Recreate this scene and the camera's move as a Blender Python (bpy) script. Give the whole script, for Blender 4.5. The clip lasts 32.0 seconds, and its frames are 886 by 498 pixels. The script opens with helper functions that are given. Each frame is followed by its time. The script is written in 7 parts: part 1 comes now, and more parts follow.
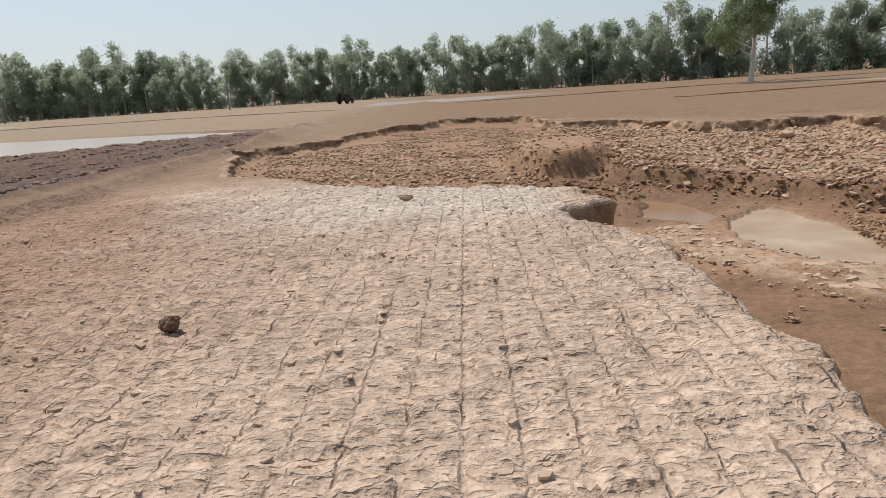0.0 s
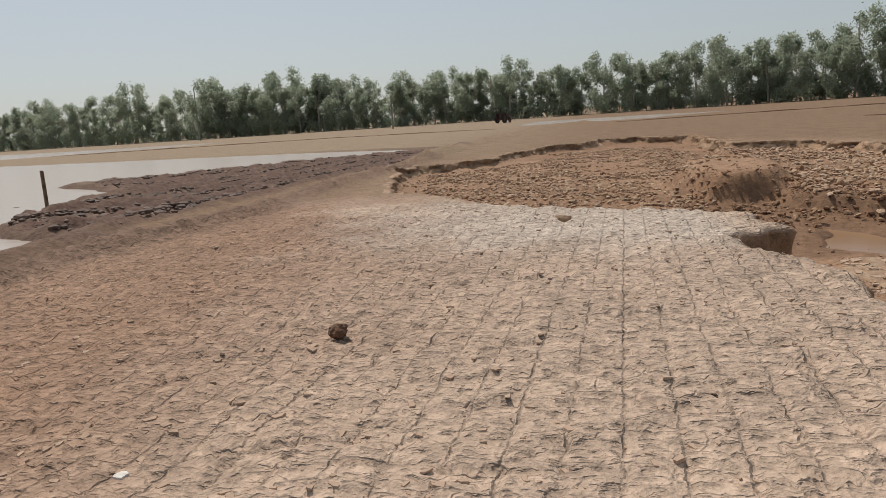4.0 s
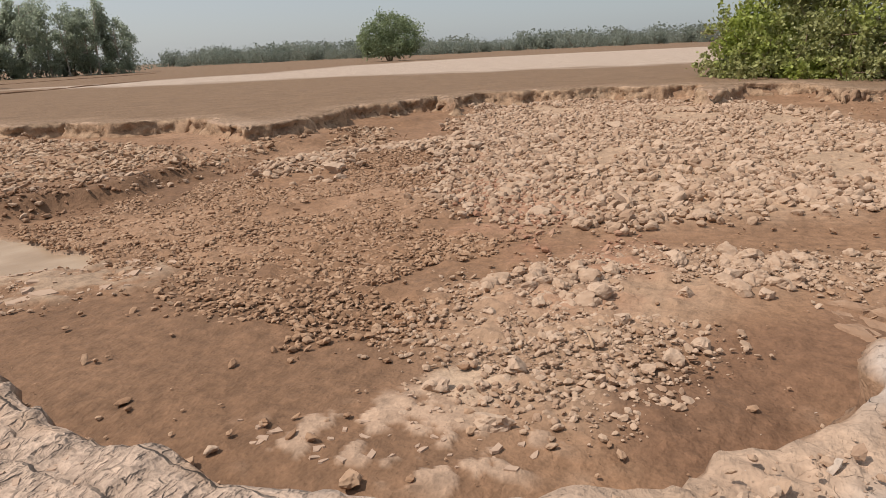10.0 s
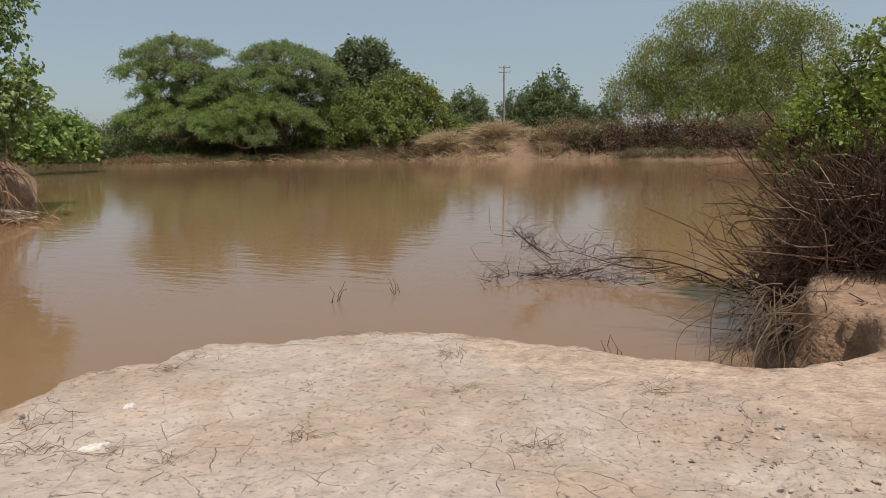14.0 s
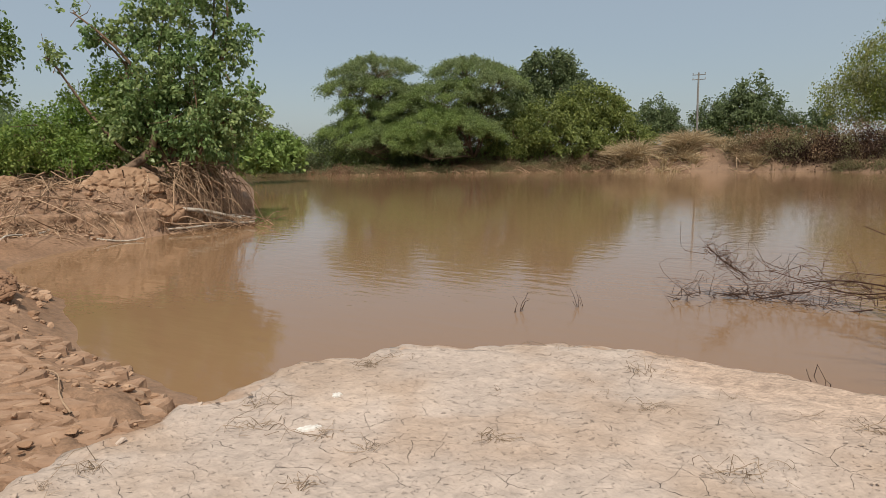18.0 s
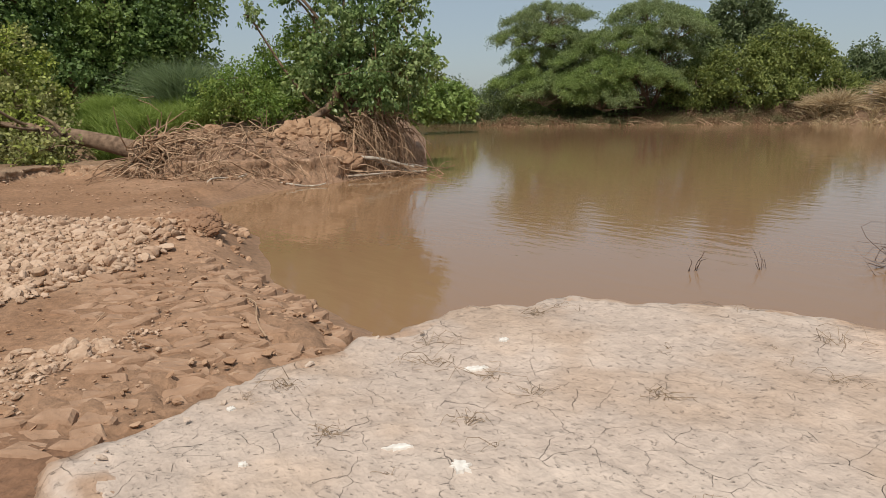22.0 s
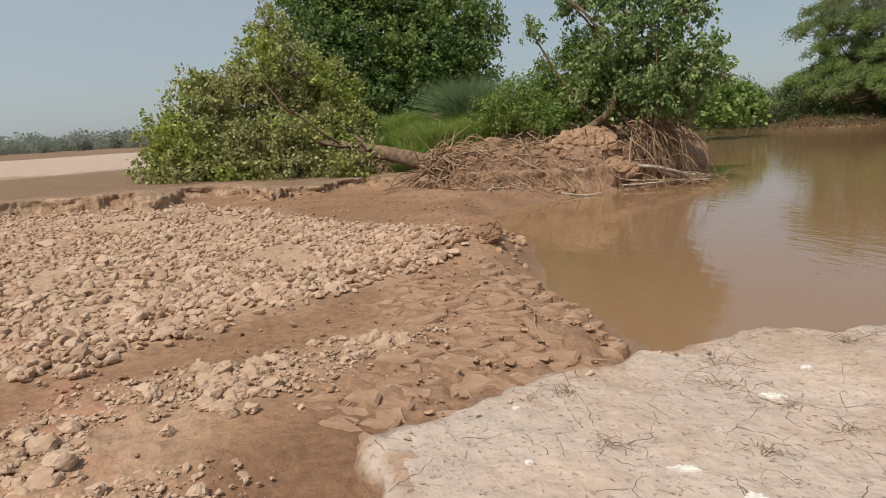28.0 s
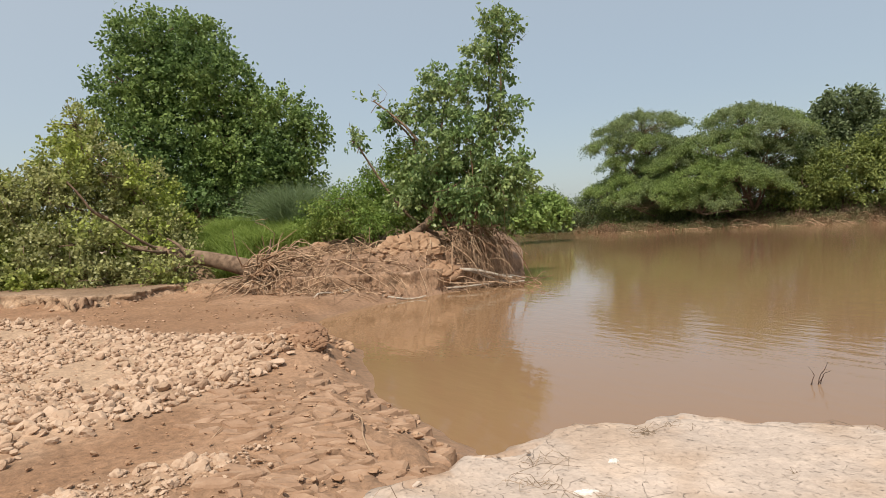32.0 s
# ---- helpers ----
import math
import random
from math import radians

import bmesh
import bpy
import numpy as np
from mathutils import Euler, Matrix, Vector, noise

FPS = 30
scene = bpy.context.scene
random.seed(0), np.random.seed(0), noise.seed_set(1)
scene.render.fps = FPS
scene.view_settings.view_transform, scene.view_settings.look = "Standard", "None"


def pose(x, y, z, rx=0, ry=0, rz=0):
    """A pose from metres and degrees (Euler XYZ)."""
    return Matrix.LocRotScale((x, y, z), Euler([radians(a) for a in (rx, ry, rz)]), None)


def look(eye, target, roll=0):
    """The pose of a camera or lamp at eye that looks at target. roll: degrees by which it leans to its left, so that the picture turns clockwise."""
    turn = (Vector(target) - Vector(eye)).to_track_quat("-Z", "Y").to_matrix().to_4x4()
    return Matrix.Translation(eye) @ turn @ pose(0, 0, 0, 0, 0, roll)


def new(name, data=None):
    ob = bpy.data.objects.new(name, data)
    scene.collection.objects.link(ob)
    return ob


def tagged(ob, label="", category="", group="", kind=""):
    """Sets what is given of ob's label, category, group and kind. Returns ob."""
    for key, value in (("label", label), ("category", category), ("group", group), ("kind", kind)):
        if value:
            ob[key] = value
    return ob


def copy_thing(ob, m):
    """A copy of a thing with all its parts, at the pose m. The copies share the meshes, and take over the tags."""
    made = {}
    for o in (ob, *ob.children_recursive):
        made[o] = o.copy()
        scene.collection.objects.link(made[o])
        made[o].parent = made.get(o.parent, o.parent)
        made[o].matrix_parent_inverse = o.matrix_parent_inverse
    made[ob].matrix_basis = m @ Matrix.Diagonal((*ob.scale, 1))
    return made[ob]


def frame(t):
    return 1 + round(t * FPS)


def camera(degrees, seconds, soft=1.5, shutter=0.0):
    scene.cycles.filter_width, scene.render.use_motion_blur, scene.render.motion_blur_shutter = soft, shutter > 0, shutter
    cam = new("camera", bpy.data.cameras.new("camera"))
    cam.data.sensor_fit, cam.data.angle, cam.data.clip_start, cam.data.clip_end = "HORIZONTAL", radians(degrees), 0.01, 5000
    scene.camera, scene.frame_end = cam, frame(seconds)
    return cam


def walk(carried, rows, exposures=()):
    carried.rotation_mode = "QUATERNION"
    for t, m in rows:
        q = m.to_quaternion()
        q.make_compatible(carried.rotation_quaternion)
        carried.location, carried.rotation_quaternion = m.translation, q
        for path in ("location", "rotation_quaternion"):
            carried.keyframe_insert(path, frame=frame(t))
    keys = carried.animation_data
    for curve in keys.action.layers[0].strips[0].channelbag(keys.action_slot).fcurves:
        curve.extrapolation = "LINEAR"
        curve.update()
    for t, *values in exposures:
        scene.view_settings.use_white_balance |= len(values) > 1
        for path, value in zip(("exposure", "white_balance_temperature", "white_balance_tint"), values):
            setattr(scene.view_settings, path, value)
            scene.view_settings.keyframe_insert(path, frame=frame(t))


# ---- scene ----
FOV = 65.99
cam = camera(FOV, 32.0, soft=0.6)
# seconds, place, then yaw, pitch and roll in degrees
ROWS = [
    (0, 0.000, -0.000, 1.442, -0.00, -13.32, -3.72),
    (0.5, -0.004, -0.007, 1.451, -0.28, -13.41, -3.08),
    (1, -0.025, -0.030, 1.464, 3.31, -11.49, -3.59),
    (1.5, -0.054, -0.039, 1.469, 10.22, -10.85, -3.68),
    (2, -0.088, -0.037, 1.462, 15.70, -11.27, -3.94),
    (2.5, -0.097, -0.044, 1.462, 20.03, -11.79, -4.06),
    (4.5, -0.038, -0.008, 1.458, 8.43, -10.38, -4.03),
    (5, -0.004, 0.001, 1.449, 2.94, -9.96, -3.80),
    (5.5, 0.032, 0.052, 1.439, -5.53, -10.18, -2.16),
    (6, 0.029, 0.037, 1.445, -11.14, -9.88, -2.09),
    (6.5, 0.036, 0.043, 1.444, -13.68, -10.87, -2.21),
    (7, 0.060, 0.063, 1.442, -17.02, -12.48, -2.53),
    (7.5, 0.093, 0.070, 1.424, -23.33, -13.11, -3.11),
    (8, 0.118, 0.073, 1.413, -31.32, -14.23, -2.95),
    (8.5, 0.180, 0.048, 1.416, -43.40, -14.35, -3.43),
    (9, 0.195, 0.024, 1.433, -50.40, -13.19, -3.12),
    (9.5, 0.219, 0.032, 1.406, -56.22, -14.63, -2.71),
    (10, 0.243, -0.003, 1.396, -62.98, -16.25, -2.72),
    (10.5, 0.264, -0.051, 1.390, -73.75, -17.61, -1.77),
    (11, 0.297, -0.076, 1.378, -84.95, -19.34, -0.38),
    (11.5, 0.376, -0.100, 1.383, -91.15, -19.85, -1.34),
    (12, 0.504, -0.212, 1.394, -97.41, -16.61, -0.29),
    (12.5, 0.599, -0.279, 1.389, -111.06, -15.57, 1.82),
    (13, 0.737, -0.218, 1.410, -132.62, -10.89, 0.95),
    (13.5, 0.733, -0.212, 1.431, -146.82, -9.11, -0.99),
    (14, 0.712, -0.241, 1.441, -159.42, -9.15, -0.53),
    (14.5, 0.674, -0.205, 1.448, -167.54, -9.02, -1.06),
    (16.5, 0.711, -0.191, 1.464, -158.72, -7.57, -0.30),
    (17, 0.726, -0.165, 1.460, -154.94, -8.12, -0.09),
    (17.5, 0.720, -0.127, 1.466, -149.21, -8.51, -0.63),
    (18, 0.731, -0.105, 1.462, -144.32, -8.05, -0.76),
    (18.5, 0.730, -0.062, 1.464, -137.96, -8.25, -0.56),
    (19, 0.728, -0.034, 1.472, -133.35, -8.59, -0.97),
    (19.5, 0.737, -0.048, 1.457, -129.81, -8.87, -0.74),
    (20, 0.738, -0.048, 1.451, -128.61, -10.27, -0.67),
    (20.5, 0.741, -0.056, 1.442, -128.28, -11.47, -0.48),
    (21, 0.732, -0.053, 1.440, -128.98, -11.31, -0.54),
    (21.5, 0.745, -0.053, 1.442, -130.32, -11.10, -0.31),
    (22, 0.744, -0.059, 1.439, -130.27, -11.85, -0.83),
    (22.5, 0.728, -0.067, 1.435, -130.80, -12.38, -1.53),
    (23, 0.729, -0.064, 1.431, -131.15, -14.01, -1.38),
    (23.5, 0.735, -0.070, 1.427, -132.10, -14.55, -1.28),
    (24, 0.744, -0.074, 1.423, -131.88, -15.05, -1.12),
    (24.5, 0.738, -0.056, 1.439, -130.47, -14.12, -1.12),
    (25, 0.736, -0.008, 1.455, -122.61, -11.20, -0.99),
    (25.5, 0.741, 0.033, 1.470, -115.09, -9.65, -0.45),
    (26, 0.779, 0.036, 1.458, -108.50, -9.72, -1.31),
    (26.5, 0.756, 0.054, 1.460, -107.69, -10.17, -2.10),
    (28.5, 0.736, 0.046, 1.459, -107.92, -10.70, -4.42),
    (29, 0.753, 0.029, 1.454, -109.20, -12.18, -5.43),
    (29.5, 0.749, 0.045, 1.466, -108.64, -10.78, -3.80),
    (30, 0.728, 0.054, 1.484, -109.70, -7.44, -3.64),
    (30.5, 0.714, 0.034, 1.497, -111.80, -4.60, -3.00),
    (31, 0.701, 0.043, 1.521, -114.87, -1.41, -3.07),
    (31.5, 0.671, 0.063, 1.526, -118.68, -1.68, -3.29),
    (32, 0.673, 0.039, 1.521, -122.37, -2.47, -2.87),
]
walk(cam, [(t, pose(x, y, z, 90 + pitch, 0, yaw) @ pose(0, 0, 0, 0, 0, roll)) for t, x, y, z, yaw, pitch, roll in ROWS],
     exposures=[(0.0, 0.09, 6250, 10), (1.0, 0.08, 6250, 10), (2.0, -0.18, 6350, 10), (5.0, -0.26, 6550, 10), (6.0, -0.3, 6620, 14), (7.0, -0.07, 6600, 12), (8.0, -0.06, 6600, 15), (9.0, 0.04, 6600, 14),
                (11.0, 0.02, 6500, 12), (12.0, -0.02, 6300, 10), (14.0, -0.03, 6450, 10), (17.0, 0.03, 6600, 10), (19.0, 0.05, 6600, 10), (23.0, 0.03, 6400, 10), (24.0, 0.0, 6250, 10), (26.0, 0.02, 6600, 10), (29.0, 0.0, 6650, 10),
                (30.0, 0.06, 6700, 10), (31.0, 0.35, 6700, 10), (32.0, 0.36, 6700, 10)])

# ---- light: hazy summer sky with a high sun ----
SUN_AZ, SUN_EL = radians(-40), radians(57)      # azimuth clockwise from +y
world = bpy.data.worlds.new("hazy_sky")
scene.world = world
world.use_nodes = True
wn = world.node_tree.nodes
wl = world.node_tree.links
sky = wn.new("ShaderNodeTexSky")
sky.sky_type = "NISHITA"
sky.sun_disc = False
sky.sun_elevation, sky.sun_rotation = SUN_EL, SUN_AZ
sky.air_density, sky.dust_density, sky.ozone_density = 1.0, 1.2, 1.5
haze = wn.new("ShaderNodeMix")
haze.data_type = "RGBA"
haze.inputs[0].default_value = 0.55                     # dust haze that whitens the whole sky
wl.new(sky.outputs[0], haze.inputs[6])
# dust glows towards the sun and greys away from it
way = wn.new("ShaderNodeTexCoord")
dot = wn.new("ShaderNodeVectorMath")
dot.operation = "DOT_PRODUCT"
dot.inputs[1].default_value = (math.sin(SUN_AZ) * math.cos(SUN_EL), math.cos(SUN_AZ) * math.cos(SUN_EL), math.sin(SUN_EL))
wl.new(way.outputs["Generated"], dot.inputs[0])
glow = wn.new("ShaderNodeMapRange")
glow.inputs["From Min"].default_value, glow.inputs["From Max"].default_value = -0.4, 0.9
wl.new(dot.outputs["Value"], glow.inputs["Value"])
dust = wn.new("ShaderNodeMix")
dust.data_type = "RGBA"
dust.inputs[6].default_value, dust.inputs[7].default_value = (5.2, 6.1, 6.8, 1), (10.5, 10.8, 10.8, 1)
wl.new(glow.outputs[0], dust.inputs[0])
wl.new(dust.outputs[2], haze.inputs[7])
wl.new(haze.outputs[2], wn["Background"].inputs[0])
wn["Background"].inputs[1].default_value = 0.08
sun = new("sun", bpy.data.lights.new("sun", "SUN"))
sun.data.energy, sun.data.angle, sun.data.color = 3.9, radians(1.2), (1.0, 0.93, 0.83)
sun.matrix_world = look((math.sin(SUN_AZ) * math.cos(SUN_EL) * 50, math.cos(SUN_AZ) * math.cos(SUN_EL) * 50, math.sin(SUN_EL) * 50), (0, 0, 0))

# ---- numpy noise ----
rng = np.random.default_rng(7)
PERM = rng.permutation(4096)
VALS = rng.random(4096)


def vhash(ix, iy, k=0):
    return VALS[PERM[(PERM[(ix + 37 * k) & 4095] + iy) & 4095]]


def vnoise(x, y, k=0):
    """Smooth value noise, -1 to 1."""
    ix, iy = np.floor(x).astype(np.int64), np.floor(y).astype(np.int64)
    fx, fy = x - ix, y - iy
    u, v = fx * fx * (3 - 2 * fx), fy * fy * (3 - 2 * fy)
    a = vhash(ix, iy, k) * (1 - u) + vhash(ix + 1, iy, k) * u
    b = vhash(ix, iy + 1, k) * (1 - u) + vhash(ix + 1, iy + 1, k) * u
    return 2 * (a * (1 - v) + b * v) - 1


def fbm(x, y, octaves=4, k=0):
    total, amp = 0, 1.0
    for o in range(octaves):
        total = total + amp * vnoise(x * 2 ** o, y * 2 ** o, k + o)
        amp *= 0.5
    return total / 1.9


def cells(x, y, k=0):
    """Cell noise: distance to the nearest seed, to the border, and the cell's own random value."""
    ix, iy = np.floor(x).astype(np.int64), np.floor(y).astype(np.int64)
    f1 = np.full(x.shape, 9.0)
    f2 = np.full(x.shape, 9.0)
    own = np.zeros(x.shape)
    for dx in (-1, 0, 1):
        for dy in (-1, 0, 1):
            cx, cy = ix + dx, iy + dy
            px, py = cx + 0.15 + 0.7 * vhash(cx, cy, k), cy + 0.15 + 0.7 * vhash(cx, cy, k + 5)
            d = np.hypot(px - x, py - y)
            nearer = d < f1
            f2 = np.where(nearer, f1, np.minimum(f2, d))
            own = np.where(nearer, vhash(cx, cy, k + 9), own)
            f1 = np.minimum(f1, d)
    return f1, f2 - f1, own


def step(a, b, v):
    t = np.clip((v - a) / (b - a), 0, 1)
    return t * t * (3 - 2 * t)


def sdist(poly, x, y):
    """Signed distance to a closed outline: positive inside."""
    best = np.full(x.shape, 1e9)
    inside = np.zeros(x.shape, bool)
    n = len(poly)
    for i in range(n):
        (ax, ay), (bx, by) = poly[i], poly[(i + 1) % n]
        ex, ey = bx - ax, by - ay
        t = np.clip(((x - ax) * ex + (y - ay) * ey) / (ex * ex + ey * ey + 1e-12), 0, 1)
        best = np.minimum(best, (x - ax - t * ex) ** 2 + (y - ay - t * ey) ** 2)
        if ay != by:
            cross = (ay > y) != (by > y)
            inside ^= cross & (x < (bx - ax) * (y - ay) / (by - ay) + ax)
    return np.where(inside, 1, -1) * np.sqrt(best)


def ldist(line, x, y):
    best = np.full(x.shape, 1e9)
    for (ax, ay), (bx, by) in zip(line, line[1:]):
        ex, ey = bx - ax, by - ay
        t = np.clip(((x - ax) * ex + (y - ay) * ey) / (ex * ex + ey * ey), 0, 1)
        best = np.minimum(best, (x - ax - t * ex) ** 2 + (y - ay - t * ey) ** 2)
    return np.sqrt(best)


# ---- plan ----
WATER_Z = -0.9
FIELD_EDGE = [(-1.5, 10.9), (-0.2, 10.3), (1.2, 9.85), (1.97, 9.2), (2.15, 8.35), (1.4, 8.1), (1.42, 7.3), (1.72, 6.75), (1.95, 6.35), (2.0, 5.7), (1.98, 4.9),
              (1.88, 4.25), (1.9, 3.75), (1.98, 3.4), (1.84, 2.95), (1.78, 2.65), (1.81, 2.35), (1.75, 1.76), (1.95, 0.9), (2.35, 0.25),
              (2.71, 0.12), (3.04, -0.28)]
BANK_EDGE = [(3.5, -0.45), (3.95, -0.51), (4.02, -0.85), (4.22, -1.25), (4.46, -1.75), (4.52, -2.33), (4.66, -3.2), (4.80, -3.74), (4.44, -4.05), (4.41, -4.55),
             (3.87, -4.8), (3.27, -5.33), (2.5, -5.52), (1.64, -5.5), (1.03, -5.3), (0.44, -5.33), (0.0, -5.5)]
RIGHT_BANK = [(-0.25, -5.75), (-0.65, -6.1), (-0.6, -6.5), (-0.2, -6.75), (-0.3, -7.6), (-0.6, -8.8), (-1.2, -11.0), (-2.6, -17), (-5, -32), (-10, -60), (-30, -80)]
FAR_BANK = [(-25, -78), (-4, -76), (14, -76), (32, -76), (50, -74), (66, -70), (80, -66), (98, -68)]
ISLAND = [(62, -46), (40, -31), (26, -20), (21.4, -16.6), (20.2, -13.5), (19.6, -11.4), (20.0, -9.6), (20.8, -8.0), (22.2, -6.2)]
FAR_CLIFF = [(24.0, -4.6), (21.0, -1.3), (23.5, -0.5), (23.6, 1.2), (19.8, 1.8), (23.6, 2.7), (22.7, 6.4), (21.6, 9.2), (18.5, 8.8), (20.3, 10.4),
             (17.2, 10.7), (14, 10.6), (11.8, 10.6), (13.6, 14.0), (12.1, 15.3), (12.2, 17.8), (11.3, 19.6), (9.2, 19.5), (7.3, 19.8),
             (6.6, 23.4), (4.4, 24.0), (4.2, 31), (1.1, 32), (-2.1, 27.9), (-3.3, 22.6), (-5.4, 20.8), (-5.2, 17.5), (-4.4, 14.5), (-2.8, 12.5)]


def roughen(line, seg, amp, seed):
    """Breaks an outline into short ragged steps."""
    rnd = np.random.default_rng(seed)
    out = []
    for (ax, ay), (bx, by) in zip(line, line[1:]):
        length = math.hypot(bx - ax, by - ay)
        n = max(1, int(length / seg))
        for i in range(n):
            t = i / n
            j = rnd.normal(0, amp, 2) if i else (0, 0)
            out.append((ax + (bx - ax) * t + j[0], ay + (by - ay) * t + j[1]))
    return out + [line[-1]]


FIELD_EDGE = roughen(FIELD_EDGE, 0.24, 0.065, 1)
BANK_EDGE = roughen(BANK_EDGE, 0.24, 0.065, 2)
FAR_CLIFF = roughen(FAR_CLIFF, 0.6, 0.26, 3)
ISLAND = ISLAND[:3] + roughen(ISLAND[3:], 0.5, 0.12, 4)
LOW = FIELD_EDGE + BANK_EDGE + RIGHT_BANK + FAR_BANK + ISLAND + FAR_CLIFF
SHORE = [(5.0, -3.3), (6.5, -3.95), (7.1, -4.0), (8.3, -4.2), (9.6, -4.35), (10.9, -4.8), (12.3, -5.5), (14.8, -5.95), (16.2, -6.2), (17.4, -6.9), (18.3, -8.3),
         (18.7, -9.8), (19.5, -12.2), (20.4, -16), (26, -20), (40, -31), (62, -46), (98, -68), (66, -70), (32, -76), (-4, -76), (-30, -80), (-10, -60),
         (-5, -32), (-1.5, -15), (-0.4, -8), (0.2, -5.6), (2, -5.0), (4.0, -4)]
MOUND = roughen([(1.8, 13.2), (2.5, 12.7), (3.2, 13.2), (3.6, 14.4), (3.6, 16.2), (2.5, 17), (1.7, 15.4), (1.8, 13.2)], 0.4, 0.12, 5)[:-1]
LEFT_POND = [(-7.7, 5.6), (-7.6, 6.3), (-7.7, 7.4), (-7.6, 8.7), (-10.7, 10), (-12.1, 13.5), (-12.9, 16.7), (-18, 20.3), (-13.5, 25.3),
             (-6.4, 31.8), (-14, 36), (-65, 51), (-120, 40), (-120, -30), (-20, -12), (-9, 2)]
STRIP_POND = [(-125, 112), (-85, 99.5), (-57, 93), (-46, 83), (-62, 71), (-74, 64), (-125, 70)]
TRACTOR_POND = [(-8.4, 74), (-3, 70.5), (4.7, 71.5), (16, 84), (6.2, 93), (-7.3, 95)]
RIDGE = [(-6.8, 2), (-6.56, 4.7), (-6.6, 6.3), (-6.5, 8.4), (-6.14, 11.2), (-6.2, 17), (-5.8, 24)]
DYKE = [(-6.0, 24), (-6.1, 31), (-5.4, 42), (-3.2, 62), (0, 72)]
PALE_RUBBLE = [(23, 6), (22.2, 1.3), (19, -1.2), (16, -2.3), (12.9, -3.7), (11.1, -3.4), (9.6, -2.2), (9.0, -0.8), (8.5, 0.1), (7.6, 1.3), (7.2, 2.6),
               (8.3, 4.2), (11, 5.2), (14.5, 6.3), (17, 8), (20, 8.5)]
NEAR_RUBBLE = [(5.2, 0.35), (4.0, 0.25), (3.35, 0.75), (3.4, 1.6), (4.0, 2.0), (5.2, 2.2), (6.3, 1.6), (7.0, 0.6), (7.2, -1.9), (6.4, -0.6), (5.8, -0.05)]
BROWN_RUBBLE = [(4.4, 5.0), (4.6, 6.9), (5.5, 8.6), (7.5, 8.9), (10.5, 7.5), (12, 6.2), (8.5, 4.0), (7.2, 2.8), (5.4, 2.1), (4.2, 2.4), (3.9, 3.4)]
SHINGLE = [(-1.2, 11.3), (-3.2, 13.5), (-4.6, 17), (-4.6, 20), (-2, 22.5), (-1, 27), (2.5, 29), (3.6, 22), (3.7, 16.5), (1.6, 15.2), (1.7, 12.2), (1.9, 10.4)]
CLIFF_RUBBLE = [(4.5, 14), (5, 23), (8, 19), (10.5, 18.5), (11.2, 14.5), (10.6, 10.5), (16, 9.6), (13, 7.5), (9, 9.5), (6, 11)]
SLABS = [(5.0, -0.6), (5.0, -3.1), (6.6, -3.7), (8.4, -3.9), (9.8, -3.6), (9.2, -2.3), (8.2, -1.9), (7.0, -2.1), (6.0, -0.5)]
FLAKES = [(2.35, 2.2), (2.75, 2.6), (3.05, 2.1), (3.4, 1.8), (3.2, 1.3), (3.3, 0.9), (2.75, 0.85), (2.5, 1.5)]
CRUMBLE = [(1.95, 0.9), (2.25, 0.3), (2.75, 0.2), (3.1, -0.2), (3.5, -0.4), (3.9, -0.5), (2.94, -0.5), (2.43, -0.42), (2.0, -0.36), (1.75, 0.0), (1.7, 0.8)]
TERRACE = [(3.2, 12.2), (4.5, 11.3), (5.7, 9.6), (7.4, 9.0), (8.8, 9.3), (10.2, 11.0), (11.0, 14.5), (11.4, 18), (11.5, 20.5), (6, 24.5), (3.9, 24.5), (3.7, 16)]
LEDGE = [(8.8, 9.3), (12.5, 9.0), (16, 9.6), (21, 8.0), (22, 12), (12, 20.5), (11.4, 18), (11.0, 14.5), (10.2, 11.0)]
DAMP = [(2.0, 5.4), (2.0, 2.0), (2.6, 1.2), (3.6, 1.9), (4.4, 2.8), (5.2, 3.6), (4.6, 4.8), (3.4, 5.6), (2.6, 7.0), (2.2, 7.6)]
DANK = [(5.1, -0.9), (5.6, -0.4), (5.3, 0.15), (4.8, 0.55), (3.9, 0.75), (3.2, 0.6), (3.0, 0.2), (3.6, -0.1), (4.0, -0.4), (4.5, -0.6)]
GULLY = [(1.4, 11.8), (2.6, 13.2), (4.6, 12.2), (6.2, 10.3), (9, 9.4), (9, 8.2), (6.6, 7.6), (5.4, 9.9), (4.6, 10.3), (3.7, 9.3), (2.6, 9.2), (2.0, 10.2)]
CRUST = [(2.6, 8.8), (3.3, 9.0), (3.7, 7.1), (4.5, 6.1), (4.9, 5.4), (4.2, 5.0), (3.4, 5.8), (2.8, 7.2)]
LUMPS = [(-7.6, 9.4), (-7.5, 12), (-7.4, 17), (-6.6, 24), (-6.4, 33), (-12.5, 25.5), (-17, 20.5), (-12.2, 16.5), (-11.4, 13.3), (-10.6, 10.4), (-8.6, 9.3)]
PALE_STRIP = [(33, 53), (34, 37), (40, 27), (40, 20), (42, 12.6), (43, 5), (43, -6), (118, -10), (118, 15), (109, 33), (98, 46), (75, 50), (54, 46)]
PUDDLE = [(3.89, 9.28), (4.86, 10.0), (5.1, 8.6), (4.9, 7.0), (4.94, 6.5), (4.43, 6.1), (4.2, 6.65), (3.68, 7.1), (3.6, 8.2)]
POOL = [(3.3, 11.3), (3.84, 10.8), (3.99, 9.5), (3.6, 9.0), (2.9, 9.7)]


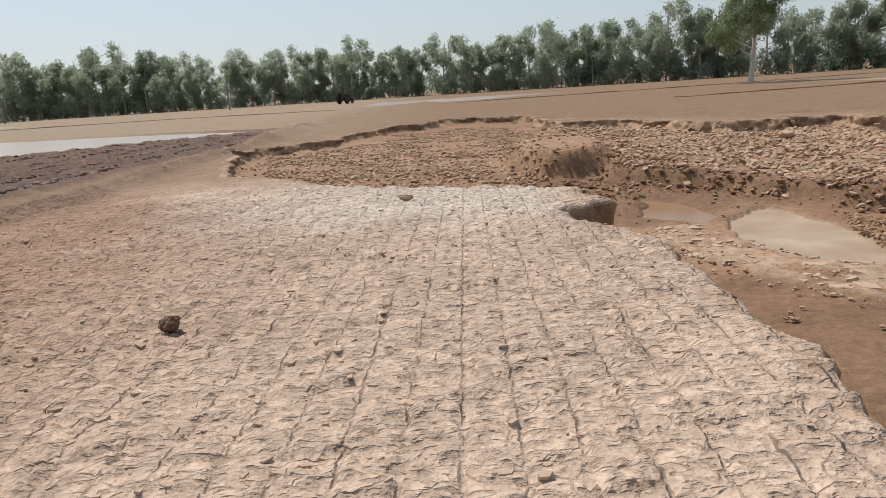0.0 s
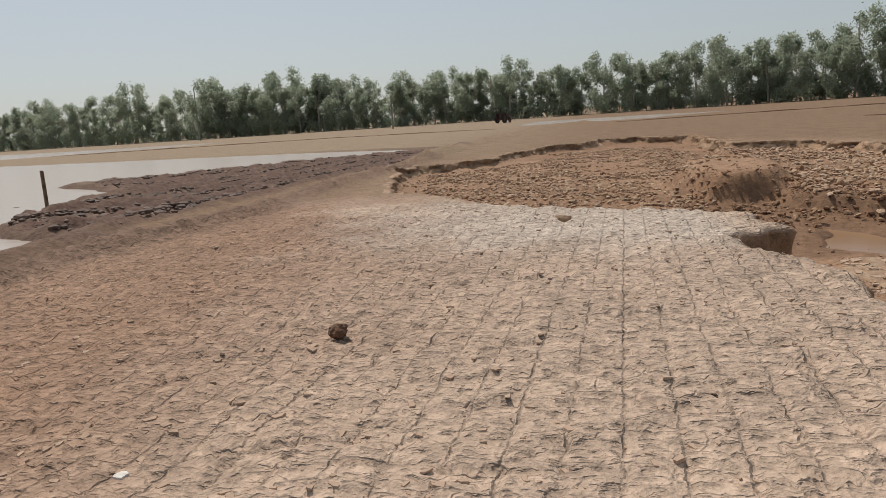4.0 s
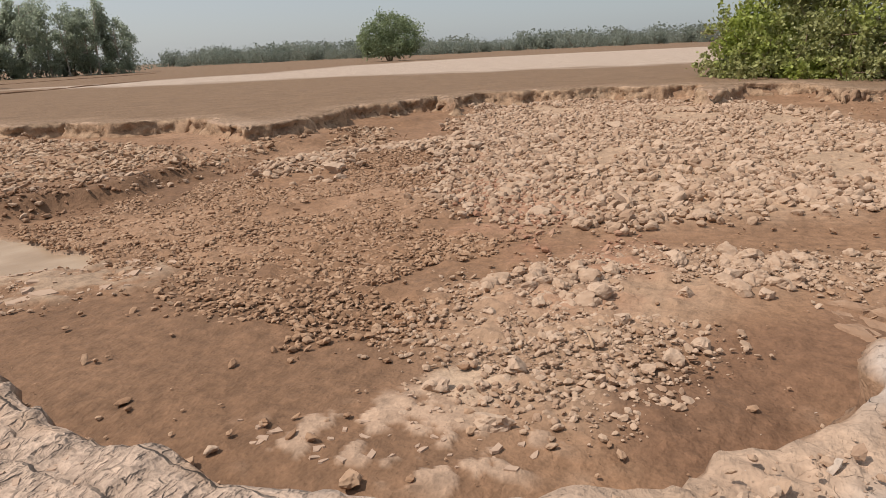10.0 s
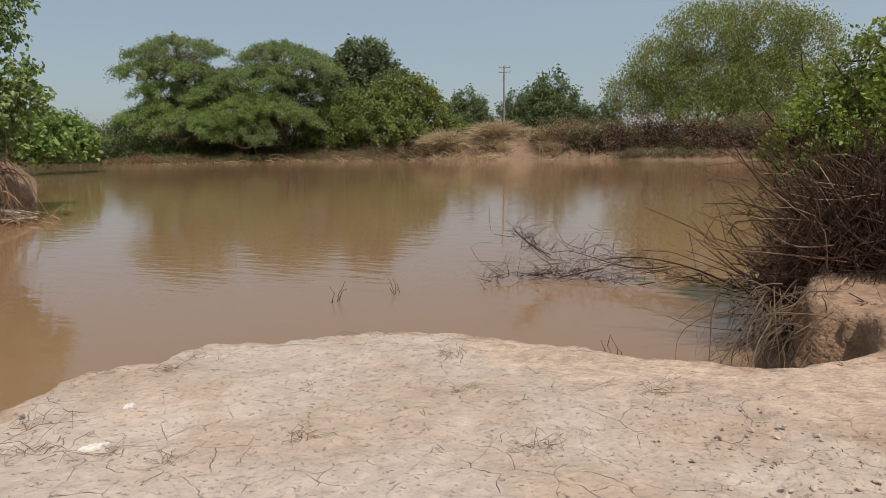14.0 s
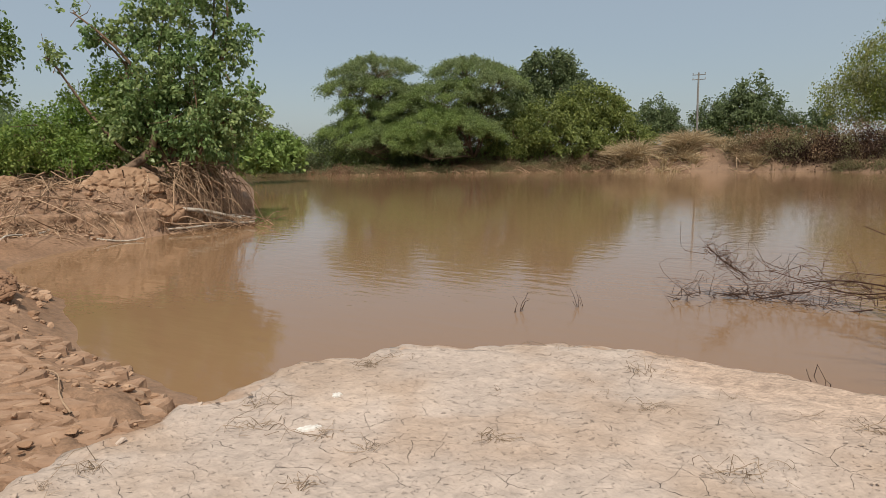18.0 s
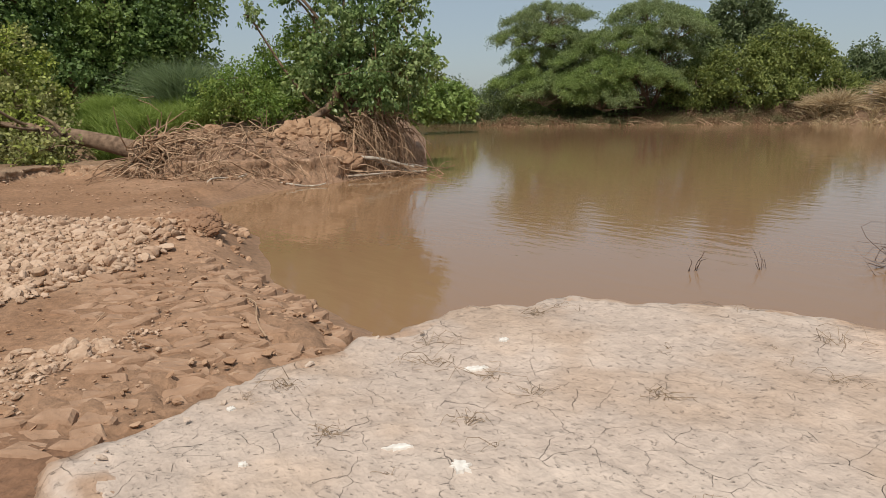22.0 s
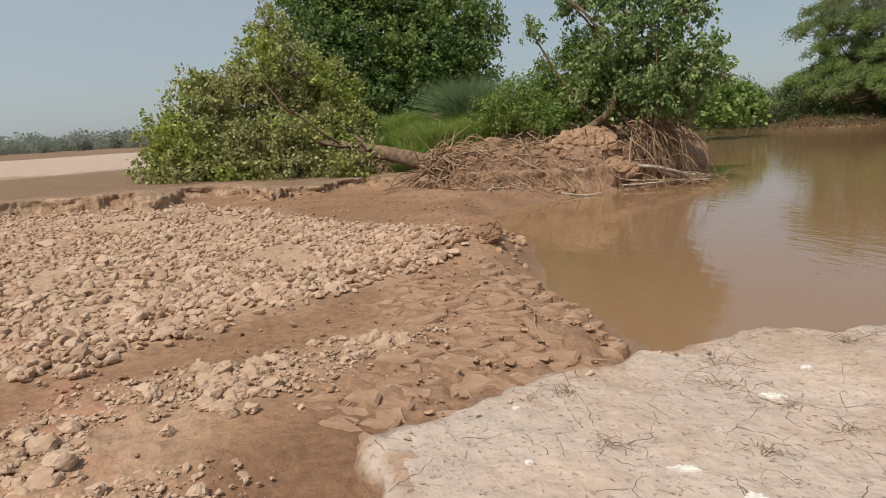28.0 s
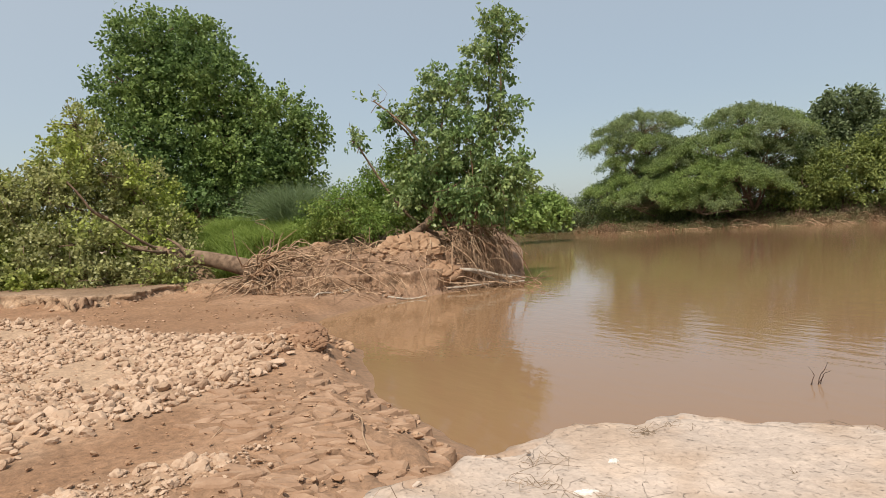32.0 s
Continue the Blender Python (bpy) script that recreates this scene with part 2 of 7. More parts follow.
def ground_at(x, y):
    """Height of the ground, and its masks."""
    x, y = np.asarray(x, float), np.asarray(y, float)
    r = np.hypot(x, y)
    near = 1 - step(30, 60, r)
    d = sdist(LOW, x, y) + near * 0.02 * vnoise(x * 5, y * 5, 2)
    # high ground
    top = -0.17 * step(1.0, -4.0, y) * step(60, 10, r)
    island = step(-4.2, -8.0, y) * step(-0.1, -0.8, d) * step(16, 20, x) * step(120, 60, r) * step(-62, -40, y)
    inland = step(-0.8, -7.0, d) * step(-3, -8, y) * step(16, 20, x) * step(60, 40, r)
    top = top + island * (0.62 + 0.3 * fbm(x * 0.7, y * 0.7, 4, 4)) + 0.65 * inland
    top = top - 0.75 * np.exp(-(ldist([(23.0, -7.2), (25.6, -6.1)], x, y) / 0.75) ** 2) * step(10, 16, x)
    farside = step(-62, -70, y) * step(0.0, -4, d)
    top = top + 1.9 * farside * (1 + 0.25 * fbm(x * 0.15, y * 0.15, 3, 5))
    right = step(0.6, -0.6, x + 0.2 * fbm(x, y, 3, 3)) * step(-5.75, -6.3, y + 0.25 * fbm(x * 1.2, y * 1.2, 3, 9)) * step(-75, -40, y)
    top = top + (0.24 + 0.07 * fbm(x * 1.7, y * 1.7, 3, 12)) * right
    top = top + 0.025 * fbm(x * 0.6, y * 0.6, 3, 11) * near
    # low ground: basin floor that falls to the river
    river = sdist(SHORE, x, y) + near * 0.25 * fbm(x * 0.8, y * 0.8, 3, 6)
    floor = -0.56 + 0.06 * fbm(x * 0.5, y * 0.5, 4, 8) + 0.28 * step(9, 14, y) * step(7, 1, x)
    floor = floor + 0.24 * step(-0.14, 0.18, sdist(TERRACE, x, y) + 0.35 * fbm(x * 1.1, y * 1.1, 3, 27) + 0.14 * fbm(x * 4.5, y * 4.5, 2, 29))
    floor = floor + (0.02 + 0.07 * (fbm(x * 0.35, y * 0.35, 2, 28) > 0.05)) * np.exp(-np.maximum(d, 0) / 0.5) * step(9, 13, r) * step(34, 30, r)
    floor = floor + 0.17 * step(-0.2, 0.5, sdist(LEDGE, x, y) + 0.8 * fbm(x * 0.8, y * 0.8, 3, 30))
    floor = floor + 0.2 * np.exp(-np.maximum(d, 0) / 1.6) * step(14, 18, x) * step(10, 7, y) * step(-7, -5, y)
    floor = floor - 0.08 * step(0.9, 0.1, d) * step(12, 8, y)
    floor = np.where(river > -1.6, floor + (WATER_Z - 0.02 - floor) * step(-1.1, 0.05, river), floor)
    floor = floor - 0.9 * step(0.0, 3.0, river)
    clump = np.exp(-(((x - 11.6) / 1.4) ** 2 + ((y + 3.6) / 0.9) ** 2))
    floor = floor + 0.22 * clump + 0.16 * np.exp(-(ldist([(10.3, 7.6), (11.6, 6.6), (13.2, 6.1)], x, y) / 0.8) ** 2)
    k = step(0.03, -0.16, d)
    z = floor + (top - floor) * k
    mound = step(-0.26, 0.2, sdist(MOUND, x, y) + 0.22 * fbm(x * 2.5, y * 2.5, 4, 23))
    z = z + mound * (0.15 + 0.06 * fbm(x * 2, y * 2, 3, 26) - z) * step(0.0, 0.1, d)
    pond = np.maximum(np.maximum(sdist(LEFT_POND, x, y), sdist(STRIP_POND, x, y)), sdist(TRACTOR_POND, x, y)) + 0.35 * fbm(x * 0.8, y * 0.8, 4, 16)
    z = z - 0.14 * step(-0.3, 0.5, pond)
    rd = ldist(RIDGE, x, y) + 0.12 * fbm(x * 2, y * 2, 3, 18)
    lump = 0.5 + 0.5 * fbm(x * 3.4, y * 3.4, 4, 19)
    z = z + 0.17 * np.exp(-(rd / 0.26) ** 2) * (0.3 + 1.2 * lump)
    dk = ldist(DYKE, x, y) + 0.1 * fbm(x, y, 3, 20)
    z = z + 0.26 * np.exp(-(dk / 0.5) ** 2) * (0.5 + lump)
    ploughed = step(-6.9, -7.4, x) * step(-6.0, -1.0, pond) * step(0.3, -0.1, pond) * step(3, 7, y) * step(40, 30, y)
    z = z + ploughed * (0.03 + (0.05 + 0.08 * step(20, 12, y)) * (0.5 + 0.5 * np.sin((x + 0.25 * y) * 5.5 + 2 * fbm(x * 0.7, y * 0.7, 3, 21))) + 0.05 * fbm(x * 2.2, y * 2.2, 3, 22))
    masks = dict(high=k, d=d, river=river, pond=pond, ploughed=ploughed, ridge=np.exp(-(rd / 0.5) ** 2), mound=mound,
                 puddle=sdist(PUDDLE, x, y) + 0.25 * fbm(x * 1.5, y * 1.5, 3, 24), pool=sdist(POOL, x, y) + 0.2 * fbm(x * 1.5, y * 1.5, 3, 25))
    return z, masks


def height(x, y):
    return float(ground_at(np.array([x]), np.array([y]))[0][0])


ROW_GAP, ROW_LEAN, ROW_AT = 0.25, 0.045, -0.09     # drill rows of the dried field


# ---- materials ----
def material(name, rough=0.9, spec=0.3):
    m = bpy.data.materials.new(name)
    m.use_nodes = True
    b = m.node_tree.nodes["Principled BSDF"]
    b.inputs["Roughness"].default_value = rough
    b.inputs["Specular IOR Level"].default_value = spec
    return m, m.node_tree.nodes, m.node_tree.links, b


def ramp_mat(name, colours, scale=5.0, rough=0.9, bump=0.3, fine=40.0, spec=0.25, island=False):
    """Colours mixed by two scales of noise, with fine relief."""
    m, n, l, b = material(name, rough, spec)
    co = n.new("ShaderNodeTexCoord")
    tex = n.new("ShaderNodeTexNoise")
    tex.inputs["Scale"].default_value, tex.inputs["Detail"].default_value = scale, 8
    l.new(co.outputs["Object"], tex.inputs["Vector"])
    ramp = n.new("ShaderNodeValToRGB")
    ramp.color_ramp.elements[0].color = (*colours[0], 1)
    ramp.color_ramp.elements[1].color = (*colours[-1], 1)
    ramp.color_ramp.elements[0].position, ramp.color_ramp.elements[1].position = 0.3, 0.7
    for i, c in enumerate(colours[1:-1]):
        ramp.color_ramp.elements.new(0.3 + 0.4 * (i + 1) / (len(colours) - 1)).color = (*c, 1)
    if island:
        geo = n.new("ShaderNodeNewGeometry")
        mix = n.new("ShaderNodeMath")
        mix.operation = "MULTIPLY_ADD"
        mix.inputs[1].default_value, mix.inputs[2].default_value = 0.5, 0.0
        l.new(geo.outputs["Random Per Island"], mix.inputs[0])
        half = n.new("ShaderNodeMath")
        half.operation = "MULTIPLY_ADD"
        half.inputs[1].default_value = 0.5
        l.new(tex.outputs["Fac"], half.inputs[0])
        l.new(mix.outputs[0], half.inputs[2])
        l.new(half.outputs[0], ramp.inputs[0])
    else:
        l.new(tex.outputs["Fac"], ramp.inputs[0])
    l.new(ramp.outputs[0], b.inputs["Base Color"])
    if bump:
        t2 = n.new("ShaderNodeTexNoise")
        t2.inputs["Scale"].default_value, t2.inputs["Detail"].default_value = fine, 6
        l.new(co.outputs["Object"], t2.inputs["Vector"])
        bp = n.new("ShaderNodeBump")
        bp.inputs["Strength"].default_value, bp.inputs["Distance"].default_value = bump, 0.02
        l.new(t2.outputs["Fac"], bp.inputs["Height"])
        l.new(bp.outputs[0], b.inputs["Normal"])
    return m


def leaf_mat(name, dark, light, rough=0.5, thin=0.4, patch=None, size=0.7):
    """Leaves that differ one by one, with a second pair of colours in patches."""
    m, n, l, b = material(name, rough, 0.35)
    geo = n.new("ShaderNodeNewGeometry")

    def pair(a, c):
        ramp = n.new("ShaderNodeValToRGB")
        ramp.color_ramp.elements[0].color, ramp.color_ramp.elements[1].color = (*a, 1), (*c, 1)
        l.new(geo.outputs["Random Per Island"], ramp.inputs[0])
        return ramp.outputs[0]
    col = pair(dark, light)
    if patch:
        co = n.new("ShaderNodeTexCoord")
        t = n.new("ShaderNodeTexNoise")
        t.inputs["Scale"].default_value, t.inputs["Detail"].default_value = size, 3
        l.new(co.outputs["Object"], t.inputs["Vector"])
        rng_ = n.new("ShaderNodeMapRange")
        rng_.inputs["From Min"].default_value, rng_.inputs["From Max"].default_value = 0.42, 0.6
        l.new(t.outputs["Fac"], rng_.inputs["Value"])
        mixed = n.new("ShaderNodeMix")
        mixed.data_type = "RGBA"
        l.new(rng_.outputs[0], mixed.inputs[0])
        l.new(col, mixed.inputs[6])
        l.new(pair(*patch), mixed.inputs[7])
        col = mixed.outputs[2]
    l.new(col, b.inputs["Base Color"])
    tr = n.new("ShaderNodeBsdfTranslucent")
    l.new(col, tr.inputs[0])
    mix = n.new("ShaderNodeMixShader")
    mix.inputs[0].default_value = thin
    l.new(b.outputs[0], mix.inputs[1])
    l.new(tr.outputs[0], mix.inputs[2])
    l.new(mix.outputs[0], n["Material Output"].inputs[0])
    return m


def sums(n, l, op, a, b, c=None):
    """A math node on sockets or numbers."""
    node = n.new("ShaderNodeMath")
    node.operation = op
    for i, v in enumerate((a, b, c)):
        if v is None:
            continue
        if isinstance(v, (int, float)):
            node.inputs[i].default_value = v
        else:
            l.new(v, node.inputs[i])
    return node.outputs[0]


def ranged(n, l, v, a, b, c, d, smooth=False):
    node = n.new("ShaderNodeMapRange")
    if smooth:
        node.interpolation_type = "SMOOTHSTEP"
    l.new(v, node.inputs["Value"])
    for key, val in zip(("From Min", "From Max", "To Min", "To Max"), (a, b, c, d)):
        node.inputs[key].default_value = val
    return node.outputs[0]


def ground_material():
    m, n, l, b = material("earth", 0.95, 0.2)
    co = n.new("ShaderNodeTexCoord").outputs["Object"]
    col = n.new("ShaderNodeAttribute")
    col.attribute_name = "soil"
    zone = n.new("ShaderNodeAttribute")
    zone.attribute_name = "zone"
    sep = n.new("ShaderNodeSeparateColor")
    l.new(zone.outputs["Color"], sep.inputs[0])
    white, rowed, wet = sep.outputs[0], sep.outputs[1], sep.outputs[2]

    def noise_tex(scale, detail, rough=0.6):
        t = n.new("ShaderNodeTexNoise")
        t.inputs["Scale"].default_value, t.inputs["Detail"].default_value, t.inputs["Roughness"].default_value = scale, detail, rough
        l.new(co, t.inputs["Vector"])
        return t
    big, mid, fine = noise_tex(1.1, 6), noise_tex(9, 3, 0.5), noise_tex(42, 2, 0.5)
    # wandering coordinates for cracks
    warp = n.new("ShaderNodeVectorMath")
    warp.operation = "MULTIPLY_ADD"
    wob = noise_tex(5, 2, 0.5)
    l.new(wob.outputs["Color"], warp.inputs[0])
    warp.inputs[1].default_value = (0.13, 0.18, 0)
    l.new(co, warp.inputs[2])

    def crack_net(scale, sx=1.0, sy=1.0):
        mp = n.new("ShaderNodeMapping")
        mp.inputs["Scale"].default_value = (sx, sy, 0.02)
        l.new(warp.outputs[0], mp.inputs[0])
        v = n.new("ShaderNodeTexVoronoi")
        v.feature = "DISTANCE_TO_EDGE"
        v.inputs["Scale"].default_value = scale
        l.new(mp.outputs[0], v.inputs["Vector"])
        return v.outputs["Distance"]
    net = crack_net(3.8)
    gate = ranged(n, l, noise_tex(2.6, 5, 0.65).outputs["Fac"], 0.49, 0.62, 0, 1.0)
    wcrack = sums(n, l, "MULTIPLY", sums(n, l, "MULTIPLY", ranged(n, l, net, 0.0, 0.006, 0.75, 0), gate), white)
    plates = crack_net(4.2, 1.0, 1.9)
    pcrack = sums(n, l, "MULTIPLY", ranged(n, l, plates, 0.0, 0.05, 1, 0), rowed)
    gate2 = ranged(n, l, mid.outputs["Fac"], 0.40, 0.58, 0.15, 1)
    pcrack = sums(n, l, "MULTIPLY", sums(n, l, "MULTIPLY", pcrack, gate2), 0.4)
    mp2 = n.new("ShaderNodeMapping")
    mp2.inputs["Scale"].default_value = (0.62, 1.3, 1)
    l.new(co, mp2.inputs[0])
    pit = n.new("ShaderNodeTexNoise")
    pit.inputs["Scale"].default_value, pit.inputs["Detail"].default_value, pit.inputs["Roughness"].default_value = 17, 3, 0.5
    l.new(mp2.outputs[0], pit.inputs["Vector"])
    # pits, sunk in relief and also darkened for the small shadows in them
    shaded_dents = sums(n, l, "MULTIPLY", ranged(n, l, pit.outputs["Fac"], 0.52, 0.66, 0, 1), sums(n, l, "MULTIPLY_ADD", rowed, 0.5, 0.22))
    shaded_dents = sums(n, l, "MULTIPLY", shaded_dents, ranged(n, l, white, 0, 1, 1, 0.3))
    shaded_dents = sums(n, l, "MULTIPLY", shaded_dents, ranged(n, l, wet, 0.05, 0.22, 1, 0.12))
    # drill rows, 26 cm apart
    sx = n.new("ShaderNodeSeparateXYZ")
    l.new(co, sx.inputs[0])
    line = sums(n, l, "MULTIPLY_ADD", sx.outputs[1], -ROW_LEAN, sx.outputs[0])
    line = sums(n, l, "MULTIPLY_ADD", mid.outputs["Fac"], 0.06, line)
    frac = sums(n, l, "FRACT", sums(n, l, "DIVIDE", sums(n, l, "ADD", line, -ROW_AT - 0.03 + 0.5 * ROW_GAP + 20 * ROW_GAP), ROW_GAP), 0)
    off = sums(n, l, "ABSOLUTE", sums(n, l, "SUBTRACT", frac, 0.5), 0)
    rowline = sums(n, l, "MULTIPLY", ranged(n, l, off, 0.0, 0.05, 1, 0), rowed)
    rowline = sums(n, l, "MULTIPLY", rowline, ranged(n, l, noise_tex(3.2, 5, 0.7).outputs["Fac"], 0.36, 0.58, 0.12, 0.75))
    # tiny flake shadows on the white crust, put into the colour
    shade_speck = sums(n, l, "MULTIPLY", ranged(n, l, noise_tex(27, 3, 0.6).outputs["Fac"], 0.6, 0.74, 0, 0.42), white)
    wcrack = sums(n, l, "MAXIMUM", wcrack, shade_speck)
    cracks = sums(n, l, "MAXIMUM", sums(n, l, "MAXIMUM", wcrack, pcrack), sums(n, l, "MAXIMUM", rowline, shaded_dents))
    # flakes: small cells, each with its own tone
    cell = n.new("ShaderNodeTexVoronoi")
    cell.inputs["Scale"].default_value = 17
    sway = n.new("ShaderNodeVectorMath")
    sway.operation = "MULTIPLY_ADD"
    l.new(noise_tex(14, 1, 0.5).outputs["Color"], sway.inputs[0])
    sway.inputs[1].default_value = (0.05, 0.05, 0)
    l.new(co, sway.inputs[2])
    l.new(sway.outputs[0], cell.inputs["Vector"])
    csep = n.new("ShaderNodeSeparateColor")
    l.new(cell.outputs["Color"], csep.inputs[0])
    tone = sums(n, l, "MULTIPLY_ADD", mid.outputs["Fac"], 0.75, sums(n, l, "MULTIPLY", big.outputs["Fac"], 0.55))
    tone = sums(n, l, "MULTIPLY_ADD", fine.outputs["Fac"], 0.45, tone)
    tone = sums(n, l, "MULTIPLY_ADD", csep.outputs[0], 0.13, tone)
    bright = ranged(n, l, tone, 0.64, 1.23, 0.68, 1.44)
    calm = ranged(n, l, tone, 0.64, 1.23, 0.82, 1.2)
    bright = sums(n, l, "MULTIPLY_ADD", sums(n, l, "SUBTRACT", calm, bright), white, bright)
    # cracks darken the soil; pits and specks add painted shade
    bright = sums(n, l, "MULTIPLY", bright, ranged(n, l, cracks, 0, 1, 1, 0.6))
    mul = n.new("ShaderNodeVectorMath")
    mul.operation = "SCALE"
    l.new(col.outputs["Color"], mul.inputs[0])
    l.new(bright, mul.inputs["Scale"])
    l.new(mul.outputs[0], b.inputs["Base Color"])
    l.new(ranged(n, l, wet, 0, 1, 0.95, 0.38), b.inputs["Roughness"])
    hgt = sums(n, l, "MULTIPLY_ADD", mid.outputs["Fac"], 0.9, sums(n, l, "MULTIPLY", fine.outputs["Fac"], 0.2))
    hgt = sums(n, l, "MULTIPLY_ADD", csep.outputs[1], 0.16, hgt)
    hgt = sums(n, l, "MULTIPLY", hgt, ranged(n, l, wet, 0.1, 0.5, 1, 0.15))
    hgt = sums(n, l, "MULTIPLY", hgt, ranged(n, l, white, 0, 1, 1, 0.55))
    hgt = sums(n, l, "MULTIPLY", hgt, sums(n, l, "MULTIPLY_ADD", rowed, 0.45, 1.0))
    hgt = sums(n, l, "MULTIPLY_ADD", pit.outputs["Fac"], sums(n, l, "MULTIPLY", rowed, 0.2), hgt)
    hgt = sums(n, l, "MULTIPLY_ADD", cracks, -0.55, hgt)
    bp = n.new("ShaderNodeBump")
    bp.inputs["Strength"].default_value, bp.inputs["Distance"].default_value = 1.0, 0.042
    l.new(hgt, bp.inputs["Height"])
    l.new(bp.outputs[0], b.inputs["Normal"])
    return m


def water_material(name, colour, ripple, rough=0.04):
    m, n, l, b = material(name, rough, 0.5)
    b.inputs["Base Color"].default_value = (*colour, 1)
    b.inputs["IOR"].default_value = 1.33
    co = n.new("ShaderNodeTexCoord")
    mp = n.new("ShaderNodeMapping")
    mp.inputs["Scale"].default_value = (0.6, 1.6, 1)
    t = n.new("ShaderNodeTexNoise")
    t.inputs["Scale"].default_value, t.inputs["Detail"].default_value = 2.2, 4
    l.new(co.outputs["Object"], mp.inputs[0])
    l.new(mp.outputs[0], t.inputs["Vector"])
    bp = n.new("ShaderNodeBump")
    bp.inputs["Strength"].default_value, bp.inputs["Distance"].default_value = ripple, 0.05
    l.new(t.outputs["Fac"], bp.inputs["Height"])
    l.new(bp.outputs[0], b.inputs["Normal"])
    return m


EARTH = ground_material()
CLOD_BLOCK = ramp_mat("pale_clod_blocks", [(0.33, 0.22, 0.15), (0.41, 0.29, 0.205), (0.48, 0.355, 0.265)], 0.8, 0.95, 0.5, 2.2, 0.2)
CLOD_WHITE = ramp_mat("whitish_crumbs", [(0.36, 0.28, 0.22), (0.46, 0.37, 0.30)], 9, 0.95, 0.9, 24, 0.2, True)
CRUST_PIECE = ramp_mat("dried_mud_pieces", [(0.38, 0.262, 0.195), (0.42, 0.30, 0.22), (0.45, 0.325, 0.245)], 0.6, 0.95, 0, 2.0, 0.2)
RIVER = water_material("muddy_river", (0.235, 0.14, 0.075), 0.14)
POND = water_material("pond_water", (0.40, 0.33, 0.27), 0.25, 0.22)
CLOD_PALE = ramp_mat("pale_clods", [(0.33, 0.22, 0.15), (0.40, 0.28, 0.195), (0.46, 0.335, 0.245)], 9, 0.95, 0.9, 24, 0.2, True)
CLOD_BROWN = ramp_mat("brown_clods", [(0.27, 0.162, 0.098), (0.33, 0.207, 0.13), (0.40, 0.265, 0.175)], 9, 0.95, 0.9, 24, 0.2, True)
BARK_PALE = ramp_mat("pale_bark", [(0.28, 0.23, 0.18), (0.5, 0.45, 0.38)], 8, 0.85, 0.4, 30)
BARK_GREY = ramp_mat("grey_brown_bark", [(0.09, 0.058, 0.038), (0.24, 0.165, 0.112)], 5, 0.95, 1.0, 12)
BARK = ramp_mat("brown_bark", [(0.10, 0.065, 0.04), (0.22, 0.15, 0.1)], 8, 0.9, 0.6, 30)
ROOT = ramp_mat("dry_roots", [(0.17, 0.10, 0.06), (0.46, 0.32, 0.21)], 8, 0.9, 0.4, 40, 0.2, True)
TWIG = ramp_mat("bare_twigs", [(0.035, 0.019, 0.013), (0.095, 0.053, 0.036)], 8, 0.9, 0.3, 40, 0.2, True)
LEAF_EUC = leaf_mat("dusty_eucalyptus_leaves", (0.075, 0.105, 0.045), (0.20, 0.25, 0.115))
BARK_WHITE = ramp_mat("white_bark", [(0.42, 0.38, 0.32), (0.66, 0.62, 0.55)], 6, 0.85, 0.3, 30)
LEAF_LONE = leaf_mat("grey_green_eucalyptus_leaves", (0.15, 0.19, 0.1), (0.34, 0.41, 0.225))
# shelterbelt leaves: colour lifted and greyed to stand for the air haze
LEAF_FAR_HAZE = leaf_mat("haze_paled_leaves", (0.29, 0.335, 0.255), (0.44, 0.485, 0.37), thin=0.7)
LEAF_BUSH = leaf_mat("bush_leaves", (0.09, 0.125, 0.03), (0.27, 0.31, 0.085))
LEAF_DARK = leaf_mat("dark_leaves", (0.06, 0.11, 0.032), (0.18, 0.275, 0.085), patch=((0.10, 0.16, 0.04), (0.29, 0.38, 0.11)), size=0.3)
LEAF_BRIGHT = leaf_mat("bright_leaves", (0.08, 0.145, 0.045), (0.25, 0.36, 0.13), 0.4, patch=((0.11, 0.17, 0.05), (0.36, 0.43, 0.17)), size=0.7)
LEAF_SHRUB = leaf_mat("shrub_leaves", (0.09, 0.16, 0.03), (0.25, 0.36, 0.08), patch=((0.12, 0.18, 0.035), (0.33, 0.40, 0.10)))
LEAF_CROP = leaf_mat("broad_crop_leaves", (0.12, 0.19, 0.04), (0.30, 0.40, 0.12))
LEAF_ACACIA = leaf_mat("acacia_leaves", (0.13, 0.175, 0.075), (0.29, 0.35, 0.155), patch=((0.13, 0.195, 0.055), (0.31, 0.40, 0.12)), size=0.12)
# horizon trees and scrub: haze is mixed into the leaf colour itself
LEAF_HAZE = leaf_mat("haze_greyed_leaves", (0.19, 0.22, 0.18), (0.29, 0.32, 0.26))
LEAF_LIME = leaf_mat("lime_leaves", (0.12, 0.17, 0.035), (0.33, 0.37, 0.09), patch=((0.14, 0.16, 0.05), (0.36, 0.36, 0.14)), size=0.5)
LEAF_THORN = leaf_mat("thorn_bush_leaves", (0.13, 0.19, 0.03), (0.36, 0.43, 0.085), patch=((0.10, 0.13, 0.03), (0.26, 0.30, 0.08)), size=0.9)
LEAF_DUSTY = leaf_mat("dusty_yellow_green_leaves", (0.18, 0.19, 0.072), (0.46, 0.46, 0.20), 0.4, patch=((0.16, 0.21, 0.035), (0.44, 0.50, 0.11)), size=0.5)
LEAF_REED = leaf_mat("bluish_grass", (0.11, 0.16, 0.07), (0.25, 0.32, 0.16))
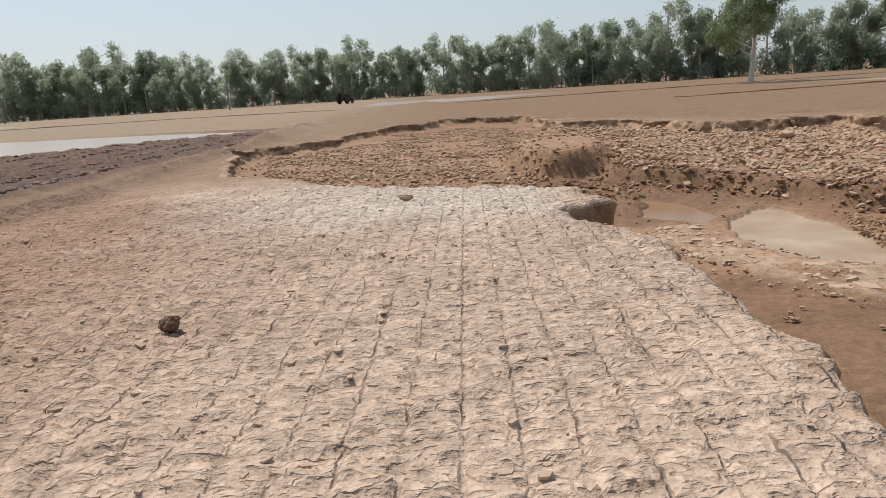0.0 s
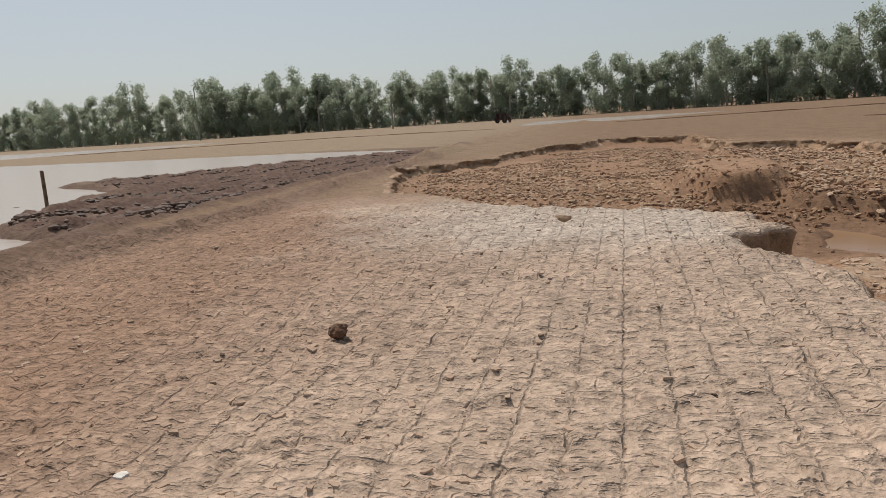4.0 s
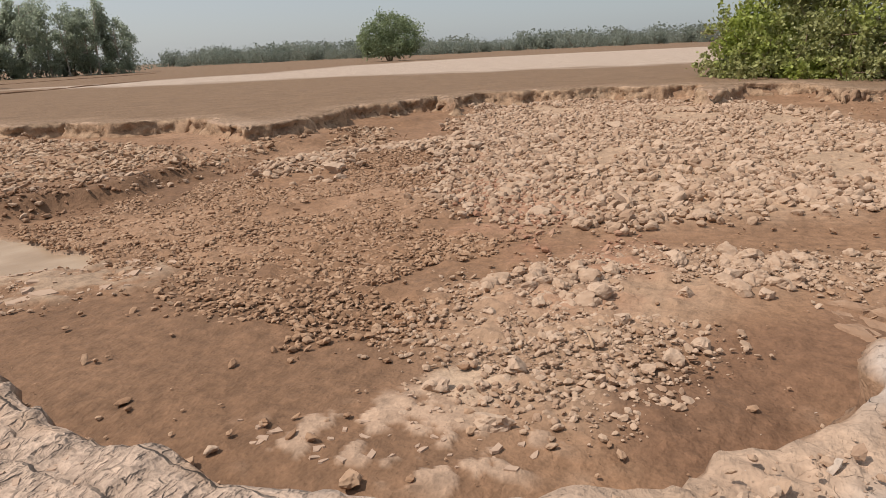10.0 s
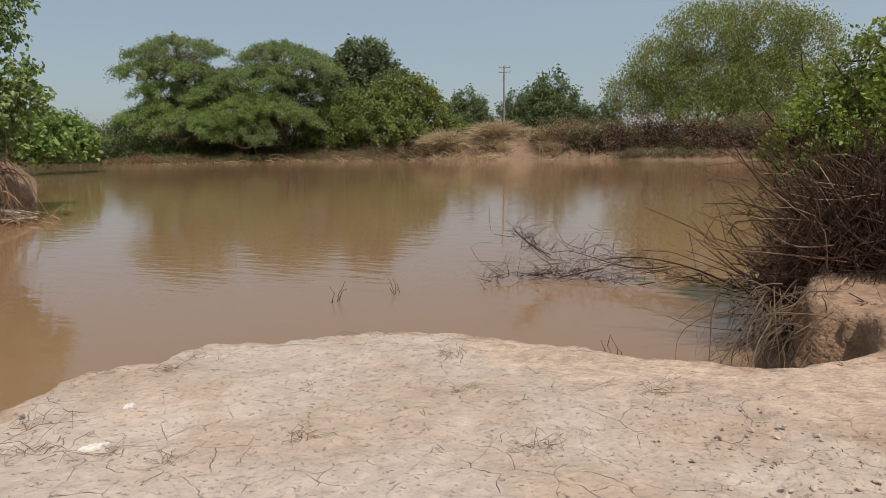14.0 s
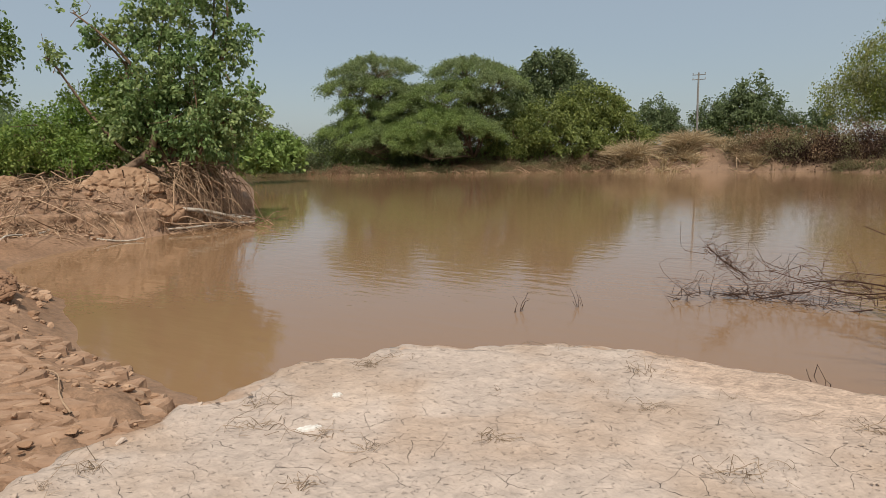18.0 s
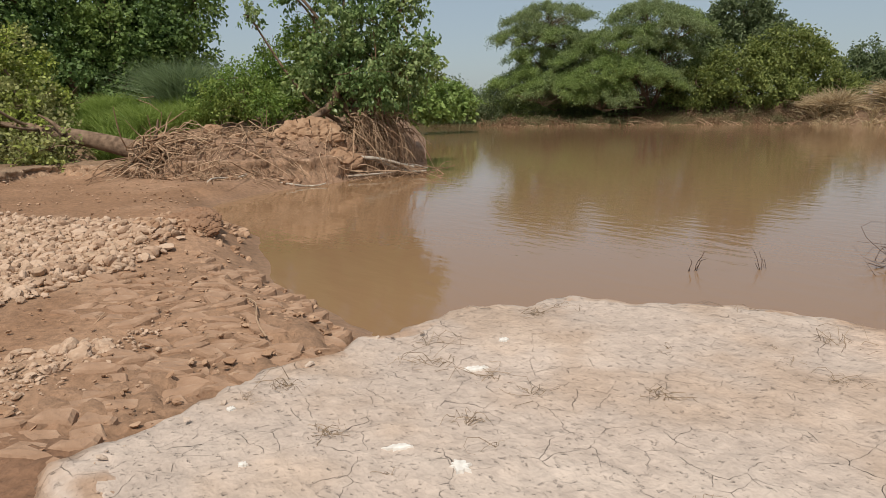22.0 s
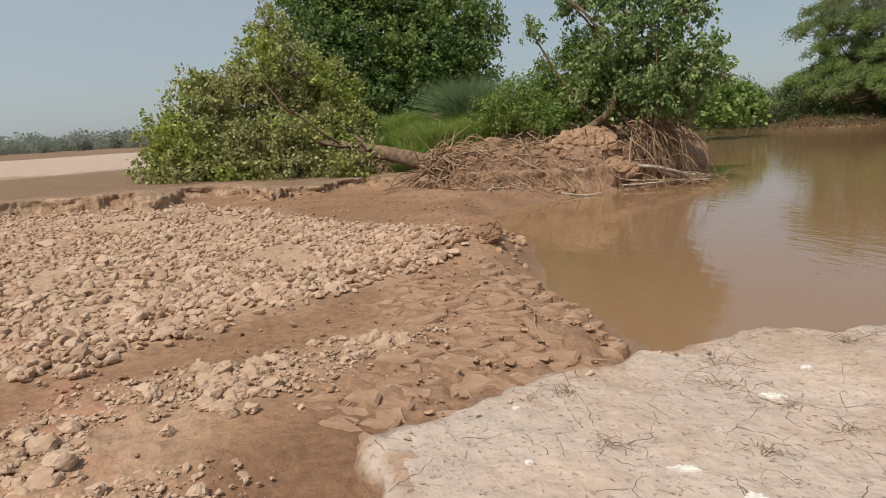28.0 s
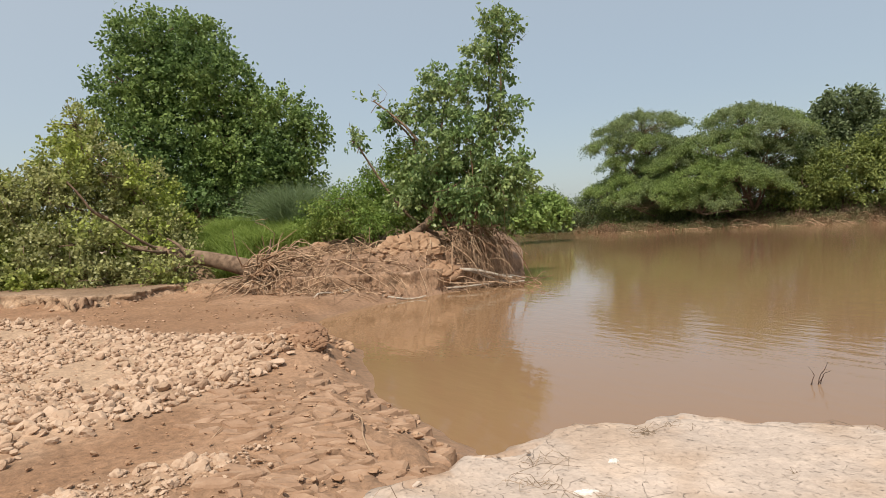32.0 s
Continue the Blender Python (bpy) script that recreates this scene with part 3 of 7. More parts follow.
DRY_BRUSH = leaf_mat("dry_brown_brush", (0.13, 0.075, 0.042), (0.30, 0.20, 0.12), 0.8, 0.2, patch=((0.11, 0.10, 0.045), (0.22, 0.21, 0.10)), size=0.3)
# dead brush with shade put into its near-black colour
SHADED_DEAD_BRUSH = leaf_mat("shade_dark_dead_brush", (0.03, 0.017, 0.012), (0.085, 0.05, 0.034), 0.9, 0.1)
BLUFF = ramp_mat("bare_tan_earth", [(0.24, 0.142, 0.084), (0.30, 0.188, 0.116), (0.36, 0.24, 0.155)], 3, 0.95, 0.9, 14, 0.2)
CLOD_DARK = ramp_mat("dark_wet_clods", [(0.075, 0.047, 0.036), (0.11, 0.07, 0.053), (0.17, 0.115, 0.09)], 5, 0.75, 0.5, 30, 0.3, True)
CRUST_MUD = ramp_mat("dried_mud_crust", [(0.37, 0.26, 0.19), (0.40, 0.285, 0.21), (0.43, 0.315, 0.236)], 3, 0.95, 0.9, 22, 0.2, True)
SLAB_MUD = ramp_mat("brown_mud_slabs", [(0.245, 0.152, 0.097), (0.30, 0.19, 0.123), (0.375, 0.257, 0.175)], 5, 0.9, 0.9, 20, 0.25, False)
CLOD_TAN = ramp_mat("tan_clods", [(0.30, 0.19, 0.12), (0.37, 0.25, 0.165), (0.45, 0.325, 0.23)], 9, 0.95, 0.9, 24, 0.2, True)
CLOD_RUST = ramp_mat("rusty_brown_clods", [(0.21, 0.118, 0.07), (0.27, 0.16, 0.098), (0.33, 0.21, 0.135)], 9, 0.95, 0.9, 24, 0.2, True)
CLOD_REDDISH = ramp_mat("reddish_clods", [(0.29, 0.155, 0.098), (0.34, 0.19, 0.125), (0.40, 0.25, 0.17)], 9, 0.95, 0.9, 24, 0.2, True)
CLOD_RED = ramp_mat("dark_red_brown_mud", [(0.11, 0.062, 0.04), (0.2, 0.12, 0.08)], 20, 0.95, 0.9, 30, 0.2)
WHITEWASH = ramp_mat("white_splash", [(0.52, 0.48, 0.43), (0.7, 0.67, 0.62)], 30, 0.9, 0.2, 60)
DRYWEED = ramp_mat("withered_stems", [(0.16, 0.115, 0.075), (0.32, 0.24, 0.165)], 30, 0.95, 0.2, 60, 0.2, True)
CONCRETE = ramp_mat("weathered_concrete", [(0.16, 0.15, 0.14), (0.26, 0.25, 0.23)], 4, 0.9, 0.2, 40)
PAINT = ramp_mat("dark_tractor_paint", [(0.05, 0.025, 0.022), (0.12, 0.06, 0.05)], 6, 0.5, 0.1, 40)
CANOPY = ramp_mat("canopy_cloth", [(0.10, 0.12, 0.12), (0.2, 0.22, 0.22)], 6, 0.8, 0.1, 40)
RUBBER = ramp_mat("rubber", [(0.02, 0.02, 0.02), (0.05, 0.045, 0.04)], 9, 0.85, 0.3, 40)
GRASS = leaf_mat("green_grass", (0.13, 0.20, 0.035), (0.34, 0.43, 0.11), 0.6)
STRAW = leaf_mat("dry_reeds", (0.34, 0.26, 0.15), (0.6, 0.48, 0.31), 0.8)


def link_mesh(name, verts, faces, mat, smooth=True):
    """A mesh from numpy arrays: verts (n, 3), faces (m, 3 or 4)."""
    me = bpy.data.meshes.new(name)
    verts, faces = np.asarray(verts, np.float32), np.asarray(faces, np.int32)
    n, k = faces.shape
    me.vertices.add(len(verts))
    me.vertices.foreach_set("co", verts.ravel())
    me.loops.add(n * k)
    me.loops.foreach_set("vertex_index", faces.ravel())
    me.polygons.add(n)
    me.polygons.foreach_set("loop_start", np.arange(0, n * k, k, dtype=np.int32))
    me.polygons.foreach_set("use_smooth", np.full(n, smooth))
    me.update(calc_edges=True)
    me.validate()
    if mat:
        me.materials.append(mat)
    return me


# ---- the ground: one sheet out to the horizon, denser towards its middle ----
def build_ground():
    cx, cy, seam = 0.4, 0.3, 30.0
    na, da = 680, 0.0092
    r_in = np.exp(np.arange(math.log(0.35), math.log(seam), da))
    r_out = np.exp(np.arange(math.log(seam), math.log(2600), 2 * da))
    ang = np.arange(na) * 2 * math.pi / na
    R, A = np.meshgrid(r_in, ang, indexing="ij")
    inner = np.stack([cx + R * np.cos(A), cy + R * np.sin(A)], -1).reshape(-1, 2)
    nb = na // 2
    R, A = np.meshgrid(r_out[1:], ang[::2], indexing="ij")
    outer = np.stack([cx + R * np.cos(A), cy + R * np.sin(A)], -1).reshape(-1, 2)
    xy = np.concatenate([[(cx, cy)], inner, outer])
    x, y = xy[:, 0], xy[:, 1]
    z, soil, wet = surface(x, y)
    ni, no = len(r_in), len(r_out) - 1
    i = np.arange(na)
    j = (i + 1) % na
    fan = np.stack([np.zeros(na, int), 1 + i, 1 + j], -1)
    k = np.arange(ni - 1)[:, None] * na + 1
    quads = np.stack([k + i, k + na + i, k + na + j, k + j], -1).reshape(-1, 4)
    last = 1 + (ni - 1) * na
    base = 1 + ni * na
    i2 = np.arange(nb)
    j2 = (i2 + 1) % nb
    pents = np.stack([last + 2 * i2, base + i2, base + j2, last + (2 * i2 + 2) % na, last + 2 * i2 + 1], -1)
    k = np.arange(no - 1)[:, None] * nb + base
    quads2 = np.stack([k + i2, k + nb + i2, k + nb + j2, k + j2], -1).reshape(-1, 4)
    loops = np.concatenate([fan.ravel(), quads.ravel(), pents.ravel(), quads2.ravel()]).astype(np.int32)
    sizes = np.concatenate([np.full(len(fan), 3), np.full(len(quads), 4), np.full(len(pents), 5), np.full(len(quads2), 4)])
    starts = np.concatenate([[0], np.cumsum(sizes)[:-1]]).astype(np.int32)
    me = bpy.data.meshes.new("ground")
    me.vertices.add(len(xy))
    me.vertices.foreach_set("co", np.column_stack([x, y, z]).astype(np.float32).ravel())
    me.loops.add(len(loops))
    me.loops.foreach_set("vertex_index", loops)
    me.polygons.add(len(sizes))
    me.polygons.foreach_set("loop_start", starts)
    me.polygons.foreach_set("use_smooth", np.ones(len(sizes), bool))
    me.update(calc_edges=True)
    at = me.attributes.new("soil", "FLOAT_COLOR", "POINT")
    at.data.foreach_set("color", np.column_stack([soil, np.ones(len(xy))]).astype(np.float32).ravel())
    at = me.attributes.new("zone", "FLOAT_COLOR", "POINT")
    at.data.foreach_set("color", np.column_stack([wet, np.ones(len(xy))]).astype(np.float32).ravel())
    me.materials.append(EARTH)
    return tagged(new("ground", me), "bare brown flood-eroded farmland with cracked pale mud", "ground", kind="structure")


def mixc(a, b, k):
    return a * (1 - k[:, None]) + np.asarray(b) * k[:, None]


def surface(x, y):
    """Heights with fine relief, the soil's own colours, and masks for crust, rows and wetness."""
    z, m = ground_at(x, y)
    r = np.hypot(x, y)
    high, d = m["high"], m["d"]
    near = 1 - step(22, 45, r)
    n1, n2, n3 = fbm(x * 0.35, y * 0.35, 4, 31), fbm(x * 1.6, y * 1.6, 4, 33), fbm(x * 6, y * 6, 3, 37)
    soil = np.tile(np.array([0.215, 0.124, 0.072]), (len(x), 1))           # damp brown mud
    soil = mixc(soil, (0.275, 0.168, 0.104), step(-0.2, 0.5, n1 + 0.4 * n2))
    wet = np.full(len(x), 0.2)
    soil = mixc(soil, (0.19, 0.124, 0.078), high)                          # tilled field
    wet = wet * (1 - high)
    furrow = np.sin((x * 0.5 + y * 0.86) * 6 + 2 * n1)
    z = z + high * near * step(14, 20, r) * 0.012 * furrow
    soil = mixc(soil, (0.25, 0.187, 0.128), high * step(2, -12, x) * step(20, 28, r) * step(-5, 10, y))
    # pale dried crust round the walker
    pale = high * step(13.5, 11, y + 1.2 * n1) * step(-7.2, -6.0, x + 0.5 * n1) * step(14, 9, x)
    soil = mixc(soil, (0.405, 0.302, 0.232), pale)
    soil = mixc(soil, (0.29, 0.185, 0.127), pale * step(-0.2, -4.2, x + 1.5 * n1))
    soil = mixc(soil, (0.45, 0.335, 0.255), pale * step(0.1, 0.6, n1 + 0.3 * n2))
    soil = mixc(soil, (0.47, 0.40, 0.34), pale * step(6.2, 8.6, y + 0.8 * n2) * step(1.9, 1.1, x) * step(-4.6, -0.6, x + 0.9 * n2) * 0.8)
    white = high * step(1.6, 0.1, y - 0.1 * x + 0.4 * n1) * step(-5.5, -0.5, x + 0.5 * n1) * step(10, 6, x) * step(-5.0, -4.3, y + 0.3 * n2 + 0.6 * step(1.5, 4, x) * 3)
    soil = mixc(soil, (0.425, 0.347, 0.29), white)
    soil = mixc(soil, (0.33, 0.235, 0.17), white * step(1.6, -0.6, x + 0.45 * (y + 4) + 0.5 * n2) * step(-1.2, -2.6, y))
    soil = mixc(soil, (0.45, 0.345, 0.265), white * step(0.15, 0.6, n2) * 0.6)
    stain = fbm(x * 1.1 + 7, y * 1.1, 4, 63)
    soil = mixc(soil, (0.37, 0.275, 0.205), white * step(0.05, 0.45, stain) * 0.75)
    soil = mixc(soil, (0.47, 0.395, 0.335), white * step(-0.1, -0.5, stain) * 0.7)
    ramp = white * step(-0.12, 0.12, sdist(CRUMBLE, x, y) + 0.25 * n2)
    soil = mixc(soil, (0.36, 0.255, 0.182), ramp)
    _, _, own7 = cells(x / 0.16, y / 0.16, 49)
    z = z + ramp * (0.05 * n3 + 0.05 * (own7 - 0.6) - 0.02)
    white = white * (1 - 0.8 * ramp)
    # crust along the far broken edge
    crust = high * step(-1.6, -0.1, d + 0.8 * n2) * step(8, 11, r) * step(28, 24, r) * step(-6, -3, y)
    soil = mixc(soil, (0.42, 0.31, 0.22), crust * 0.18)
    # rows and plates of the dried field
    rows = np.mod((x - ROW_LEAN * y - ROW_AT) / ROW_GAP + 0.5 + 0.05 * fbm(x * 0.9, y * 0.9, 3, 35), 1.0)
    rowline = np.exp(-((rows - 0.5) / 0.10) ** 2)
    _, e1, own = cells(x / 0.25 + 0.5 * n2, y / 0.13 + 0.5 * n2, 41)
    _, _, ownb = cells(x / 0.7 + 0.3 * n2, y / 0.45 + 0.3 * n2, 43)
    crack = np.exp(-(e1 / 0.10) ** 2)
    rowed = pale * (1 - white) * near * step(0.0, 1.6, y + 0.5 * n1)
    z = z + rowed * (0.038 * (own - 0.5) + 0.02 * (ownb - 0.5) - 0.012 * crack - 0.018 * rowline * step(-0.6, 0.3, n2) * (0.5 + 0.5 * step(-4, -0.5, x)) + 0.014 * n3)
    tilth = step(1.6, -0.6, x + 0.45 * (y + 4)) * step(-1.0, -2.6, y)
    _, e6, own6 = cells(x / 0.3 + 0.4 * n2, y / 0.3 + 0.4 * n2, 47)
    z = z + white * near * (0.016 * n2 + 0.010 * n3 + 0.012 * own6 - 0.008 * np.exp(-(e6 / 0.08) ** 2) + tilth * (0.014 * np.sin((x * 0.8 + y * 0.6) * 14 + 2 * n2) + 0.02 * n3))
    # pale crust in the far strip and on puddles
    strip = step(-2, 2, sdist(PALE_STRIP, x, y) + 3 * n1)
    soil = mixc(soil, (0.42, 0.335, 0.27), strip * 0.85)
    pud = step(-0.02, 0.07, m["puddle"])
    soil = mixc(soil, (0.33, 0.243, 0.17), pud)
    wet = np.maximum(wet, 0.9 * pud)
    z = np.where(pud > 0, z * (1 - pud) - 0.65 * pud, z)
    pool = step(-0.1, 0.25, m["pool"])
    soil = mixc(soil, (0.235, 0.132, 0.074), pool)
    wet = np.maximum(wet, 0.97 * pool)
    z = np.where(pool > 0, z * (1 - pool) - 0.7 * pool, z)
    # wet dark ploughed mud beside the flooded field
    turned = step(-0.35, 0.15, sdist(LUMPS, x, y) + 0.3 * n2)
    dark = np.maximum(turned, m["ridge"] * step(30, 20, r))
    brim = step(-1.0, -0.2, m["pond"]) * step(45, 30, r)
    soil = mixc(soil, (0.12, 0.076, 0.057), brim * 0.9)
    comb = np.sin(ldist(RIDGE, x, y) * 6.0 + 1.2 * n2)
    soil = mixc(soil, (0.20, 0.132, 0.098), turned * 0.95)
    soil = mixc(soil, (0.10, 0.058, 0.043), turned * step(-0.5, 0.2, comb + 0.5 * n3) * 0.95)
    soil = mixc(soil, (0.165, 0.105, 0.075), np.clip(m["ridge"] * step(30, 20, r) * (1 - turned), 0, 1) * 0.9)
    wet = np.maximum(wet, 0.1 * np.clip(dark, 0, 1))
    z = z + np.clip(dark, 0, 1) * near * (0.05 * n2 + 0.08 * n3 + turned * 0.09 * comb)
    # basin floor: loose lumps, slabs by the shore
    low = (1 - high) * near
    still = (1 - pud) * (1 - pool) * step(0.1, -0.4, m["river"])
    stony = np.zeros(len(x))
    for zone in (PALE_RUBBLE, NEAR_RUBBLE, BROWN_RUBBLE, SHINGLE, CLIFF_RUBBLE):
        stony = np.maximum(stony, step(-0.4, 0.6, sdist(zone, x, y) + 0.6 * n2))
    f1, _, own3 = cells(x / 0.19, y / 0.19, 53)
    z = z + low * still * (0.02 * n2 + 0.008 * n3 + 0.07 * stony * own3 * np.clip(1.1 - 1.6 * f1, 0, 1))
    lightr = np.maximum(step(-0.6, 1.0, sdist(PALE_RUBBLE, x, y) + 0.6 * n2), 0.6 * step(-0.4, 0.5, sdist(NEAR_RUBBLE, x, y) + 0.5 * n2))
    soil = mixc(soil, (0.43, 0.315, 0.22), low * lightr * 0.6)
    red = np.exp(-(ldist([(5.6, 1.1), (7.2, 2.4), (11.8, 4.9)], x, y) / 0.8) ** 2) * step(-0.2, 0.4, n2 + 0.3 * n1)
    soil = mixc(soil, (0.30, 0.152, 0.092), low * red * 0.7)
    cr = step(-0.04, 0.08, sdist(CRUST, x, y) + 0.4 * n2 + 0.1 * n3) * (1 - high) * (1 - pud)
    soil = mixc(soil, (0.32, 0.228, 0.157), cr * step(-0.12, 0.08, n3 + 0.6 * n2) * 0.9)
    wet = np.maximum(wet, 0.1 * cr)
    z = z + 0.03 * step(-0.03, 0.06, sdist(CRUST, x, y) + 0.3 * n2 + 0.08 * n3) * (1 - high) * (1 - pud) + cr * 0.025 * n3
    damp = np.maximum(step(-0.5, 0.4, sdist(DAMP, x, y) + 0.5 * n2), step(-0.4, 0.3, sdist(GULLY, x, y) + 0.4 * n2)) * (1 - high) * (1 - pud)
    soil = mixc(soil, (0.155, 0.088, 0.051), damp * 0.85)
    slab = step(-0.3, 0.4, sdist(SLABS, x, y) + 0.4 * n2) * (1 - high)
    _, e4, own4 = cells(x / 0.34 + 0.3 * n2, y / 0.22 + 0.3 * n2, 57)
    z = z + slab * still * (0.06 * (own4 - 0.4) - 0.05 * np.exp(-(e4 / 0.12) ** 2))
    soil = mixc(soil, (0.225, 0.138, 0.086), slab * 0.9)
    crumbs = step(-0.15, 0.2, sdist(FLAKES, x, y) + 0.35 * n2) * (1 - high) * step(0.02, 0.1, n3 + 0.5 * n2)
    soil = mixc(soil, (0.37, 0.262, 0.187), crumbs * 0.8)
    z = z + 0.015 * crumbs
    flakes = low * step(0.25, 0.6, fbm(x * 1.1, y * 1.8, 4, 61)) * step(2.6, 3.4, x) * step(6, 4.5, x) * step(3.2, 2.0, y)
    soil = mixc(soil, (0.42, 0.31, 0.22), flakes * 0.8)
    dank = step(-0.2, 0.3, sdist(DANK, x, y) + 0.35 * n2) * (1 - high)
    soil = mixc(soil, (0.155, 0.085, 0.05), dank * 0.9)
    shore = step(-0.9, -0.1, m["river"]) * (1 - high)
    wet = np.maximum(wet, 0.8 * shore)
    soil = mixc(soil, (0.20, 0.125, 0.08), shore * 0.7)
    soil = mixc(soil, (0.20, 0.13, 0.085), step(-60, -70, y))
    soil = mixc(soil, (0.23, 0.145, 0.095), step(18, 20, x) * step(-6, -8, y) * step(60, 40, r))
    soil = mixc(soil, (0.27, 0.172, 0.112), step(0.6, -0.1, x + 0.3 * n2) * step(-5.6, -6.0, y) * step(-20, -12, y) * 0.9)
    green = step(-86, -94, y) * 0.7
    soil = mixc(soil, (0.14, 0.17, 0.06), green)
    face = np.clip(4 * high * (1 - high), 0, 1) * near
    soil = mixc(soil, (0.25, 0.16, 0.105), face * 0.8)
    z = z + face * 0.05 * n3
    return z, soil, np.column_stack([white * near, rowed, np.clip(wet, 0, 1)])


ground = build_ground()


def broken_edge(name, outline, closed, label, tint=(0.26, 0.165, 0.105), ragged=1.0):
    """The cut face under a ragged field edge, with a lip of crust on top."""
    pts = np.array(outline + ([outline[0]] if closed else []), float)
    seg = np.linalg.norm(np.diff(pts, axis=0), axis=1)
    at = np.concatenate([[0], np.cumsum(seg)])
    s = np.arange(0, at[-1], 0.045)
    x, y = np.interp(s, at, pts[:, 0]), np.interp(s, at, pts[:, 1])
    tx, ty = np.gradient(x), np.gradient(y)
    for i in range(2):
        tx, ty = np.convolve(tx, np.ones(5) / 5, "same"), np.convolve(ty, np.ones(5) / 5, "same")
    ln = np.hypot(tx, ty) + 1e-9
    nx, ny = ty / ln, -tx / ln
    if not closed:
        side = np.sign(sdist(LOW, x + nx * 0.3, y + ny * 0.3)).sum()
    else:
        side = -np.sign(sdist(outline, x + nx * 0.3, y + ny * 0.3)).sum()
    if side < 0:
        nx, ny = -nx, -ny
    top, soil_top, zone_top = surface(x - nx * 0.24, y - ny * 0.24)
    low, soil_low, _ = surface(x + nx * 0.35, y + ny * 0.35)
    low = np.minimum(low, top - 0.05)
    rows = []
    for off, k, rag, tone in [(-0.30, -9, 0.0, 0), (-0.18, 0.0, 0.0, 0), (-0.09, 0.0, 0.01, 0), (-0.025, 0.03, 0.035, 0), (0.015, 0.14, 0.05, 1), (0.01, 0.36, 0.06, 1), (0.03, 0.6, 0.07, 1), (0.09, 0.85, 0.08, 1), (0.2, 1.1, 0.07, 2)]:
        j = ragged * rag * (fbm(s * 2.2, s * 0 + 3 * k, 3, 71) + 0.8 * fbm(s * 7, s * 0 + 9 * k, 3, 73))
        z = top - 0.035 if k < -1 else top + (low - top) * k + (0.026 * fbm(s * 6, s * 0 + 20 * off, 3, 75) if k < 0.05 else 0)
        face = mixc(soil_low * 0.5 + np.array(tint) * 0.5, np.array(tint), step(-0.2, 0.3, fbm(s * 0.9, s * 0 + 2 * k, 3, 77)))
        rows.append((np.column_stack([x + nx * (off + j), y + ny * (off + j), z]), mixc(soil_top, (0.34, 0.235, 0.165), (off > -0.2) * step(0.0, 0.35, fbm(s * 2.5, s * 0 + 9 * off, 4, 79))) if tone == 0 else face if tone == 1 else soil_low, zone_top if tone == 0 else zone_top * 0))
    n = len(s)
    v = np.concatenate([r[0] for r in rows])
    k = np.arange(len(rows) - 1)[:, None] * n
    i = np.arange(n - 1)
    f = np.stack([k + i, k + i + 1, k + n + i + 1, k + n + i], -1).reshape(-1, 4)
    me = link_mesh(name, v, f, EARTH)
    for key, col in (("soil", 1), ("zone", 2)):
        a = me.attributes.new(key, "FLOAT_COLOR", "POINT")
        a.data.foreach_set("color", np.column_stack([np.concatenate([r[col] for r in rows]), np.ones(len(v))]).astype(np.float32).ravel())
    return tagged(new(name, me), label, "bank", kind="structure")


broken_edge("field_edge", FIELD_EDGE + BANK_EDGE + RIGHT_BANK[:6], False, "broken earth face under the dried field and river bank", ragged=1.7)
broken_edge("far_edge", [(22.2, -6.2)] + FAR_CLIFF + [FIELD_EDGE[0]], False, "ragged earth face along the far side of the eroded basin", (0.36, 0.25, 0.165), 2.6)
broken_edge("island_edge", ISLAND[2:] + [FAR_CLIFF[0]], False, "undercut earth face of the wooded bank", (0.30, 0.19, 0.12), 3.0)


def flat_water(name, poly, z, mat, label):
    bm = bmesh.new()
    bm.faces.new([bm.verts.new((px, py, z)) for px, py in poly])
    bmesh.ops.triangulate(bm, faces=bm.faces[:])
    me = bpy.data.meshes.new(name)
    bm.to_mesh(me)
    bm.free()
    me.materials.append(mat)
    return tagged(new(name, me), label, "water", kind="structure")


flat_water("water", [(1, -3), (24, -3), (110, -50), (110, -100), (-60, -100), (-30, -30), (-4, -6)], WATER_Z, RIVER, "slow muddy brown river with soft reflections")
flat_water("pond_water", [(-7.0, 5), (-6.9, 33), (-14, 37), (-66, 52), (-122, 42), (-122, -32), (-20, -13), (-8.4, 2)], -0.055, POND, "shallow still flood water on a ploughed field")
flat_water("pond_water", [(-127, 115), (-85, 102), (-55, 95.5), (-43, 83), (-62, 69), (-74, 62), (-127, 68)], -0.055, POND, "narrow strip of flood water between field dykes")
flat_water("pond_water", [(-10, 73), (-3, 69), (5, 70), (18, 84), (7, 95), (-9, 97)], -0.055, POND, "flooded plot beside the tractor")

WET_MUD = ramp_mat("wet_puddle_silt", [(0.28, 0.195, 0.125), (0.34, 0.245, 0.165), (0.41, 0.31, 0.22)], 1.6, 0.5, 0.25, 9, 0.35)
BROWN_POOL = water_material("brown_pool_water", (0.26, 0.155, 0.085), 0.05, 0.2)
flat_water("puddle", roughen(PUDDLE + PUDDLE[:1], 0.14, 0.075, 61)[:-1], -0.612, WET_MUD, "pale silty puddle drying on the basin floor")
flat_water("pool", roughen(POOL + POOL[:1], 0.2, 0.04, 62)[:-1], -0.6, BROWN_POOL, "small pool of brown water under the field corner")

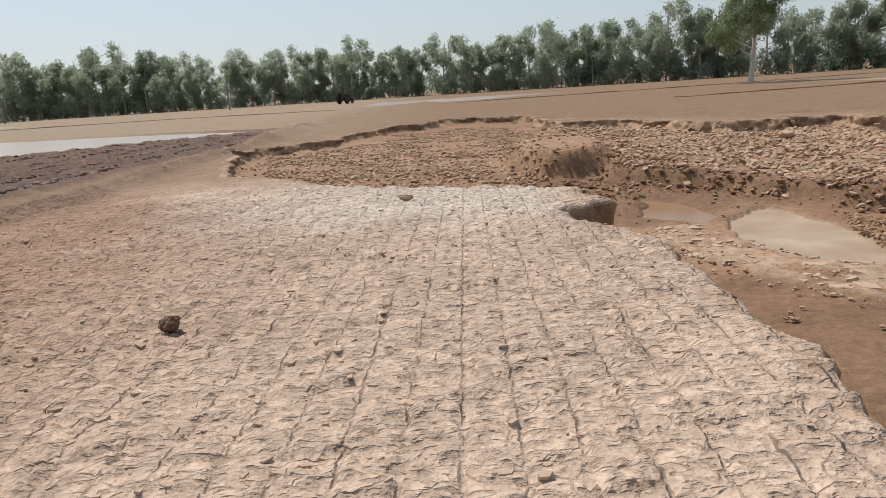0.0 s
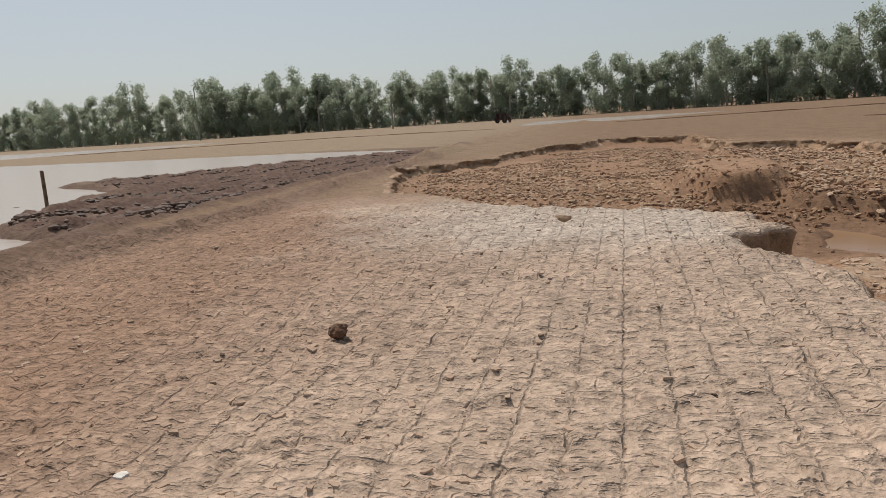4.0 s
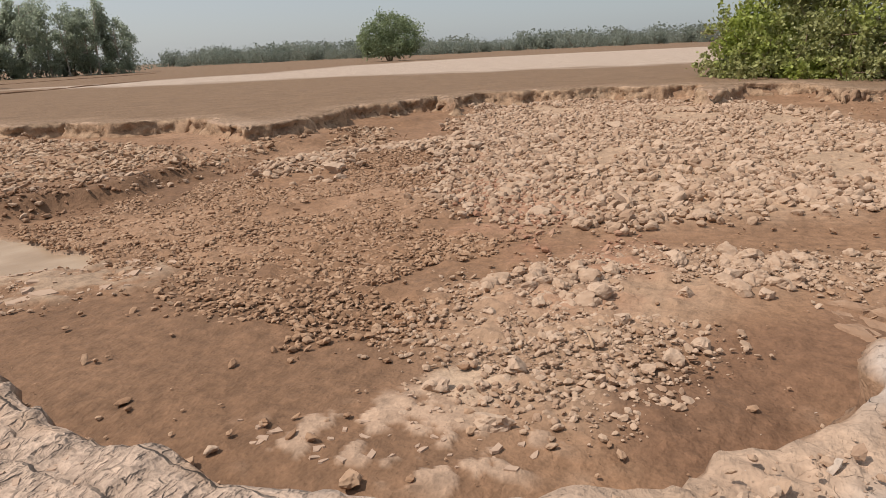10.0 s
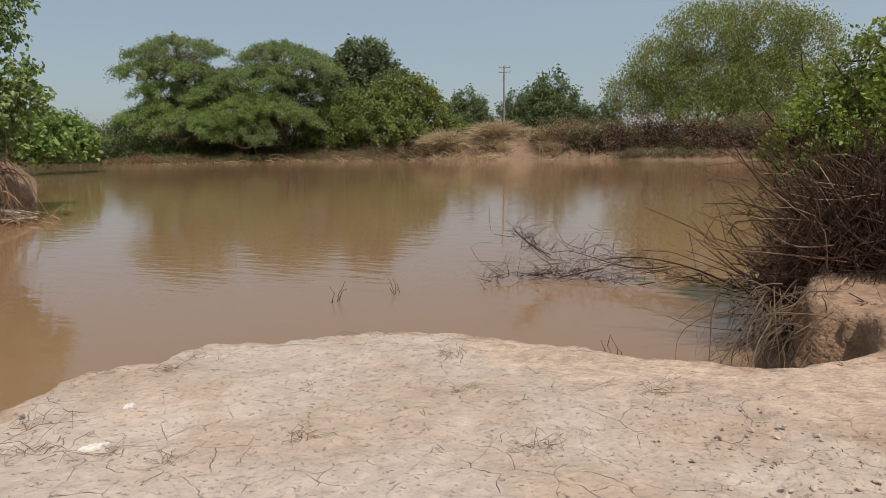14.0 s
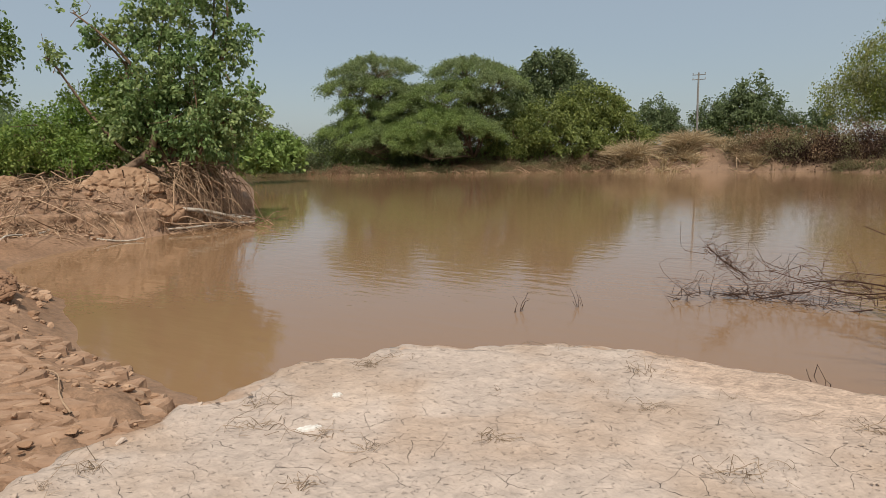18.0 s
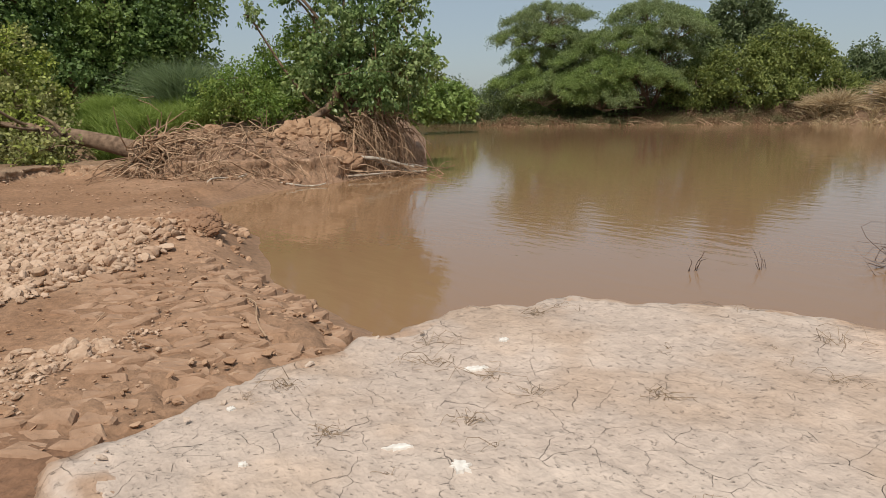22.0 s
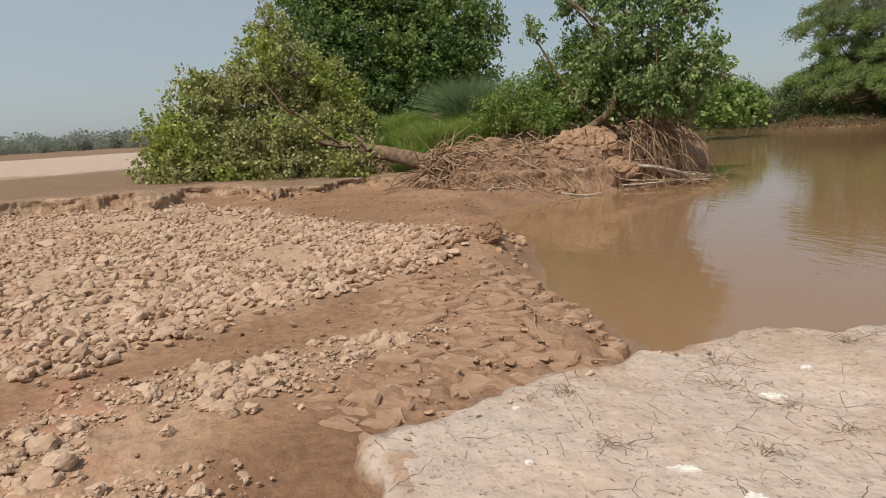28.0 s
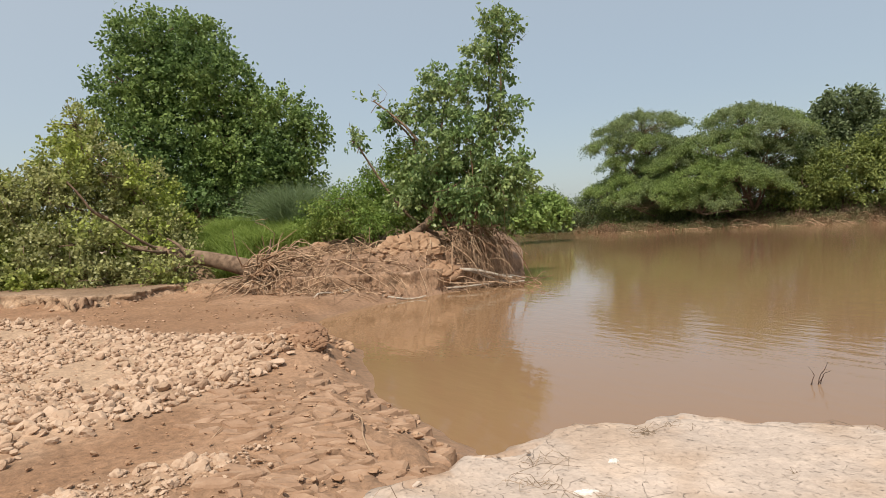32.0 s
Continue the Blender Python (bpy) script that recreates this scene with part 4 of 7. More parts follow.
# ---- plants ----
def tube(path, radii, sides=7):
    """Vertices and quads of a tapered limb along a path."""
    path = np.asarray(path, float)
    tang = np.gradient(path, axis=0)
    tang /= np.linalg.norm(tang, axis=1, keepdims=True) + 1e-9
    ref = np.where(np.abs(tang[:, 2:3]) > 0.9, np.array([[1.0, 0, 0]]), np.array([[0, 0, 1.0]]))
    u = np.cross(tang, ref)
    u /= np.linalg.norm(u, axis=1, keepdims=True) + 1e-9
    w = np.cross(tang, u)
    a = np.arange(sides) * 2 * math.pi / sides
    ring = u[:, None] * np.cos(a)[None, :, None] + w[:, None] * np.sin(a)[None, :, None]
    v = path[:, None] + ring * np.asarray(radii)[:, None, None]
    n = len(path)
    k = np.arange(n - 1)[:, None] * sides
    i = np.arange(sides)
    j = (i + 1) % sides
    f = np.stack([k + i, k + j, k + sides + j, k + sides + i], -1).reshape(-1, 4)
    return v.reshape(-1, 3), f


def joined(pieces):
    vs, fs, at = [], [], 0
    for v, f in pieces:
        vs.append(v)
        fs.append(f + at)
        at += len(v)
    return np.concatenate(vs), np.concatenate(fs)


def limb(a, b, r0, r1, rnd, bend=0.12, steps=7, sides=7):
    a, b = np.asarray(a, float), np.asarray(b, float)
    t = np.linspace(0, 1, steps)[:, None]
    length = np.linalg.norm(b - a)
    off = rnd.normal(0, bend * length, 3)
    off2 = rnd.normal(0, bend * 0.4 * length, 3)
    p = a + (b - a) * t + off * np.sin(t * math.pi) + off2 * np.sin(2 * t * math.pi)
    return tube(p, r0 + (r1 - r0) * np.linspace(0, 1, steps), sides)


def leaves(centres, spread, count, size, rnd, droop=0.3, aspect=0.5):
    """Leaf blades scattered about clump centres; each one a folded rhomb."""
    centres = np.asarray(centres)
    pick = rnd.integers(0, len(centres), count)
    p = centres[pick] + rnd.normal(0, 1, (count, 3)) * spread
    d = rnd.normal(0, 1, (count, 3))
    d[:, 2] -= droop * 2
    d /= np.linalg.norm(d, axis=1, keepdims=True)
    s = np.cross(d, rnd.normal(0, 1, (count, 3)))
    s /= np.linalg.norm(s, axis=1, keepdims=True) + 1e-9
    ln = size * rnd.uniform(0.6, 1.3, (count, 1))
    up = np.cross(d, s) * ln * 0.12
    v = np.stack([p, p + d * ln * 0.45 + s * ln * aspect * 0.5 + up, p + d * ln, p + d * ln * 0.45 - s * ln * aspect * 0.5 + up], 1)
    return v.reshape(-1, 3), np.arange(count * 4).reshape(-1, 4)


def clumps(blobs, per, rnd):
    """Clump centres near the outer shell of ellipsoids (centre, radii)."""
    out = []
    for c, rad in blobs:
        n = max(3, int(per * (rad[0] * rad[1] * rad[2]) ** (2 / 3)))
        d = rnd.normal(0, 1, (n, 3))
        d /= np.linalg.norm(d, axis=1, keepdims=True)
        d *= rnd.uniform(0.45, 1.08, (n, 1)) ** 0.6
        out.append(np.asarray(c) + d * np.asarray(rad))
    return np.concatenate(out)


def plant(name, at, label, category, limbs, bark, crown, leaf, group=""):
    """A tree or bush: an empty at its base, trunk and limbs as one part, crown as another."""
    root = tagged(new(name), label, category, group)
    root.location = at
    v, f = limbs
    t = new("trunk", link_mesh("trunk", v, f, bark))
    t.parent = root
    v, f = crown
    c = new("crown", link_mesh("crown", v, f, leaf, False))
    c.parent = root
    return root


def eucalypt(seed, h, name="eucalyptus_tree", leaf=LEAF_FAR_HAZE, n=2600, size=0.34, at=(0, 0, 0), label="", width=0.2, bare=0.22, bark=BARK_PALE, thick=0.018, puff=(0.06, 0.11), fuzz=0.03):
    rnd = np.random.default_rng(seed)
    lean = rnd.normal(0, 0.03 * h, 2)
    top = np.array([lean[0], lean[1], h * 0.9])
    pieces = [limb((0, 0, -0.3), top, thick * h, 0.004 * h, rnd, 0.02, 9)]
    blobs = []
    for i in range(11):
        t = bare + (0.98 - bare) * (i + rnd.uniform(0, 1)) / 11
        a = rnd.uniform(0, 2 * math.pi)
        reach = h * width * rnd.uniform(0.35, 1.0) * (1.15 - 0.75 * abs(t - 0.6))
        c = np.array([top[0] * t + math.cos(a) * reach, top[1] * t + math.sin(a) * reach, h * t])
        rr = h * rnd.uniform(*puff)
        blobs.append((c, (rr, rr, rr * 1.25)))
        pieces.append(limb((top[0] * (t - 0.12), top[1] * (t - 0.12), h * max(0.1, t - 0.12) * 0.9), c, 0.006 * h, 0.0015 * h, rnd, 0.1, 5, 5))
    crown = leaves(clumps(blobs, 16, rnd), h * fuzz, n, size, rnd, 0.5)
    return plant(name, at, label or "tall haze-paled eucalyptus with a pale trunk in a shelterbelt", "tree", joined(pieces), bark, crown, leaf, "trees of the shelterbelt")


def rounded(seed, name, at, label, blobs, n, size, leaf, per=14, spread=0.22, bark=BARK, trunk=0.16, droop=0.3, aspect=0.5, foot=(0, 0, -0.3)):
    """A broad tree or bush with limbs to every part of its crown."""
    rnd = np.random.default_rng(seed)
    pieces = []
    for c, rad in blobs:
        pieces.append(limb(foot, c, trunk, trunk * 0.25, rnd, 0.08, 8))
        for i in range(3):
            d = rnd.normal(0, 0.6, 3)
            pieces.append(limb(c, np.asarray(c) + d * rad, trunk * 0.25, trunk * 0.06, rnd, 0.1, 5, 5))
    crown = leaves(clumps(blobs, per, rnd), spread, n, size, rnd, droop, aspect)
    return plant(name, at, label, "bush" if "bush" in name or "crown" in name else "tree", joined(pieces), bark, crown, leaf)



def foliage(blobs, twigs, n, size, rnd, reach=0.4, droop=0.3, aspect=0.6, core=0.25, loose=0.07):
    """Leaves strung along short twigs that stand out of ellipsoids, and a looser filling inside. Each leaf is a folded oval."""
    share = np.array([(rad[0] * rad[1] * rad[2]) ** (2 / 3) for c, rad in blobs])
    which = rnd.choice(len(blobs), twigs, p=share / share.sum())
    c = np.array([b[0] for b in blobs])[which]
    rad = np.array([b[1] for b in blobs])[which]
    d = rnd.normal(0, 1, (twigs, 3))
    d /= np.linalg.norm(d, axis=1, keepdims=True)
    deep = np.where(rnd.random((twigs, 1)) < core, rnd.uniform(0.0, 0.6, (twigs, 1)), rnd.uniform(0.62, 1.0, (twigs, 1)))
    foot = c + d * rad * deep
    out = d + rnd.normal(0, 0.45, (twigs, 3)) + [0, 0, 0.25]
    out /= np.linalg.norm(out, axis=1, keepdims=True)
    out *= reach * rnd.uniform(0.4, 1.2, (twigs, 1))
    pick = rnd.integers(0, twigs, n)
    u = rnd.random((n, 1))
    p = foot[pick] + out[pick] * u + rnd.normal(0, loose, (n, 3)) - np.array([0, 0, 0.25]) * reach * u * u
    d = rnd.normal(0, 1, (n, 3)) + out[pick] / reach * 0.8
    d[:, 2] -= droop * 2
    d /= np.linalg.norm(d, axis=1, keepdims=True)
    s = np.cross(d, rnd.normal(0, 1, (n, 3)))
    s /= np.linalg.norm(s, axis=1, keepdims=True) + 1e-9
    ln = size * rnd.uniform(0.6, 1.25, (n, 1))
    up = np.cross(d, s) * ln * 0.1
    w = s * ln * aspect * 0.5
    v = np.stack([p, p + d * ln * 0.28 + w * 0.9 + up, p + d * ln * 0.62 + w * 0.8 + up, p + d * ln, p + d * ln * 0.62 - w * 0.8 + up, p + d * ln * 0.28 - w * 0.9 + up], 1)
    return (v.reshape(-1, 3), np.arange(n * 6).reshape(-1, 6)), foot, out


def leafy(seed, name, at, label, category, blobs, twigs, n, size, leaf, reach=0.4, droop=0.3, aspect=0.6, bark=BARK, trunk=0.1, foot=(0, 0, -0.3), core=0.25, loose=0.07, bare=0):
    """A tree or bush whose outline is made of leafy sprays; bare: how many leafless twigs show."""
    rnd = np.random.default_rng(seed)
    blobs = [(np.array(c, float), np.array((r, r, h), float)) for c, r, h in blobs]
    pieces = []
    for c, rad in blobs:
        pieces.append(limb(foot, c, trunk, trunk * 0.3, rnd, 0.07, 8))
        for i in range(4):
            pieces.append(limb(c, c + np.clip(rnd.normal(0, 0.5, 3), -0.6, 0.6) * rad, trunk * 0.28, trunk * 0.07, rnd, 0.1, 5, 5))
    crown, start, out = foliage(blobs, twigs, n, size, rnd, reach, droop, aspect, core, loose)
    for i in rnd.choice(twigs, bare, False):
        pieces.append(limb(start[i] - out[i] * 1.2, start[i] + out[i] * rnd.uniform(1.0, 1.9), 0.016, 0.006, rnd, 0.1, 5, 4))
    return plant(name, at, label, category, joined(pieces), bark, crown, leaf)


def ico(sub):
    bm = bmesh.new()
    bmesh.ops.create_icosphere(bm, subdivisions=sub, radius=1.0)
    v = np.array([q.co[:] for q in bm.verts])
    f = np.array([[q.index for q in p.verts] for p in bm.faces])
    bm.free()
    return v, f


# ---- shelterbelt along the far side of the fields ----
def bearing(deg, dist, x0=0.7, y0=0.0):
    return x0 + dist * math.sin(radians(deg)), y0 + dist * math.cos(radians(deg))


rnd = np.random.default_rng(21)
LINE = [(-330, 235), (-93, 152), (2, 138), (60, 117), (89.5, 102)]
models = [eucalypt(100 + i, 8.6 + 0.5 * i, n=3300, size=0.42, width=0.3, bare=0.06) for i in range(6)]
used = [0] * 6
spots = []
for (ax, ay), (bx, by) in zip(LINE, LINE[1:]):
    length = math.hypot(bx - ax, by - ay)
    gap = 3.1 if ax > -100 else 6.5
    for row in range(2):
        for i in range(int(length / gap)):
            t = (i + rnd.uniform(0.1, 0.9)) / (length / gap)
            spots.append((ax + (bx - ax) * t + rnd.normal(0, 0.5), ay + (by - ay) * t + row * 4 + rnd.normal(0, 1)))
for i, (px, py) in enumerate(spots):
    k = i % 6
    s = rnd.uniform(0.8, 1.12) * (1.2 if px < -60 else 1.0) * (1.12 if px > 40 else 1.0)
    turn = rnd.uniform(0, 360)
    made = models[k] if not used[k] else copy_thing(models[k], pose(px, py, -0.1, 0, 0, turn))
    used[k] = 1
    made.matrix_basis = pose(px, py, -0.1, 0, 0, turn) @ Matrix.Scale(s, 4)


def thicket(name, line, depth, tall, n, size, leaf, label, seed, base=None, kind="stuff", droop=0.3, category="undergrowth"):
    """A long uneven hedge of leaves along a line."""
    rnd = np.random.default_rng(seed)
    pts = np.array(line, float)
    seg = np.linalg.norm(np.diff(pts, axis=0), axis=1)
    pick = rnd.choice(len(seg), n // 14, p=seg / seg.sum())
    t = rnd.random(n // 14)[:, None]
    c = pts[pick] + (pts[pick + 1] - pts[pick]) * t + rnd.normal(0, depth, (n // 14, 2))
    top = tall * (0.55 + 0.45 * fbm(c[:, 0] * 0.25, c[:, 1] * 0.25, 3, seed % 50))
    g = ground_at(c[:, 0], c[:, 1])[0] if base is None else np.full(len(c), base)
    z = g + np.abs(top) * rnd.random(n // 14) ** 0.7
    v, f = leaves(np.column_stack([c, z]), size * 1.3, n, size, rnd, droop)
    return tagged(new(name, link_mesh(name, v, f, leaf, False)), label, category, kind=kind)


thicket("undergrowth", [(x, y + 2) for x, y in LINE[:-1]] + [(87, 104)], 1.4, 4.6, 30000, 0.55, LEAF_FAR_HAZE, "dark undergrowth at the foot of the shelterbelt", 5, 0.0)
eucalypt(57, 11.2, at=(30, 66, -0.05), leaf=LEAF_LONE, n=19000, size=0.25, width=0.42, bare=0.36, puff=(0.065, 0.12), fuzz=0.022, bark=BARK_WHITE, thick=0.024, label="lone tall eucalyptus with a white trunk in the open field")

# distant trees round the horizon
far_models = []
for i in range(4):
    w = 3.2 + i
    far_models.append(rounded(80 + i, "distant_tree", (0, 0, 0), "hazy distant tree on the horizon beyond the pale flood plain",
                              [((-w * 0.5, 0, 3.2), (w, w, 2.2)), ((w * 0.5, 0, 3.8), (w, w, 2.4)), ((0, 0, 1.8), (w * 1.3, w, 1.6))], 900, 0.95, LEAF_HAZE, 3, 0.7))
used = [0] * 4
for i in range(84):
    b = 42.5 + 56 * (i + rnd.uniform(0, 1)) / 84
    dist = rnd.uniform(230, 330)
    px, py = bearing(b, dist)
    s = rnd.uniform(0.6, 1.15) * dist / 280
    k = i % 4
    made = far_models[k] if not used[k] else copy_thing(far_models[k], pose(px, py, -0.2))
    used[k] = 1
    made["group"] = "distant trees on the horizon"
    made.matrix_basis = pose(px, py, -0.2, 0, 0, rnd.uniform(0, 360)) @ Matrix.Scale(s, 4)
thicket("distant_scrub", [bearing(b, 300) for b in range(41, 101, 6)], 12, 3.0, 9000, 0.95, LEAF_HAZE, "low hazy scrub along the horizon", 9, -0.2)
rounded(61, "round_tree", (102, 60, -0.1), "single round dark green tree standing in the open field",
        [((-1.8, 2, 3.6), (2.8, 2.8, 2.6)), ((1.6, -2.0, 3.9), (2.9, 3.0, 2.8)), ((0, -0.4, 5.6), (2.8, 3.2, 2.2)), ((0, 0, 2.4), (4.2, 4.4, 1.4))], 12000, 0.4, LEAF_LONE, 10, 0.4)

# ---- the bank with the fallen tree ----
leafy(62, "fallen_tree_crown", (28.0, -1.6, -0.1), "leafy dusty green crown of a fallen tree lying on the bank", "bush",
      [((1.6, -0.81, 5.6), 0.8, 0.9), ((1.09, -0.85, 4.16), 1.6, 1.2), ((0.68, 0.65, 3.19), 1.6, 1.0), ((0.92, -2.38, 3.22), 1.6, 1.3), ((0.7, 2.03, 2.61), 1.35, 1.0), ((0.24, -3.4, 1.8), 0.95, 1.0),
       ((0.65, 3.36, 1.75), 1.0, 0.85), ((-0.3, 1.82, 1.25), 2.1, 1.0), ((-0.39, -0.56, 1.31), 2.1, 1.1), ((-0.37, 3.62, 0.69), 1.0, 0.6), ((-1.0, 1.95, 0.38), 1.9, 0.55), ((-1.3, -0.23, 0.3), 1.9, 0.6), ((0.69, 2.25, 3.66), 0.45, 0.35), ((-1.7, -3.2, 0.75), 0.9, 0.6), ((-2.0, -2.2, 0.3), 1.0, 0.5), ((-3.6, -3.0, 0.35), 0.55, 0.35), ((-3.1, -2.4, 0.3), 0.7, 0.4), ((-0.6, -2.4, 1.6), 1.2, 0.9)],
      3100, 54000, 0.145, LEAF_DUSTY, 0.5, 0.25, 0.72, BARK_GREY, 0.05, (-0.2, -3.0, 1.1), 0.25, 0.08, 420)
leafy(63, "leafy_tree", (35.0, -7.6, 0.8), "large dense dark green tree behind the fallen one", "tree",
      [((0.58, 1.02, 9.73), 2.3, 1.6), ((0.29, 2.31, 7.24), 2.0, 1.9), ((-0.3, -0.65, 7.64), 2.55, 2.0), ((-1.09, -3.41, 6.28), 2.0, 1.45), ((-1.76, -5.26, 5.48), 1.1, 1.15), ((-0.4, 1.21, 4.8), 2.65, 2.0),
       ((-1.2, -2.07, 4.14), 2.65, 1.9), ((-1.94, -4.32, 3.61), 1.45, 1.3), ((-0.84, -0.78, 2.2), 3.2, 1.5), ((0.6, -1.1, 9.9), 1.2, 1.2), ((1.5, 1.5, 2.0), 2.6, 1.8), ((0.5, -4.6, 1.9), 2.2, 1.8)],
      5200, 92000, 0.19, LEAF_DARK, 0.62, 0.2, 0.66, BARK, 0.24, core=0.3, loose=0.11)
tree = leafy(64, "bank_tree", (21.2, -13.6, 0.9), "green tree on an undercut bank with bare roots", "tree",
             [((-0.71, -1.63, 7.38), 0.7, 0.85), ((-0.53, -1.39, 6.11), 0.9, 0.9), ((0.06, 0.13, 5.17), 1.05, 0.85), ((-0.74, -1.67, 4.27), 0.7, 1.0), ((-0.23, 0.06, 3.53), 1.4, 1.05), ((-0.91, -0.22, 2.1), 1.45, 1.0),
              ((0.41, 0.68, 2.31), 1.05, 0.9), ((-1.85, -0.95, 1.88), 0.8, 0.75), ((-1.95, -1.58, 2.44), 0.4, 0.4), ((1.72, 2.18, 5.02), 0.25, 0.18), ((1.42, 1.61, 4.37), 0.5, 0.35), ((2.05, 2.84, 3.57), 0.35, 0.25), ((0.95, 0.81, 4.51), 0.5, 0.4), ((-0.6, -0.9, 1.2), 1.1, 0.8), ((0.9, 1.0, 1.3), 1.1, 0.8), ((-1.3, -0.2, 1.3), 0.9, 0.7)],
             1350, 24000, 0.16, LEAF_BRIGHT, 0.5, 0.55, 0.6, BARK, 0.09, core=0.2, loose=0.07, bare=60)
v, f = limb((0.5, 1.9, 0.0), (0.0, 0.2, 2.6), 0.15, 0.09, np.random.default_rng(8), 0.05, 9, 9)
lean = new("leaning_stem", link_mesh("leaning_stem", v, f, BARK_GREY))
lean.parent = tree
leafy(65, "bank_shrub_bush", (23.3, -11.0, 0.75), "dense bright green shrub on the bank top", "bush",
      [((0.54, 0.33, 1.45), 1.0, 0.9), ((0.31, -1.26, 2.0), 1.2, 1.15), ((1.43, 1.12, 1.05), 0.8, 0.7), ((-0.03, -1.87, 3.1), 0.85, 0.75), ((-0.26, -0.18, 0.85), 1.15, 0.6), ((0.4, -2.6, 1.6), 1.2, 1.2)],
      1500, 26000, 0.105, LEAF_SHRUB, 0.34, 0.25, 0.6, BARK, 0.04, core=0.25, loose=0.07, bare=50)
for i, (px, py) in enumerate([(45.6, -33.6), (46.5, -36.0), (46.4, -38.3), (46.3, -40.6)]):
    leafy(160 + i, "broad_leaf_bush", (px, py, 0.4), "tall broad-leaved bright green plants at the river edge", "bush",
          [((0, 0, 1.7), 1.7, 1.3), ((0.8, 0.6, 2.6), 1.1, 0.9), ((-0.9, 0.9, 0.7), 1.4, 1.0)], 160, 2000, 0.4, LEAF_CROP, 0.6, 0.4, 0.7, BARK, 0.04)
thicket("bank_scrub", [(26, -13), (32, -18), (42, -27), (58, -40)], 1.8, 3.0, 9000, 0.3, LEAF_BUSH, "tangled green scrub on the bank", 13)


def blades(name, spots, tall, n, leaf, label, seed, width=0.02, category="grass", kind="stuff", lean=0.35):
    """Grass blades fanning out of tufts."""
    rnd = np.random.default_rng(seed)
    spots = np.asarray(spots, float)
    pick = rnd.integers(0, len(spots), n)
    base = spots[pick] + np.column_stack([rnd.normal(0, 0.12 * tall, (n, 2)), np.zeros(n)])
    base[:, 2] = ground_at(base[:, 0], base[:, 1])[0] - 0.02
    d = np.column_stack([rnd.normal(0, lean, (n, 2)), np.ones(n)])
    d /= np.linalg.norm(d, axis=1, keepdims=True)
    ln = tall * rnd.uniform(0.5, 1.1, (n, 1))
    side = np.cross(d, rnd.normal(0, 1, (n, 3)))
    side *= width / (np.linalg.norm(side, axis=1, keepdims=True) + 1e-9)
    bend = np.column_stack([d[:, :2] * ln * 0.6, -np.abs(ln[:, 0]) * 0.18])
    midp = base + d * ln * 0.55
    tip = base + d * ln + bend
    v = np.stack([base - side, base + side, midp + side * 0.8, midp - side * 0.8, tip], 1).reshape(-1, 3)
    k = np.arange(n)[:, None] * 5
    f = np.concatenate([k + [0, 1, 2, 3], k + [3, 2, 4, 4]], 0)
    me = bpy.data.meshes.new(name)
    me.from_pydata(v.tolist(), [], [tuple(q) if q[2] != q[3] else tuple(q[:3]) for q in f.tolist()])
    me.materials.append(leaf)
    return tagged(new(name, me), label, category, kind=kind)


g = np.random.default_rng(31)
tufts = np.column_stack([g.uniform(25.0, 30.5, 150), g.uniform(-11.5, -6.2, 150), np.zeros(150)])
blades("tall_grass", tufts, 1.2, 22000, GRASS, "lush green grass on the mound behind the log", 32, 0.014)
blades("grass_tussock", [(27.4, -9.6, 0), (27.9, -9.9, 0), (27.2, -10.2, 0)], 2.7, 3400, LEAF_REED, "tall blue-green grass tussock on the mound", 33, 0.014)


# roots, log and driftwood
def strands(name, starts, ends, r, label, mat, seed, sag=0.2, category="roots", kind="stuff", sides=4, steps=7, arch=0.0):
    rnd = np.random.default_rng(seed)
    pieces = []
    for a, b in zip(starts, ends):
        a, b = np.asarray(a, float), np.asarray(b, float)
        t = np.linspace(0, 1, steps)[:, None]
        length = np.linalg.norm(b - a)
        p = a + (b - a) * t + rnd.normal(0, sag * length, 3) * np.sin(t * math.pi) + rnd.normal(0, sag * 0.5 * length, 3) * np.sin(2 * math.pi * t) + np.array([0, 0, arch * length]) * np.sin(t * math.pi)
        r0 = r * rnd.uniform(0.5, 1.6)
        pieces.append(tube(p, r0 * np.linspace(1, 0.35, steps), sides))
    v, f = joined(pieces)
    return tagged(new(name, link_mesh(name, v, f, mat)), label, category, kind=kind)


n = 340
way = g.uniform(math.radians(150), math.radians(330), n)
reach = g.uniform(0.3, 1.4, n)
a = np.column_stack([g.normal(20.5, 0.25, n), g.normal(-13.7, 0.5, n), g.uniform(0.55, 1.25, n)])
b = a + np.column_stack([np.cos(way) * reach, np.sin(way) * reach, -g.uniform(0.4, 2.0, n)])
b[:, 2] = np.maximum(b[:, 2], -0.92)
strands("hanging_roots", a, b, 0.014, "curtain of dry brown roots hanging from the undercut bank", ROOT, 41, 0.09, steps=9, arch=0.2)
n = 16
a = np.column_stack([g.normal(20.5, 0.4, n), g.normal(-14.4, 0.5, n), g.uniform(3.0, 4.2, n)])
b = a + np.column_stack([g.normal(-0.3, 0.15, n), g.normal(-0.1, 0.2, n), -g.uniform(2.2, 3.4, n)])
strands("hanging_vines", a, b, 0.018, "pale bare vines hanging from the bank tree to its roots", ROOT, 141, 0.04, "vines", steps=9)
n = 760
a = np.column_stack([g.uniform(19.6, 22.9, n), g.uniform(-15.2, -7.4, n), np.zeros(n)])
bare_face = (a[:, 1] > -12.9) & (a[:, 1] < -10.4) & (a[:, 0] > 19.9)
a = a[~bare_face | (g.random(n) < 0.12)]
n = len(a)
